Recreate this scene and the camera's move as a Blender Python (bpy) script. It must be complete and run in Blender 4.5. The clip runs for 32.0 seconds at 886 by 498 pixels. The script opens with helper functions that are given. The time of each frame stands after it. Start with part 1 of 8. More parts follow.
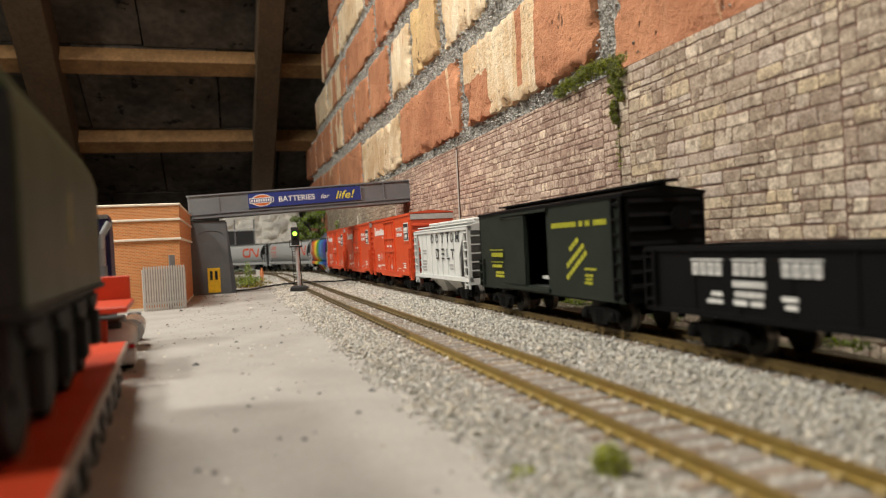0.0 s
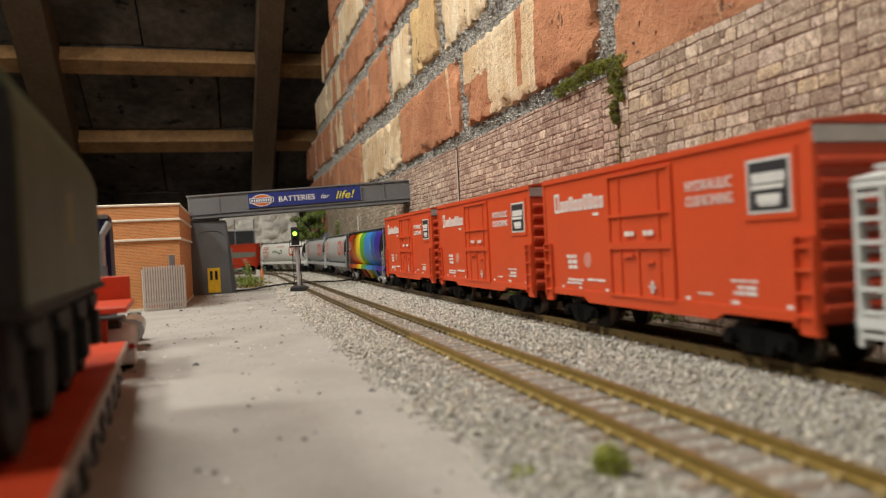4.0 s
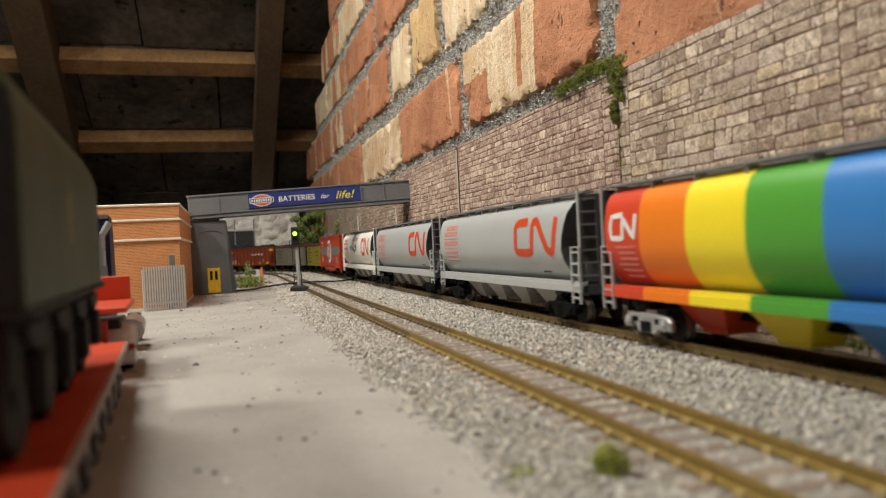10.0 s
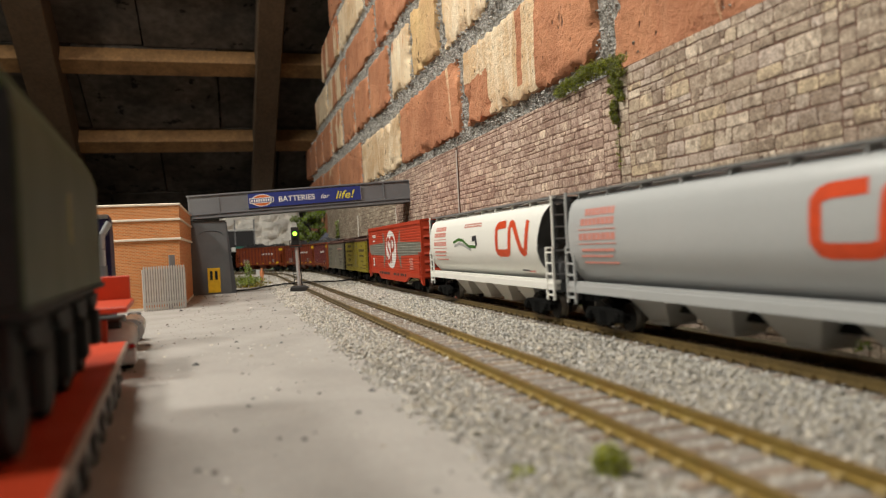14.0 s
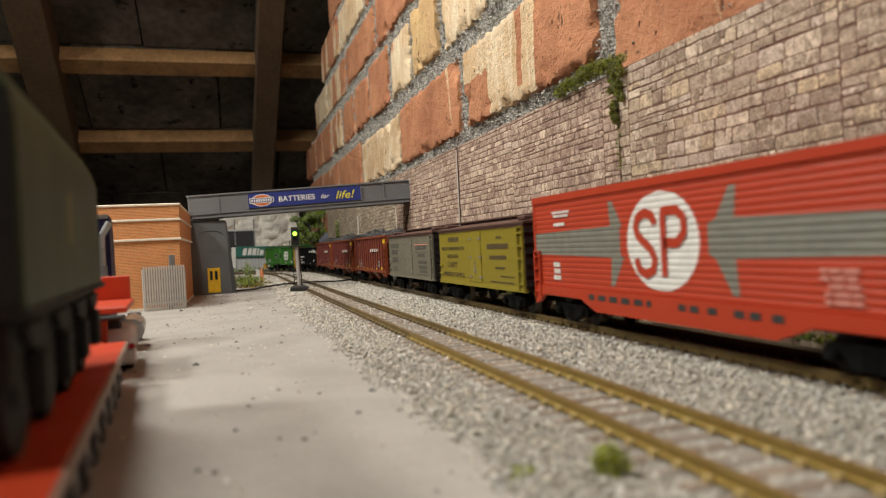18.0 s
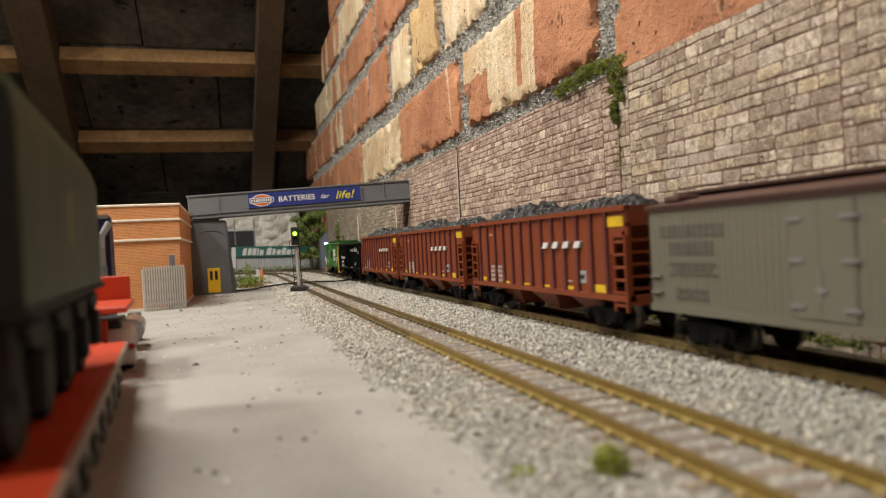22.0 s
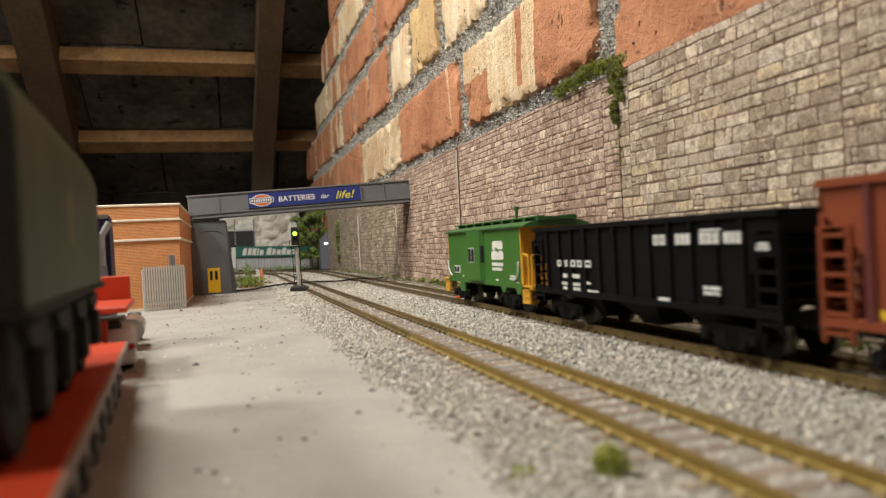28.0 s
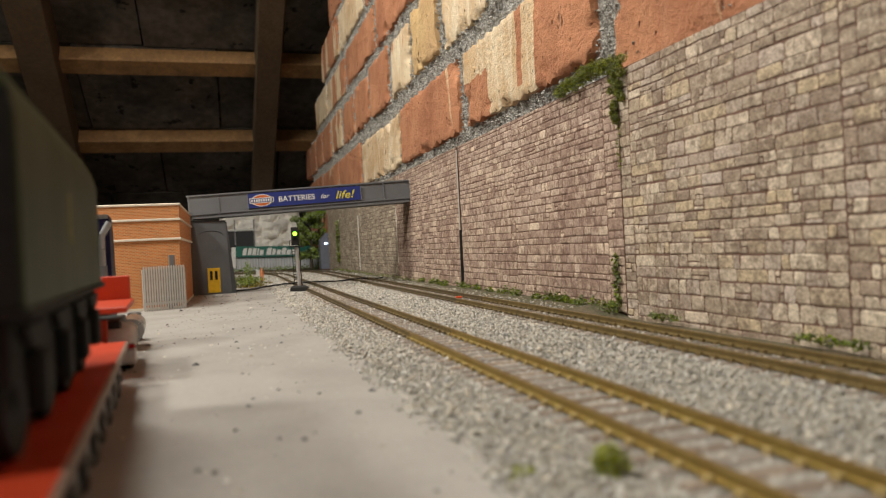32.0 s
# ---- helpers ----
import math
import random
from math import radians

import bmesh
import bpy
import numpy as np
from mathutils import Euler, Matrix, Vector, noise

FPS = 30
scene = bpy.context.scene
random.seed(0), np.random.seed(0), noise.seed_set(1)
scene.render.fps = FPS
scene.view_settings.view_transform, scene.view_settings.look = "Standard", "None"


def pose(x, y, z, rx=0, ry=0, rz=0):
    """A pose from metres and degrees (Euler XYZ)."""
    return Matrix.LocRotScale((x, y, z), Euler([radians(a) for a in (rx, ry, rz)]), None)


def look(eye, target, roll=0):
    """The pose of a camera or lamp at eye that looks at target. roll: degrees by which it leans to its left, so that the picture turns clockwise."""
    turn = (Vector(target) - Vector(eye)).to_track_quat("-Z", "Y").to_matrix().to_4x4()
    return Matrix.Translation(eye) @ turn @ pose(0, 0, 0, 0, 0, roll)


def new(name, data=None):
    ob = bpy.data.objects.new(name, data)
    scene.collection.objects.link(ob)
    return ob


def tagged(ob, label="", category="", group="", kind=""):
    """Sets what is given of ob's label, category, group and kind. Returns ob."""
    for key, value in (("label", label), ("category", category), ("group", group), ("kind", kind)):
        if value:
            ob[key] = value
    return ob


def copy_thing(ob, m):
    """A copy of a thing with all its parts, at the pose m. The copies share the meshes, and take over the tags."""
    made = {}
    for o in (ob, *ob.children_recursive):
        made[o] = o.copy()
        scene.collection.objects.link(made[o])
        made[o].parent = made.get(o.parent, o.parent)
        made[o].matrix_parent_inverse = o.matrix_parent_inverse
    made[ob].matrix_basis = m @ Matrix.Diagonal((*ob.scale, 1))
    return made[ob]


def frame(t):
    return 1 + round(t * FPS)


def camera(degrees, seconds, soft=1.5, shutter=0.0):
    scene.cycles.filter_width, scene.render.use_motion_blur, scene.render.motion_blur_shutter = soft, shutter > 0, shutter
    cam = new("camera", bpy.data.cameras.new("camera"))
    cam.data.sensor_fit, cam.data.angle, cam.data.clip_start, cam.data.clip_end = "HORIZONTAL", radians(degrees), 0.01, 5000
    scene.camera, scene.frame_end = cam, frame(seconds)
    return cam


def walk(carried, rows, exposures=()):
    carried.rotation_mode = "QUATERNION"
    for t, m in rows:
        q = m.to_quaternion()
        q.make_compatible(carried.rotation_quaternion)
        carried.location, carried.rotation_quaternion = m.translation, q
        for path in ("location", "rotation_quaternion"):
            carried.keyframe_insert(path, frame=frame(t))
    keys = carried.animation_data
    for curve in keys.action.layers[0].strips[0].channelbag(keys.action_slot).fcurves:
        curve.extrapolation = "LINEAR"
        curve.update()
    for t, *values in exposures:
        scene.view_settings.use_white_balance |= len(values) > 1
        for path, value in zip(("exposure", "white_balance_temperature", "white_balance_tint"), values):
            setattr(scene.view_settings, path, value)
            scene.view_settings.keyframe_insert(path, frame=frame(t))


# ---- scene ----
cam = camera(64.24, 32.0, soft=1.12, shutter=0.5)
EYE = Vector((0.0, 0.0, 0.03523))
YAW, PITCH, ROLL = radians(16.80), radians(-0.43), -2.88
AIM = EYE + Vector((math.sin(YAW) * math.cos(PITCH), math.cos(YAW) * math.cos(PITCH), math.sin(PITCH)))
# the camera's own exposure drifts a little as dark and bright wagons pass
walk(cam, [(0, look(EYE, AIM, ROLL)), (32, look(EYE, AIM, ROLL))],
     exposures=[(0, 0.13), (1, 0.11), (2, 0.0), (3, -0.1), (6, -0.06), (8, -0.06), (11, -0.03), (14, -0.06), (17, -0.02), (18, 0.0), (20, 0.09), (23, 0.08), (25, 0.17), (28, 0.15), (30, -0.06), (32, -0.12)])
# the lens is sharp at half a metre and soft close by
cam.data.dof.use_dof = True
cam.data.dof.focus_distance = 0.52
cam.data.dof.aperture_fstop = 16.0

# ---- light: a warm lamp high on the room's side, and two unseen added fills ----
world = bpy.data.worlds.new("room_air")
scene.world = world
world.use_nodes = True
# weak warm ambient added all round for bounced light
world.node_tree.nodes["Background"].inputs[0].default_value = (1.0, 0.86, 0.68, 1)
world.node_tree.nodes["Background"].inputs[1].default_value = 0.05


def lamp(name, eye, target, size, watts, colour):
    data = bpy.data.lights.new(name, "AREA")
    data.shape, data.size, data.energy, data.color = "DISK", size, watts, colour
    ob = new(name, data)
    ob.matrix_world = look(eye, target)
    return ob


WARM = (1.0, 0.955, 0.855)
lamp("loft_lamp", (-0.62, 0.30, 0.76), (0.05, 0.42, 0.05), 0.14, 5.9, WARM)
# unseen fill lamps, added to even out the brightness
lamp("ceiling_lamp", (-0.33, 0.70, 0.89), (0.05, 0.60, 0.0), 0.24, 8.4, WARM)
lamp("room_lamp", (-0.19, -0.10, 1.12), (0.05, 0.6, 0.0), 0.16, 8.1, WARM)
scene.view_settings.exposure = 0.0

# ---- materials ----
MATS = {}


def node(nt, kind, **kw):
    n = nt.nodes.new(kind)
    for k, v in kw.items():
        n.inputs[k.replace("_", " ")].default_value = v
    return n


def mat(name, colour, rough=0.6, metal=0.0, vary=0.15, scale=200.0, bump=0.0, fine=1500.0, dark=None, amount=0.35,
        island=0.0, obrand=0.0, emit=0.0, coat=0.0, spec=0.5, tint=None, placed=False):
    """A surface with variation at two scales: broad patches towards `dark`, fine grain, optional relief."""
    if name in MATS:
        return MATS[name]
    m = bpy.data.materials.new(name)
    m.use_nodes = True
    nt = m.node_tree
    bsdf = nt.nodes["Principled BSDF"]
    bsdf.inputs["Roughness"].default_value = rough
    bsdf.inputs["Metallic"].default_value = metal
    bsdf.inputs["Specular IOR Level"].default_value = spec
    bsdf.inputs["Coat Weight"].default_value = coat
    tc = nt.nodes.new("ShaderNodeTexCoord")
    big = node(nt, "ShaderNodeTexNoise", Scale=scale, Detail=5.0, Roughness=0.6)
    sml = node(nt, "ShaderNodeTexNoise", Scale=fine, Detail=3.0)
    where = tc.outputs["Object"]
    if placed:
        where = nt.nodes.new("ShaderNodeNewGeometry").outputs["Position"]
    nt.links.new(where, big.inputs["Vector"])
    nt.links.new(where, sml.inputs["Vector"])
    ramp = node(nt, "ShaderNodeMapRange")
    ramp.inputs["From Min"].default_value, ramp.inputs["From Max"].default_value = 0.40, 0.64
    ramp.inputs["To Min"].default_value, ramp.inputs["To Max"].default_value = 0.0, amount
    nt.links.new(big.outputs["Fac"], ramp.inputs["Value"])
    mix = nt.nodes.new("ShaderNodeMix")
    mix.data_type = "RGBA"
    d = dark if dark else tuple(c * 0.6 for c in colour)
    mix.inputs["A"].default_value = (*colour, 1)
    mix.inputs["B"].default_value = (*d, 1)
    nt.links.new(ramp.outputs["Result"], mix.inputs["Factor"])
    hsv = nt.nodes.new("ShaderNodeHueSaturation")
    nt.links.new(mix.outputs["Result"], hsv.inputs["Color"])
    val = node(nt, "ShaderNodeMapRange")
    val.inputs["From Min"].default_value, val.inputs["From Max"].default_value = 0.28, 0.72
    val.inputs["To Min"].default_value, val.inputs["To Max"].default_value = 1 - vary, 1 + vary
    nt.links.new(sml.outputs["Fac"], val.inputs["Value"])
    last = val.outputs["Result"]
    if island or obrand:
        if island:
            geo = nt.nodes.new("ShaderNodeNewGeometry")
            src = geo.outputs["Random Per Island"]
        else:
            oi = nt.nodes.new("ShaderNodeObjectInfo")
            src = oi.outputs["Random"]
        amt = island or obrand
        r2 = node(nt, "ShaderNodeMapRange")
        r2.inputs["To Min"].default_value, r2.inputs["To Max"].default_value = 1 - amt, 1 + amt
        nt.links.new(src, r2.inputs["Value"])
        mul = nt.nodes.new("ShaderNodeMath")
        mul.operation = "MULTIPLY"
        nt.links.new(last, mul.inputs[0])
        nt.links.new(r2.outputs["Result"], mul.inputs[1])
        last = mul.outputs[0]
        # a little hue and saturation from piece to piece too
        wn = nt.nodes.new("ShaderNodeTexWhiteNoise")
        wn.noise_dimensions = "1D"
        nt.links.new(src, wn.inputs["W"])
        r3 = node(nt, "ShaderNodeMapRange")
        r3.inputs["To Min"].default_value, r3.inputs["To Max"].default_value = 1 - 1.2 * amt, 1 + 1.2 * amt
        nt.links.new(wn.outputs["Value"], r3.inputs["Value"])
        nt.links.new(r3.outputs["Result"], hsv.inputs["Saturation"])
        if tint:
            tm = nt.nodes.new("ShaderNodeMix")
            tm.data_type = "RGBA"
            tm.inputs["B"].default_value = (*tint, 1)
            nt.links.new(mix.outputs["Result"], tm.inputs["A"])
            w2 = nt.nodes.new("ShaderNodeMath")
            w2.operation = "POWER"
            w2.inputs[1].default_value = 2.2
            nt.links.new(wn.outputs["Value"], w2.inputs[0])
            nt.links.new(w2.outputs[0], tm.inputs["Factor"])
            nt.links.new(tm.outputs["Result"], hsv.inputs["Color"])
    nt.links.new(last, hsv.inputs["Value"])
    nt.links.new(hsv.outputs["Color"], bsdf.inputs["Base Color"])
    rr = node(nt, "ShaderNodeMapRange")
    rr.inputs["To Min"].default_value, rr.inputs["To Max"].default_value = max(0.05, rough - 0.12), min(1.0, rough + 0.12)
    nt.links.new(big.outputs["Fac"], rr.inputs["Value"])
    nt.links.new(rr.outputs["Result"], bsdf.inputs["Roughness"])
    if bump:
        b = node(nt, "ShaderNodeBump", Strength=bump)
        b.inputs["Distance"].default_value = 0.0006
        nt.links.new(sml.outputs["Fac"], b.inputs["Height"])
        nt.links.new(b.outputs["Normal"], bsdf.inputs["Normal"])
    if emit:
        bsdf.inputs["Emission Color"].default_value = (*colour, 1)
        bsdf.inputs["Emission Strength"].default_value = emit
    MATS[name] = m
    return m


M_ROAD = mat("grey_card_road", (0.325, 0.308, 0.284), 0.8, vary=0.07, scale=25, fine=900, bump=0.25, dark=(0.25, 0.236, 0.216), amount=0.7)
M_BOARD = mat("dark_board", (0.10, 0.08, 0.06), 0.85, scale=20, bump=0.2)
M_BALLAST_BED = mat("ballast_bed", (0.27, 0.25, 0.22), 0.95, vary=0.5, scale=120, fine=1400, bump=1.0)
M_STONE_CHIP = mat("granite_chippings", (0.425, 0.398, 0.348), 0.8, vary=0.25, scale=300, island=0.5)
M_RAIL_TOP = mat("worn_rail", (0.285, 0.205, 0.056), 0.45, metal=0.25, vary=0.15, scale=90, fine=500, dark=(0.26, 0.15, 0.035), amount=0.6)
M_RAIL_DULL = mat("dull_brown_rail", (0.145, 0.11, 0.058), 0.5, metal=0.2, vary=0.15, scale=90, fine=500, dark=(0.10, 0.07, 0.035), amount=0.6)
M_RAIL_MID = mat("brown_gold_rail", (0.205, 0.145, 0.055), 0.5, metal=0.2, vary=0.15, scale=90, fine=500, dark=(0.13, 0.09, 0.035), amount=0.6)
M_RAILHEAD = mat("brown_rail_head", (0.20, 0.13, 0.042), 0.4, metal=0.5, vary=0.15, scale=90, fine=500)
M_SLEEPER = mat("dusty_sleeper", (0.22, 0.175, 0.14), 0.9, vary=0.3, scale=400, fine=2500, bump=0.6, obrand=0.25)
M_CHAIR = mat("rusty_rail_chair", (0.36, 0.265, 0.10), 0.8, vary=0.3)
M_BLACK = mat("black_plastic", (0.018, 0.018, 0.018), 0.5, vary=0.2)
M_STEELGREY = mat("grey_plastic", (0.19, 0.19, 0.195), 0.5, vary=0.08, scale=60)


# ---- mesh helpers: everything below is written in millimetres ----
MM = 0.001


class Mesh:
    """A bmesh in millimetres with a few solid shapes."""

    def __init__(self):
        self.bm = bmesh.new()

    def box(self, x0, x1, y0, y1, z0, z1, m=None):
        x0, x1 = min(x0, x1), max(x0, x1)
        y0, y1 = min(y0, y1), max(y0, y1)
        z0, z1 = min(z0, z1), max(z0, z1)
        co = [(x0, y0, z0), (x1, y0, z0), (x1, y1, z0), (x0, y1, z0), (x0, y0, z1), (x1, y0, z1), (x1, y1, z1), (x0, y1, z1)]
        vs = [self.bm.verts.new(m @ Vector(c) if m else c) for c in co]
        for f in ((0, 3, 2, 1), (4, 5, 6, 7), (0, 1, 5, 4), (1, 2, 6, 5), (2, 3, 7, 6), (3, 0, 4, 7)):
            self.bm.faces.new([vs[k] for k in f])
        return self

    def rod(self, a, b, r, n=8, r2=None):
        a, b = Vector(a), Vector(b)
        q = (b - a).to_track_quat("Z", "Y")
        r2 = r if r2 is None else r2
        lo, hi = [], []
        for k in range(n):
            t = 2 * math.pi * k / n
            d = Vector((math.cos(t), math.sin(t), 0))
            lo.append(self.bm.verts.new(a + q @ (d * r)))
            hi.append(self.bm.verts.new(b + q @ (d * r2)))
        for k in range(n):
            j = (k + 1) % n
            self.bm.faces.new((lo[k], lo[j], hi[j], hi[k]))
        self.bm.faces.new(lo[::-1])
        self.bm.faces.new(hi)
        return self

    def prism(self, pts, lo, hi, axis="y"):
        """A closed outline swept along an axis; outline points are (x, z) for y, (y, z) for x, (x, y) for z."""
        def at(p, s):
            return {"y": (p[0], s, p[1]), "x": (s, p[0], p[1]), "z": (p[0], p[1], s)}[axis]
        a = [self.bm.verts.new(at(p, lo)) for p in pts]
        b = [self.bm.verts.new(at(p, hi)) for p in pts]
        n = len(pts)
        for k in range(n):
            j = (k + 1) % n
            self.bm.faces.new((a[k], a[j], b[j], b[k]))
        self.bm.faces.new(a[::-1])
        self.bm.faces.new(b)
        return self

    def loft(self, rings):
        """Closed rings of equal length joined one after another, ends capped."""
        rows = [[self.bm.verts.new(c) for c in ring] for ring in rings]
        n = len(rows[0])
        for a, b in zip(rows, rows[1:]):
            for k in range(n):
                j = (k + 1) % n
                self.bm.faces.new((a[k], a[j], b[j], b[k]))
        self.bm.faces.new(rows[0][::-1])
        self.bm.faces.new(rows[-1])
        return self

    def bevel(self, w, seg=1):
        bmesh.ops.recalc_face_normals(self.bm, faces=self.bm.faces)
        bmesh.ops.bevel(self.bm, geom=list(self.bm.edges), offset=w, segments=seg, affect="EDGES", profile=0.7, clamp_overlap=True)
        return self

    def data(self, name, material, smooth=False):
        bmesh.ops.recalc_face_normals(self.bm, faces=self.bm.faces)
        for v in self.bm.verts:
            v.co *= MM
        me = bpy.data.meshes.new(name)
        self.bm.to_mesh(me)
        self.bm.free()
        me.materials.append(material)
        if smooth:
            me.polygons.foreach_set("use_smooth", [True] * len(me.polygons))
        return me


def thing(name, x, y, z, label, category, group="", kind="", rz=0.0):
    """An Empty at a thing's base; x, y, z in millimetres."""
    ob = new(name)
    ob.empty_display_size = 0.005
    ob.matrix_world = pose(x * MM, y * MM, z * MM, 0, 0, rz)
    return tagged(ob, label, category, group, kind)


def part(name, mesh, material, parent, label="", smooth=False, at=None):
    me = mesh.data(name, material, smooth) if isinstance(mesh, Mesh) else mesh
    ob = new(name, me)
    ob.parent = parent
    if at is not None:
        ob.matrix_local = at
    if label:
        tagged(ob, label)
    return ob


def solo(name, mesh, material, label, category, group="", kind="", smooth=False, x=0, y=0, z=0, rz=0.0):
    ob = new(name, mesh.data(name, material, smooth))
    ob.matrix_world = pose(x * MM, y * MM, z * MM, 0, 0, rz)
    return tagged(ob, label, category, group, kind)


def text_mesh(words, height, material, shear=0.0, name="lettering", bold=0.0, width=None):
    """Flat built-in lettering in the x-z plane, reading along +x, face towards -y; millimetres."""
    cu = bpy.data.curves.new(name, "FONT")
    cu.body, cu.size, cu.shear, cu.extrude, cu.offset = words, height * 1.38, shear, 0.06, bold
    tmp = bpy.data.objects.new("tmp", cu)
    scene.collection.objects.link(tmp)
    me = bpy.data.meshes.new_from_object(tmp.evaluated_get(bpy.context.evaluated_depsgraph_get()))
    bpy.data.objects.remove(tmp)
    n = len(me.vertices)
    co = np.empty(n * 3)
    me.vertices.foreach_get("co", co)
    co = co.reshape(-1, 3)
    k = 1.0 if width is None else width / (co[:, 0].max() - co[:, 0].min())
    out = np.stack([(co[:, 0] - co[:, 0].min()) * k, -co[:, 2], co[:, 1]], 1) * MM
    me.vertices.foreach_set("co", out.ravel())
    me.materials.clear()
    me.materials.append(material)
    me.update()
    return me


# ---- the large structure ----
FAR_X, NEAR_X, WALL_X = 146.0, 77.4, 189.4
BEND_Y, BEND_R = 1120.0, 550.0


def path(s, side=0.0):
    """The far track's centre line: straight along y, then a quarter bend to the left, then straight. Gives x, y, heading (degrees)."""
    r = BEND_R + side
    if s <= BEND_Y:
        return FAR_X + side, s, 0.0
    a = (s - BEND_Y) / BEND_R
    if a <= math.pi / 2:
        return FAR_X + side - r * (1 - math.cos(a)), BEND_Y + r * math.sin(a), math.degrees(a)
    return FAR_X + side - r - (s - BEND_Y - BEND_R * math.pi / 2), BEND_Y + r, 90.0


solo("ground", Mesh().box(-2400, 190, -3600, 2100, -60, -8), M_BOARD, "dark baseboard under the model railway", "board", kind="structure")
road = Mesh()
road.box(-700, 60, -300, 1020, -8, -4.0)
ob_road = solo("road", road, M_ROAD, "pale grey card road surface with dark specks", "road", kind="structure")

# ballast shoulder under both tracks, one swept sheet
def ballast_sheet():
    bm = Mesh()
    prof = [(-112, -8.1), (-106, -4.6), (-96, -3.3), (-68, -3.0), (-34, -3.4), (0, -3.0), (20, -3.4), (27, -7.6), (43.2, -7.8), (43.2, -8.1)]
    ss = [-3400, -2000, -800] + [-300 + 20 * k for k in range(140)] + [2800, 3200]
    rows = []
    for s in ss:
        row = []
        for u, z in prof:
            x, y, h = path(s, u)
            if u < -90:
                x += 2.5 * noise.noise((s * 0.03, u, 0.3))
            row.append(bm.bm.verts.new((x, y, z)))
        rows.append(row)
    for a, b in zip(rows, rows[1:]):
        for k in range(len(prof) - 1):
            bm.bm.faces.new((a[k], a[k + 1], b[k + 1], b[k]))
    return bm


solo("ballast_bed", ballast_sheet(), M_BALLAST_BED, "bed of glued grey stone chippings under the tracks", "ballast", kind="structure")


def chippings(seed, regions):
    """Loose-looking stones: small uneven octahedra. Regions: s0, s1, u0, u1, spacing, size."""
    rng = np.random.default_rng(seed)
    base = np.array([(1, 0, 0), (-1, 0, 0), (0, 1, 0), (0, -1, 0), (0, 0, 1), (0, 0, -1)], float)
    tri = np.array([(0, 2, 4), (2, 1, 4), (1, 3, 4), (3, 0, 4), (2, 0, 5), (1, 2, 5), (3, 1, 5), (0, 3, 5)])
    vs, fs, off = [], [], 0
    for s0, s1, u0, u1, gap, size in regions:
        n = int((s1 - s0) * (u1 - u0) / gap ** 2)
        s = rng.uniform(s0, s1, n)
        u = rng.uniform(u0, u1, n)
        # fewer on the sleepers and none on the rails
        keep = np.ones(n, bool)
        for c in (0.0, NEAR_X - FAR_X):
            d = np.abs(u - c)
            keep &= ~((d > 6.9) & (d < 10.2))
            on = (d < 16.0) & (np.abs(((s - 1.2) % 7.2) - 1.7) < 1.5)
            keep &= ~(on & (rng.random(n) < 0.5))
        # the soil strip along the wall carries few stones
        keep &= ~((u > -10.5 + 1.5 * np.sin(s * 0.13)) & (rng.random(n) < np.where(s < 340, 0.30, 0.72)))
        keep &= ~((u > 15) & ((s < 345) | (rng.random(n) < 0.5)))
        edge = -104 + 6 * np.array([noise.noise((q * 0.035, 0.7, 2.1)) + 0.6 * noise.noise((q * 0.2, 3.7, 1.1)) for q in s])
        keep &= u > edge - rng.exponential(1.6, n)
        s, u = s[keep], u[keep]
        n = len(s)
        a = np.clip((s - BEND_Y) / BEND_R, 0, math.pi / 2)
        r = BEND_R + u
        x = np.where(s <= BEND_Y, FAR_X + u, FAR_X + u - r * (1 - np.cos(a)))
        y = np.where(s <= BEND_Y, s, BEND_Y + r * np.sin(a))
        z0 = np.interp(u, (-108, -100, -94, 43), (-4.0, -3.7, -3.2, -3.1))
        inside = np.zeros(n)
        for c in (0.0, NEAR_X - FAR_X):
            inside = np.maximum(inside, np.abs(u - c) < 15)
        size_n = size * rng.lognormal(0, 0.32, n)
        z = z0 + size_n * rng.uniform(0.0, 0.45, n) - 0.25 * inside
        rot = rng.normal(size=(n, 4))
        rot /= np.linalg.norm(rot, axis=1)[:, None]
        w, i, j, k = rot.T
        R = np.stack([1 - 2 * (j * j + k * k), 2 * (i * j - k * w), 2 * (i * k + j * w), 2 * (i * j + k * w), 1 - 2 * (i * i + k * k),
                      2 * (j * k - i * w), 2 * (i * k - j * w), 2 * (j * k + i * w), 1 - 2 * (i * i + j * j)], 1).reshape(n, 3, 3)
        shape = base[None] * rng.uniform(0.62, 1.2, (n, 6, 1)) * size_n[:, None, None] * np.array((1.0, 0.85, 0.75))
        v = np.einsum("nij,nkj->nki", R, shape) + np.stack([x, y, z], 1)[:, None]
        vs.append(v.reshape(-1, 3))
        fs.append((tri[None] + 6 * np.arange(n)[:, None, None] + off).reshape(-1, 3))
        off += 6 * n
    v, f = np.concatenate(vs) * MM, np.concatenate(fs)
    me = bpy.data.meshes.new("chippings")
    me.vertices.add(len(v))
    me.vertices.foreach_set("co", v.ravel())
    me.loops.add(f.size)
    me.loops.foreach_set("vertex_index", f.ravel())
    me.polygons.add(len(f))
    me.polygons.foreach_set("loop_start", np.arange(0, f.size, 3))
    me.update()
    me.materials.append(M_STONE_CHIP)
    return me


tagged(new("ballast_chippings", chippings(4, [(60, 330, -110, 43, 0.92, 0.54), (330, 700, -110, 43, 1.05, 0.60), (700, 1150, -110, 43, 1.5, 0.85), (1150, 1750, -110, 43, 2.8, 1.4)])),
       "pale grey granite chippings packed between the sleepers", "ballast", kind="stuff")


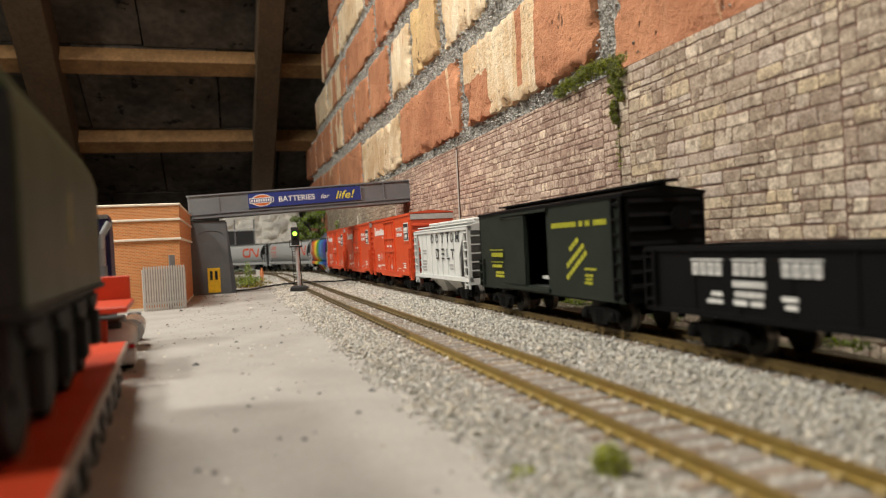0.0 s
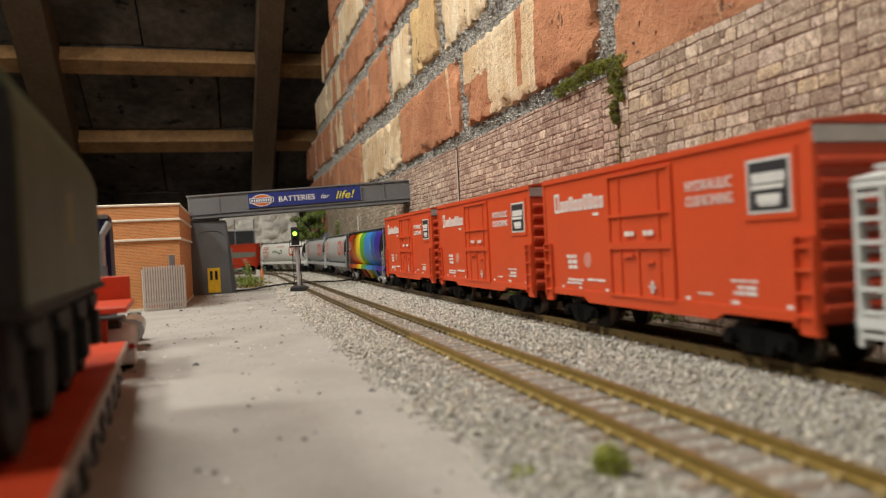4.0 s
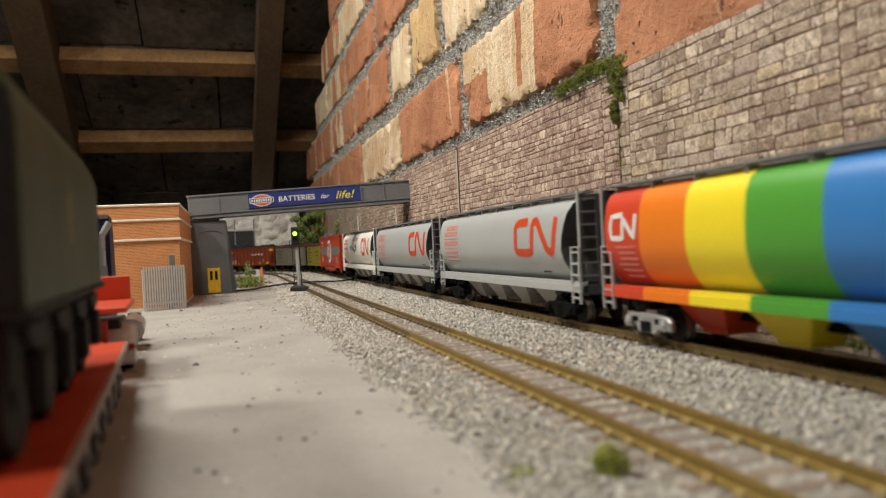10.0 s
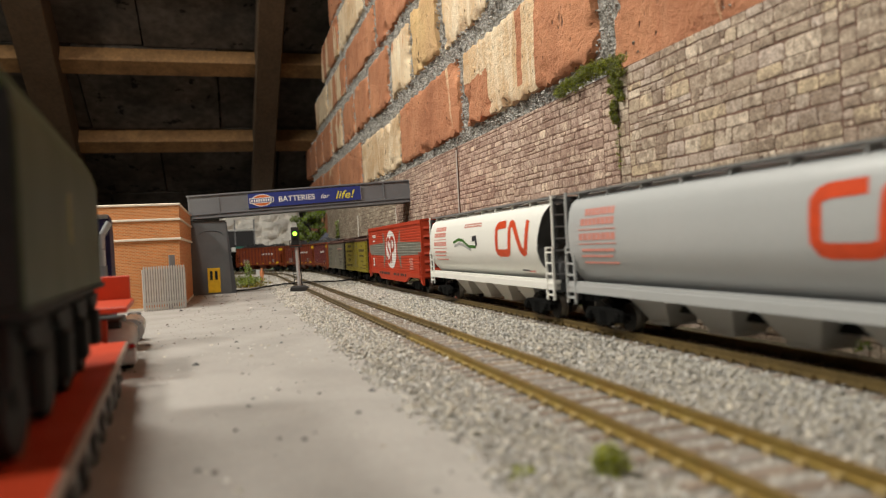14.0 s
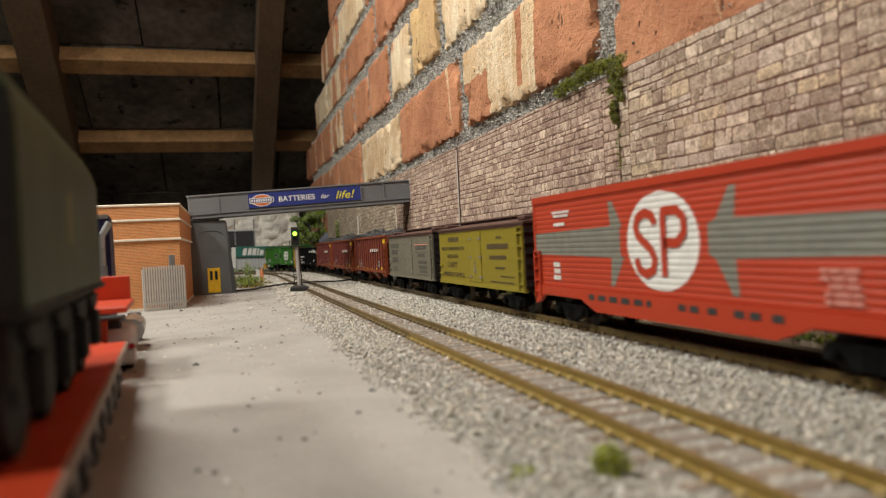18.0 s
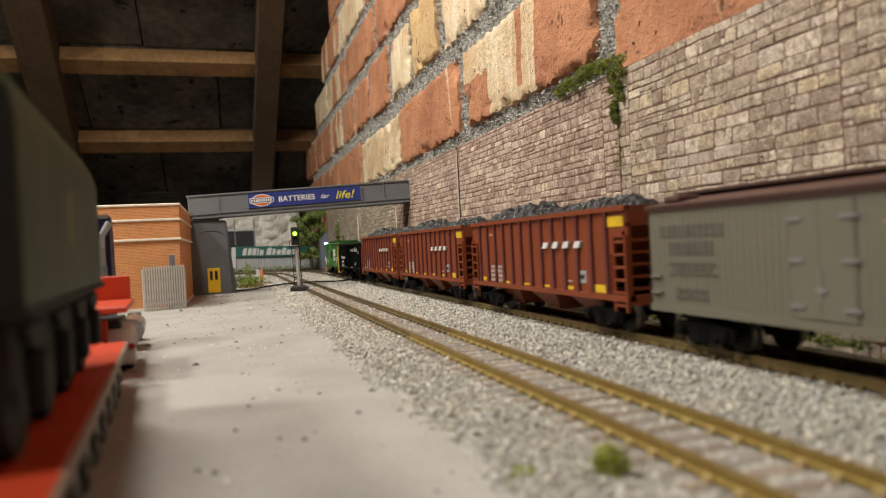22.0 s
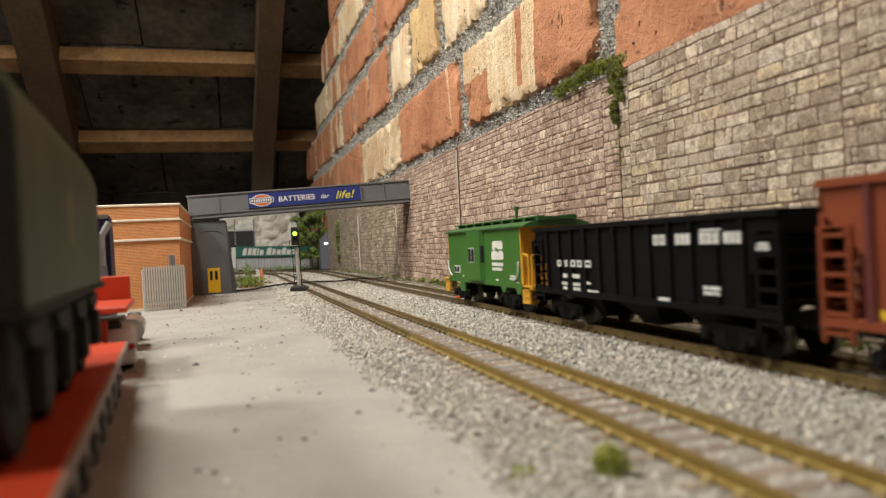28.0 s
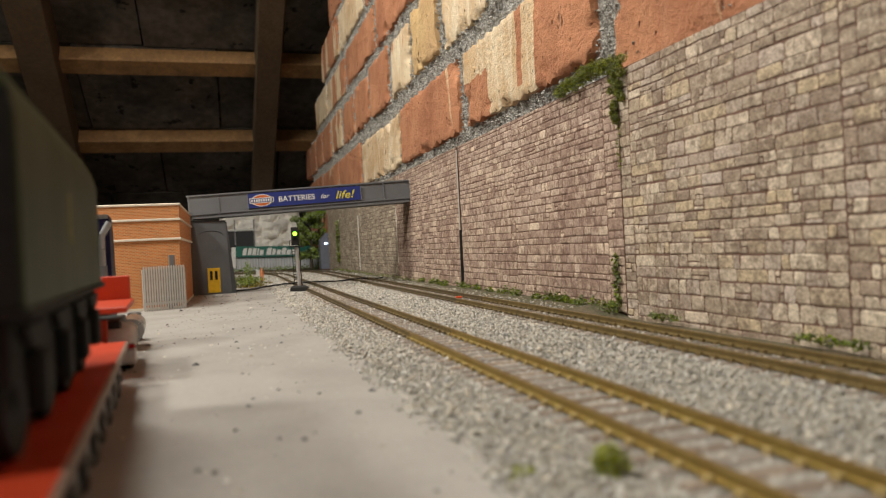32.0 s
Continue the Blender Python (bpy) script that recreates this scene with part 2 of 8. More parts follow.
def soil_strip():
    """Brown soil round the far track and up to the wall's foot."""
    m = Mesh()
    rows = []
    for k in range(-15, 120):
        s = k * 14.0
        row = []
        for u in (-9.5, -6, 0, 8, 14, 20, 28, 36, 42.8):
            x, y, h = path(s, u + (2.0 * math.sin(s * 0.13) if u == -9.5 else 0))
            drop = 4.2 * min(1.0, max(0.0, (u - 16) / 8)) * min(1.0, max(0.0, (335 - s) / 30))
            z = -3.35 if u == -9.5 else -drop + -2.95 + 0.3 * noise.noise((s * 0.06, u * 0.2, 5.0)) + (1.0 if u > 35 else 0) * (0.6 + noise.noise((s * 0.05, 2.0, u)))
            row.append(m.bm.verts.new((x, y, z)))
        rows.append(row)
    for a, b in zip(rows, rows[1:]):
        for k in range(len(a) - 1):
            m.bm.faces.new((a[k], a[k + 1], b[k + 1], b[k]))
    return m


M_SOIL = mat("dark_olive_soil", (0.115, 0.09, 0.055), 0.95, vary=0.5, scale=110, fine=900, bump=1.0, dark=(0.06, 0.06, 0.025), amount=0.8, placed=True)
solo("soil_strip", soil_strip(), M_SOIL, "dark brown and olive soil along the stone wall", "soil", kind="structure")


def track(name, side, label):
    """One track: two swept rails and its sleepers, the sleepers sharing one mesh."""
    t = thing(name, 0, 0, 0, label, "railway track", group="model tracks")
    web = [(-1.15, -2.5), (1.15, -2.5), (1.15, -2.15), (0.35, -1.95), (0.35, -0.85), (0.62, -0.65), (0.62, -0.08), (0.5, 0), (-0.5, 0), (-0.62, -0.08), (-0.62, -0.65), (-0.35, -0.85), (-0.35, -1.95), (-1.15, -2.15)]
    for g in (-8.7, 8.7):
        # each rail in lengths: gold or brown close by, duller olive-brown further off
        for length, surface, said in (([-3400, -280, 0, 278.5], M_RAIL_TOP if side else M_RAIL_MID, "golden-brown rail"), ([279, 430.0], M_RAIL_MID, "brown rail"), ([430.5, 700, 1000, 1100] + [1120 + 24 * k for k in range(37)] + [3200], M_RAIL_DULL, "dull olive-brown rail")):
            bm = Mesh()
            rings = []
            for s in length:
                x, y, h = path(s, side + g)
                c, sn = math.cos(radians(h)), math.sin(radians(h))
                rings.append([(x + u * c, y + u * sn, z) for u, z in web])
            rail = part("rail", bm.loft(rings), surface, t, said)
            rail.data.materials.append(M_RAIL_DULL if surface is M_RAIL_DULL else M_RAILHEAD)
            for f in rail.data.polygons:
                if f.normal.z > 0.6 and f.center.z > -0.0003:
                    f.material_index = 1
    sl = Mesh().box(-14.6, 14.6, -1.65, 1.65, -4.6, -2.75)
    sl.bevel(0.25)
    for g in (-8.7, 8.7):
        for q in (-1, 1):
            sl.box(g + q * 0.55, g + q * 2.0, -0.95, 0.95, -2.8, -1.85)
    kinds = []
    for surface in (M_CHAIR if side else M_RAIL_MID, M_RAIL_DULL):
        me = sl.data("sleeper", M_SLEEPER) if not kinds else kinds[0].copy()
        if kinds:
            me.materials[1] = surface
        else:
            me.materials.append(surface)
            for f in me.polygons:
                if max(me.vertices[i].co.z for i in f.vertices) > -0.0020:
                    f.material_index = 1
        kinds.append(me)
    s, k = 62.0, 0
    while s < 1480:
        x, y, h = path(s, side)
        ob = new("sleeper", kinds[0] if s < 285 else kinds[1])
        ob.parent = t
        ob.matrix_local = pose(x * MM, y * MM, 0, 0, 0, h + 0.8 * math.sin(k * 2.3))
        s += 7.2
        k += 1
    return t


track("railway_track", 0.0, "rust-coloured model track along the stone wall")
track("railway_track", NEAR_X - FAR_X, "rust-coloured model track beside the grey road")

# ---- stone-printed wall sheets ----
def ramp_of(nt, stops, smooth=True):
    r = nt.nodes.new("ShaderNodeValToRGB")
    r.color_ramp.interpolation = "LINEAR" if smooth else "CONSTANT"
    while len(r.color_ramp.elements) < len(stops):
        r.color_ramp.elements.new(0.5)
    for e, (at, col) in zip(r.color_ramp.elements, stops):
        e.position, e.color = at, (*col, 1)
    return r


def stone_mat(name, hues, grime, islands):
    """Embossed printed stone: every block takes its own hue, with pale worn patches, brown grime and fine grain."""
    m = bpy.data.materials.new(name)
    m.use_nodes = True
    nt = m.node_tree
    bsdf = nt.nodes["Principled BSDF"]
    geo = nt.nodes.new("ShaderNodeNewGeometry")
    src = geo.outputs["Random Per Island"] if islands else nt.nodes.new("ShaderNodeObjectInfo").outputs["Random"]
    pal = ramp_of(nt, [(k / (len(hues) - 1), h) for k, h in enumerate(hues)])
    nt.links.new(src, pal.inputs[0])
    wn = nt.nodes.new("ShaderNodeTexWhiteNoise")
    wn.noise_dimensions = "1D"
    nt.links.new(src, wn.inputs["W"])
    blot = node(nt, "ShaderNodeTexNoise", Scale=250.0, Detail=6.0, Roughness=0.7, Distortion=0.6)
    grain = node(nt, "ShaderNodeTexNoise", Scale=1100.0, Detail=3.0)
    wide = node(nt, "ShaderNodeTexNoise", Scale=34.0, Detail=3.0)
    for n in (blot, grain, wide):
        nt.links.new(geo.outputs["Position"], n.inputs["Vector"])
    # grime: patches on the block, more of it on some blocks and in some stretches of the sheet
    lean = node(nt, "ShaderNodeMapRange")
    lean.inputs["To Min"].default_value, lean.inputs["To Max"].default_value = -0.06, 0.06
    nt.links.new(wn.outputs["Value"], lean.inputs["Value"])
    a1 = nt.nodes.new("ShaderNodeMath")
    nt.links.new(blot.outputs["Fac"], a1.inputs[0])
    nt.links.new(lean.outputs["Result"], a1.inputs[1])
    a2 = nt.nodes.new("ShaderNodeMath")
    a2.operation = "MULTIPLY_ADD"
    a2.inputs[1].default_value = 0.35
    nt.links.new(wide.outputs["Fac"], a2.inputs[0])
    nt.links.new(a1.outputs[0], a2.inputs[2])
    dirt = node(nt, "ShaderNodeMapRange")
    dirt.inputs["From Min"].default_value, dirt.inputs["From Max"].default_value = 0.58, 0.80
    dirt.inputs["To Min"].default_value, dirt.inputs["To Max"].default_value = 0.0, 0.95
    nt.links.new(a2.outputs[0], dirt.inputs["Value"])
    mix = nt.nodes.new("ShaderNodeMix")
    mix.data_type = "RGBA"
    nt.links.new(pal.outputs["Color"], mix.inputs["A"])
    mix.inputs["B"].default_value = (*grime, 1)
    nt.links.new(dirt.outputs["Result"], mix.inputs["Factor"])
    val = node(nt, "ShaderNodeMapRange")
    val.inputs["From Min"].default_value, val.inputs["From Max"].default_value = 0.28, 0.72
    val.inputs["To Min"].default_value, val.inputs["To Max"].default_value = 0.62, 1.34
    nt.links.new(grain.outputs["Fac"], val.inputs["Value"])
    hsv = nt.nodes.new("ShaderNodeHueSaturation")
    nt.links.new(mix.outputs["Result"], hsv.inputs["Color"])
    nt.links.new(val.outputs["Result"], hsv.inputs["Value"])
    nt.links.new(hsv.outputs["Color"], bsdf.inputs["Base Color"])
    bsdf.inputs["Roughness"].default_value = 0.72
    b = node(nt, "ShaderNodeBump", Strength=0.7)
    b.inputs["Distance"].default_value = 0.0005
    nt.links.new(blot.outputs["Fac"], b.inputs["Height"])
    nt.links.new(b.outputs["Normal"], bsdf.inputs["Normal"])
    return m


PALE_HUES = [(0.50, 0.395, 0.295), (0.68, 0.565, 0.44), (0.40, 0.315, 0.235), (0.60, 0.50, 0.425), (0.36, 0.27, 0.205), (0.72, 0.61, 0.475), (0.45, 0.36, 0.275), (0.60, 0.475, 0.31), (0.54, 0.45, 0.385)]
PINK_HUES = [(0.53, 0.395, 0.30), (0.70, 0.55, 0.425), (0.43, 0.31, 0.24), (0.63, 0.49, 0.40), (0.38, 0.265, 0.205), (0.73, 0.585, 0.445), (0.48, 0.365, 0.29), (0.59, 0.45, 0.36)]
M_STONE_A = stone_mat("printed_stone_warm", PINK_HUES, (0.24, 0.15, 0.115), True)
# for the far panels: the warm hues copied greyer and darker
M_STONE_C = stone_mat("printed_stone_grey", [(r * 0.84, g * 0.92, b * 0.88) for r, g, b in PINK_HUES], (0.19, 0.15, 0.11), True)
M_STONE_B = stone_mat("printed_stone_pale", PALE_HUES, (0.24, 0.175, 0.125), False)
M_STONE_B2 = stone_mat("printed_stone_pale_far", PALE_HUES, (0.24, 0.175, 0.125), True)
M_CARD = mat("white_card_edge", (0.72, 0.69, 0.63), 0.8, vary=0.1)
M_JOINT = mat("dark_joint_print", (0.185, 0.105, 0.075), 0.85, vary=0.25, scale=150, fine=700)
TOP_Z = 116.5


def stone_rings(rng, w, h, d, cut):
    """Three rings of an uneven rounded block, from its back to its pillowed face, as (x, y, z) about the origin."""
    cut = min(cut, w * 0.3, h * 0.3)
    a, b = w / 2, h / 2
    c = [cut * rng.uniform(0.35, 1.7) for _ in range(4)]
    skew = rng.uniform(-0.5, 0.5) * cut
    j = lambda: rng.uniform(-0.55, 0.55) * cut
    o = [(-a + c[0], -b), (j(), -b + j() * 0.7), (a - c[1], -b), (a - 0.2 * cut, -b + c[1] * 0.8), (a + j() * 0.6, j()), (a - 0.2 * cut, b - c[2] * 0.8),
         (a - c[2], b), (j(), b + j() * 0.7), (-a + c[3], b), (-a + 0.2 * cut, b - c[3] * 0.8), (-a + j() * 0.6, j()), (-a + 0.2 * cut, -b + c[0] * 0.8)]
    o = [(y + skew * z / max(b, 0.01), z) for y, z in o]
    inset = min(0.55, 0.16 * h) / max(h, 0.01) * 2
    return [[(0.3 * d, y, z) for y, z in o], [(-0.55 * d, y, z) for y, z in o], [(-d, y * (1 - inset * h / w), z * (1 - inset)) for y, z in o]]


def stone_sheet(y0, y1, course, mean, seed, x, top, material, separate, label="", breaks=(), low=-4.5):
    """A card panel with rows of uneven blocks standing slightly proud of brown joints; at a break all courses start anew."""
    rng = random.Random(seed)
    high = top - low
    sheet = thing("stone_wall_panel", x, y0, low, label, "wall panel", group="stone-printed wall panels")
    part("backing", Mesh().box(0.0, 1.6, 0, y1 - y0, 0, high), M_JOINT, sheet)
    units = []
    if separate:
        for shape in (1.0, 1.0, 1.0, 1.5, 1.5, 1.5, 2.2, 2.2, 2.2, 3.2, 3.2):
            for _ in range(2):
                bm = Mesh()
                w = 5.0 * shape
                rings = stone_rings(rng, w, 5.0, 1.0, 0.55)
                bm.loft([[(q[0], q[1] / w, q[2] / 5.0) for q in ring] for ring in rings])
                for v in bm.bm.verts:
                    v.co /= MM
                units.append((shape, bm.data("stone", material)))
    rest = Mesh()
    edges = sorted({0.0, y1 - y0, *(b - y0 for b in breaks if y0 < b < y1)})
    for ea, eb in zip(edges, edges[1:]):
        z = 0.1
        bands = []
        while z < high - 0.5:
            h = course * rng.choice((0.62, 0.8, 0.9, 0.95, 1.0, 1.0, 1.05, 1.12, 1.3)) * (1.16 if z < 60 and course < 5 else 0.97)
            h = min(h, high - z)
            bands.append((z, h))
            z += h
        for z, h in bands:
            drift = rng.uniform(-0.35, 0.35)
            y = ea + 0.1
            while y < eb - 1.0:
                w = min(mean * rng.choice((0.45, 0.62, 0.75, 0.88, 1.0, 1.0, 1.1, 1.25, 1.5, 1.9)), eb - y - 0.05)
                if eb - y - w < 1.6:
                    w = eb - y - 0.05
                if w > 1.2 and h > 1.1:
                    roll = rng.random()
                    if roll < 0.04 and h > 4:
                        cells = [(y, w, z, h * 0.4), (y, w, z + h * 0.4, h * 0.6)]
                    elif roll < 0.09 and w > 6 and h > 4:
                        cells = [(y, w * 0.72, z, h), (y + w * 0.72, w * 0.28, z, h * 0.5), (y + w * 0.72, w * 0.28, z + h * 0.5, h * 0.5)]
                    else:
                        cells = [(y, w, z, h)]
                    for ya, ww, za, hh in cells:
                        g, gz, d = rng.uniform(0.12, 0.30), rng.uniform(0.16, 0.40), rng.uniform(0.12, 0.46)
                        bw, bh = ww - 2 * g, hh - 2 * gz
                        cy, cz = ya + ww / 2, za + hh / 2 + drift * math.sin(ya * 0.11)
                        if bw < 0.6 or bh < 0.6:
                            continue
                        if separate:
                            fit = sorted(units, key=lambda u: abs(math.log(u[0] * bh / bw)) + rng.random() * 0.35)[0]
                            ob = new("stone", fit[1])
                            ob.parent = sheet
                            ob.matrix_local = Matrix.Translation((0, cy * MM, cz * MM)) @ Euler((radians(rng.uniform(-1.6, 1.6)), 0, 0)).to_matrix().to_4x4() @ Matrix.Diagonal((d * MM, bw * rng.choice((-1, 1)) * MM, bh * MM, 1))
                        else:
                            rest.loft([[(q[0], cy + q[1], cz + q[2]) for q in ring] for ring in stone_rings(rng, bw, bh, d, 0.5)])
                y += w
    if separate:
        rest.bm.free()
    else:
        tagged(part("stones", rest, material, sheet), kind="stuff")
    return sheet


LBL = "printed stone-block card panel fixed along the brick wall"
stone_sheet(178, 311, 5.3, 8.6, 11, WALL_X - 0.6, TOP_Z + 0.4, M_STONE_B, True, label="printed pale stone card panel with large blocks", breaks=(301.6,), low=-7.6)
stone_sheet(-120, 177.95, 5.3, 8.8, 12, WALL_X - 0.6, TOP_Z + 0.4, M_STONE_B2, False, label="printed pale stone card panel with large blocks", breaks=(54,), low=-7.6)
stone_sheet(312.5, 569.0, 4.35, 8.0, 13, WALL_X, TOP_Z + 0.5, M_STONE_A, False, label=LBL, breaks=(327.5, 451))
stone_sheet(570, 803, 4.35, 8.0, 14, WALL_X - 1.6, TOP_Z, M_STONE_A, False, label=LBL, breaks=(690,))
stone_sheet(805, 1058, 4.35, 8.0, 15, WALL_X - 1.2, TOP_Z, M_STONE_C, False, label=LBL, breaks=(928,))
stone_sheet(1060, 1420, 4.35, 8.0, 16, WALL_X + 1, TOP_Z - 1, M_STONE_C, False, label=LBL)

# raised panel edges: solid black strips paint the gaps' shade, widening towards the foot or the middle, and the white
# card edge
for y, x, z0, z1, foot, surface, said in ((569.2, WALL_X - 2.2, -3, 46, 2.4, M_BLACK, "black strip painted as the shaded gap between two stone panels"), (569.3, WALL_X - 2.0, 46.2, 114, 0.3, M_CARD, "white card edge of a stone panel"),
                                          (802.2, WALL_X - 2.6, 16, 80, 0.9, M_CARD, "white card edge of a stone panel"), (804.0, WALL_X - 2.0, 22, 66, 1.8, M_BLACK, "black strip painted as the shaded gap between two stone panels"),
                                          (1057.6, WALL_X - 2.4, 2, 84, 1.1, M_CARD, "white card edge of a stone panel")):
    deep = 0.9 if surface is M_CARD else 2.4
    solo("trim", Mesh().loft([[(0, 0, z0), (deep, 0, z0), (deep, foot, z0), (0, foot, z0)], [(0, 0, z1), (deep, 0, z1), (deep, 0.4, z1), (0, 0.4, z1)]]), surface, said, "trim", kind="structure", x=x, y=y)

# ---- the loft's brick wall ----
def brick_mat(name, cream_from, zone=None, ochre=0.0, bare=(), runs=()):
    """Old hand-made brick: mottled red clay, drag marks and pits; from a threshold on it carries a cream slip with hard-edged runs."""
    m = bpy.data.materials.new(name)
    m.use_nodes = True
    nt = m.node_tree
    bsdf = nt.nodes["Principled BSDF"]
    tc = nt.nodes.new("ShaderNodeTexCoord")
    oi = nt.nodes.new("ShaderNodeObjectInfo")
    add = nt.nodes.new("ShaderNodeVectorMath")
    add.operation = "MULTIPLY_ADD"
    nt.links.new(oi.outputs["Random"], add.inputs[0])
    add.inputs[1].default_value = (3.1, 7.7, 5.3)
    nt.links.new(tc.outputs["Object"], add.inputs[2])

    def tex(scale, stretch=(1, 1, 1), turn=0.0, detail=4.0, rough=0.55, bend=0.0):
        mp = nt.nodes.new("ShaderNodeMapping")
        mp.inputs["Scale"].default_value = stretch
        mp.inputs["Rotation"].default_value = (turn, 0, 0)
        nt.links.new(add.outputs[0], mp.inputs["Vector"])
        n = node(nt, "ShaderNodeTexNoise", Scale=scale, Detail=detail, Roughness=rough, Distortion=bend)
        nt.links.new(mp.outputs[0], n.inputs["Vector"])
        return n.outputs["Fac"]

    def span(value, a, b, lo=0.0, hi=1.0):
        r = node(nt, "ShaderNodeMapRange")
        r.inputs["From Min"].default_value, r.inputs["From Max"].default_value = a, b
        r.inputs["To Min"].default_value, r.inputs["To Max"].default_value = lo, hi
        nt.links.new(value, r.inputs["Value"])
        return r.outputs["Result"]

    def calc(op, a, b, c=None):
        q = nt.nodes.new("ShaderNodeMath")
        q.operation = op
        for k, v in enumerate((a, b, c)):
            if isinstance(v, (int, float)):
                q.inputs[k].default_value = v
            elif v is not None:
                nt.links.new(v, q.inputs[k])
        return q.outputs[0]

    def blend(a, b, fac):
        q = nt.nodes.new("ShaderNodeMix")
        q.data_type = "RGBA"
        for v, key in ((a, "A"), (b, "B")):
            if isinstance(v, tuple):
                q.inputs[key].default_value = (*v, 1)
            else:
                nt.links.new(v, q.inputs[key])
        nt.links.new(fac, q.inputs["Factor"])
        return q.outputs["Result"]

    grain = tex(240.0, detail=6.0, rough=0.65)
    patch = tex(16.0, detail=5.0, rough=0.6)
    drags = tex(38.0, (1, 1, 0.22), 0.12, 5.0, 0.65, 0.8)
    streak = tex(13.0, (1, 1, 0.40), 0.0, 6.0, 0.55, 0.6)
    tone = span(calc("ADD", calc("MULTIPLY", patch, 0.6), calc("MULTIPLY", grain, 0.4)), 0.36, 0.62)
    clay = blend((0.60, 0.275, 0.14), (0.33, 0.125, 0.06), tone)
    clay = blend(clay, (0.60, 0.33, 0.19), span(drags, 0.52, 0.74, 0.0, 0.30))
    lean = calc("MULTIPLY_ADD", oi.outputs["Random"], 0.22, -0.11)
    cover = calc("ADD", streak, lean)
    if zone is not None:
        # the slip covers one end of the face only
        sep = nt.nodes.new("ShaderNodeSeparateXYZ")
        nt.links.new(tc.outputs["Object"], sep.inputs[0])
        cover = calc("ADD", cover, span(sep.outputs["Y"], (zone - 4) * MM, (zone + 4) * MM, -0.4, 0.10))
        wob = calc("MULTIPLY_ADD", patch, 44 * MM, -22 * MM)
        if bare:
            # slip flaked off in one lower corner
            side = span(calc("ADD", sep.outputs["Y"], calc("MULTIPLY", wob, 0.5)), bare[0] * MM, (bare[0] + 3) * MM)
            under = span(calc("ADD", sep.outputs["Z"], wob), bare[1] * MM, (bare[1] + 3) * MM, 1.0, 0.0)
            cover = calc("MULTIPLY_ADD", calc("MULTIPLY", side, under), -0.5, cover)
        for y, half, low in runs:
            # bare runs where the slip was wiped away
            off = calc("ABSOLUTE", calc("SUBTRACT", calc("MULTIPLY_ADD", wob, 0.4, sep.outputs["Y"]), y * MM), 0.0)
            line = span(off, half * 0.7 * MM, half * MM, 1.0, 0.0)
            tall = span(sep.outputs["Z"], low * MM, (low + 4) * MM)
            cover = calc("MULTIPLY_ADD", calc("MULTIPLY", line, tall), -0.4, cover)
    slip = blend((0.80, 0.66, 0.46) if not ochre else (0.62, 0.42, 0.19), (0.52, 0.33, 0.17), tone)
    slip = blend(slip, (0.86, 0.76, 0.58) if not ochre else (0.68, 0.50, 0.26), span(drags, 0.52, 0.66, 0.0, 0.7))
    colour = blend(clay, slip, span(calc("ADD", cover, calc("MULTIPLY", grain, 0.06)), cream_from + 0.03, cream_from + 0.055))
    # pits in clusters, and small dark specks
    mq = nt.nodes.new("ShaderNodeMapping")
    mq.inputs["Scale"].default_value = (1, 1, 0.5)
    mq.inputs["Rotation"].default_value = (0.25, 0, 0)
    nt.links.new(add.outputs[0], mq.inputs["Vector"])
    pits = []
    for scale, size, sparse in ((90.0, 0.20, 0.47), (230.0, 0.24, 0.50)):
        vo = node(nt, "ShaderNodeTexVoronoi", Scale=scale, Randomness=1.0)
        nt.links.new(mq.outputs[0], vo.inputs["Vector"])
        lift = span(tex(scale * 0.42, detail=2.0), sparse, sparse + 0.08, 0.24, 0.0)
        pits.append(span(calc("ADD", vo.outputs["Distance"], lift), size * 0.35, size, 0.22, 1.0))
    pit = calc("MINIMUM", *pits)
    hsv = nt.nodes.new("ShaderNodeHueSaturation")
    nt.links.new(colour, hsv.inputs["Color"])
    nt.links.new(calc("MULTIPLY", pit, span(grain, 0.3, 0.7, 0.80, 1.18)), hsv.inputs["Value"])
    nt.links.new(hsv.outputs["Color"], bsdf.inputs["Base Color"])
    bsdf.inputs["Roughness"].default_value = 0.9
    b = node(nt, "ShaderNodeBump", Strength=0.8)
    b.inputs["Distance"].default_value = 0.0026
    nt.links.new(calc("ADD", calc("MULTIPLY", drags, 0.3), calc("ADD", grain, pit)), b.inputs["Height"])
    nt.links.new(b.outputs["Normal"], bsdf.inputs["Normal"])
    return m


BRICKS = {"red": brick_mat("old_red_brick", 0.68), "worn": brick_mat("worn_red_brick", 0.60), "mixed": brick_mat("old_streaked_brick", 0.54), "slip": brick_mat("old_cream_brick", 0.40),
          "ochre": brick_mat("old_ochre_brick", 0.34, ochre=1.0), "half": brick_mat("half_cream_brick", 0.40, -38, bare=(52, 3), runs=((-9, 5, -24),))}
M_MORTAR = mat("gritty_grey_mortar", (0.47, 0.455, 0.42), 0.95, vary=0.5, scale=110, fine=520, bump=1.0, dark=(0.20, 0.195, 0.185), amount=0.8)
M_MORTAR.node_tree.nodes["Bump"].inputs["Distance"].default_value = 0.003


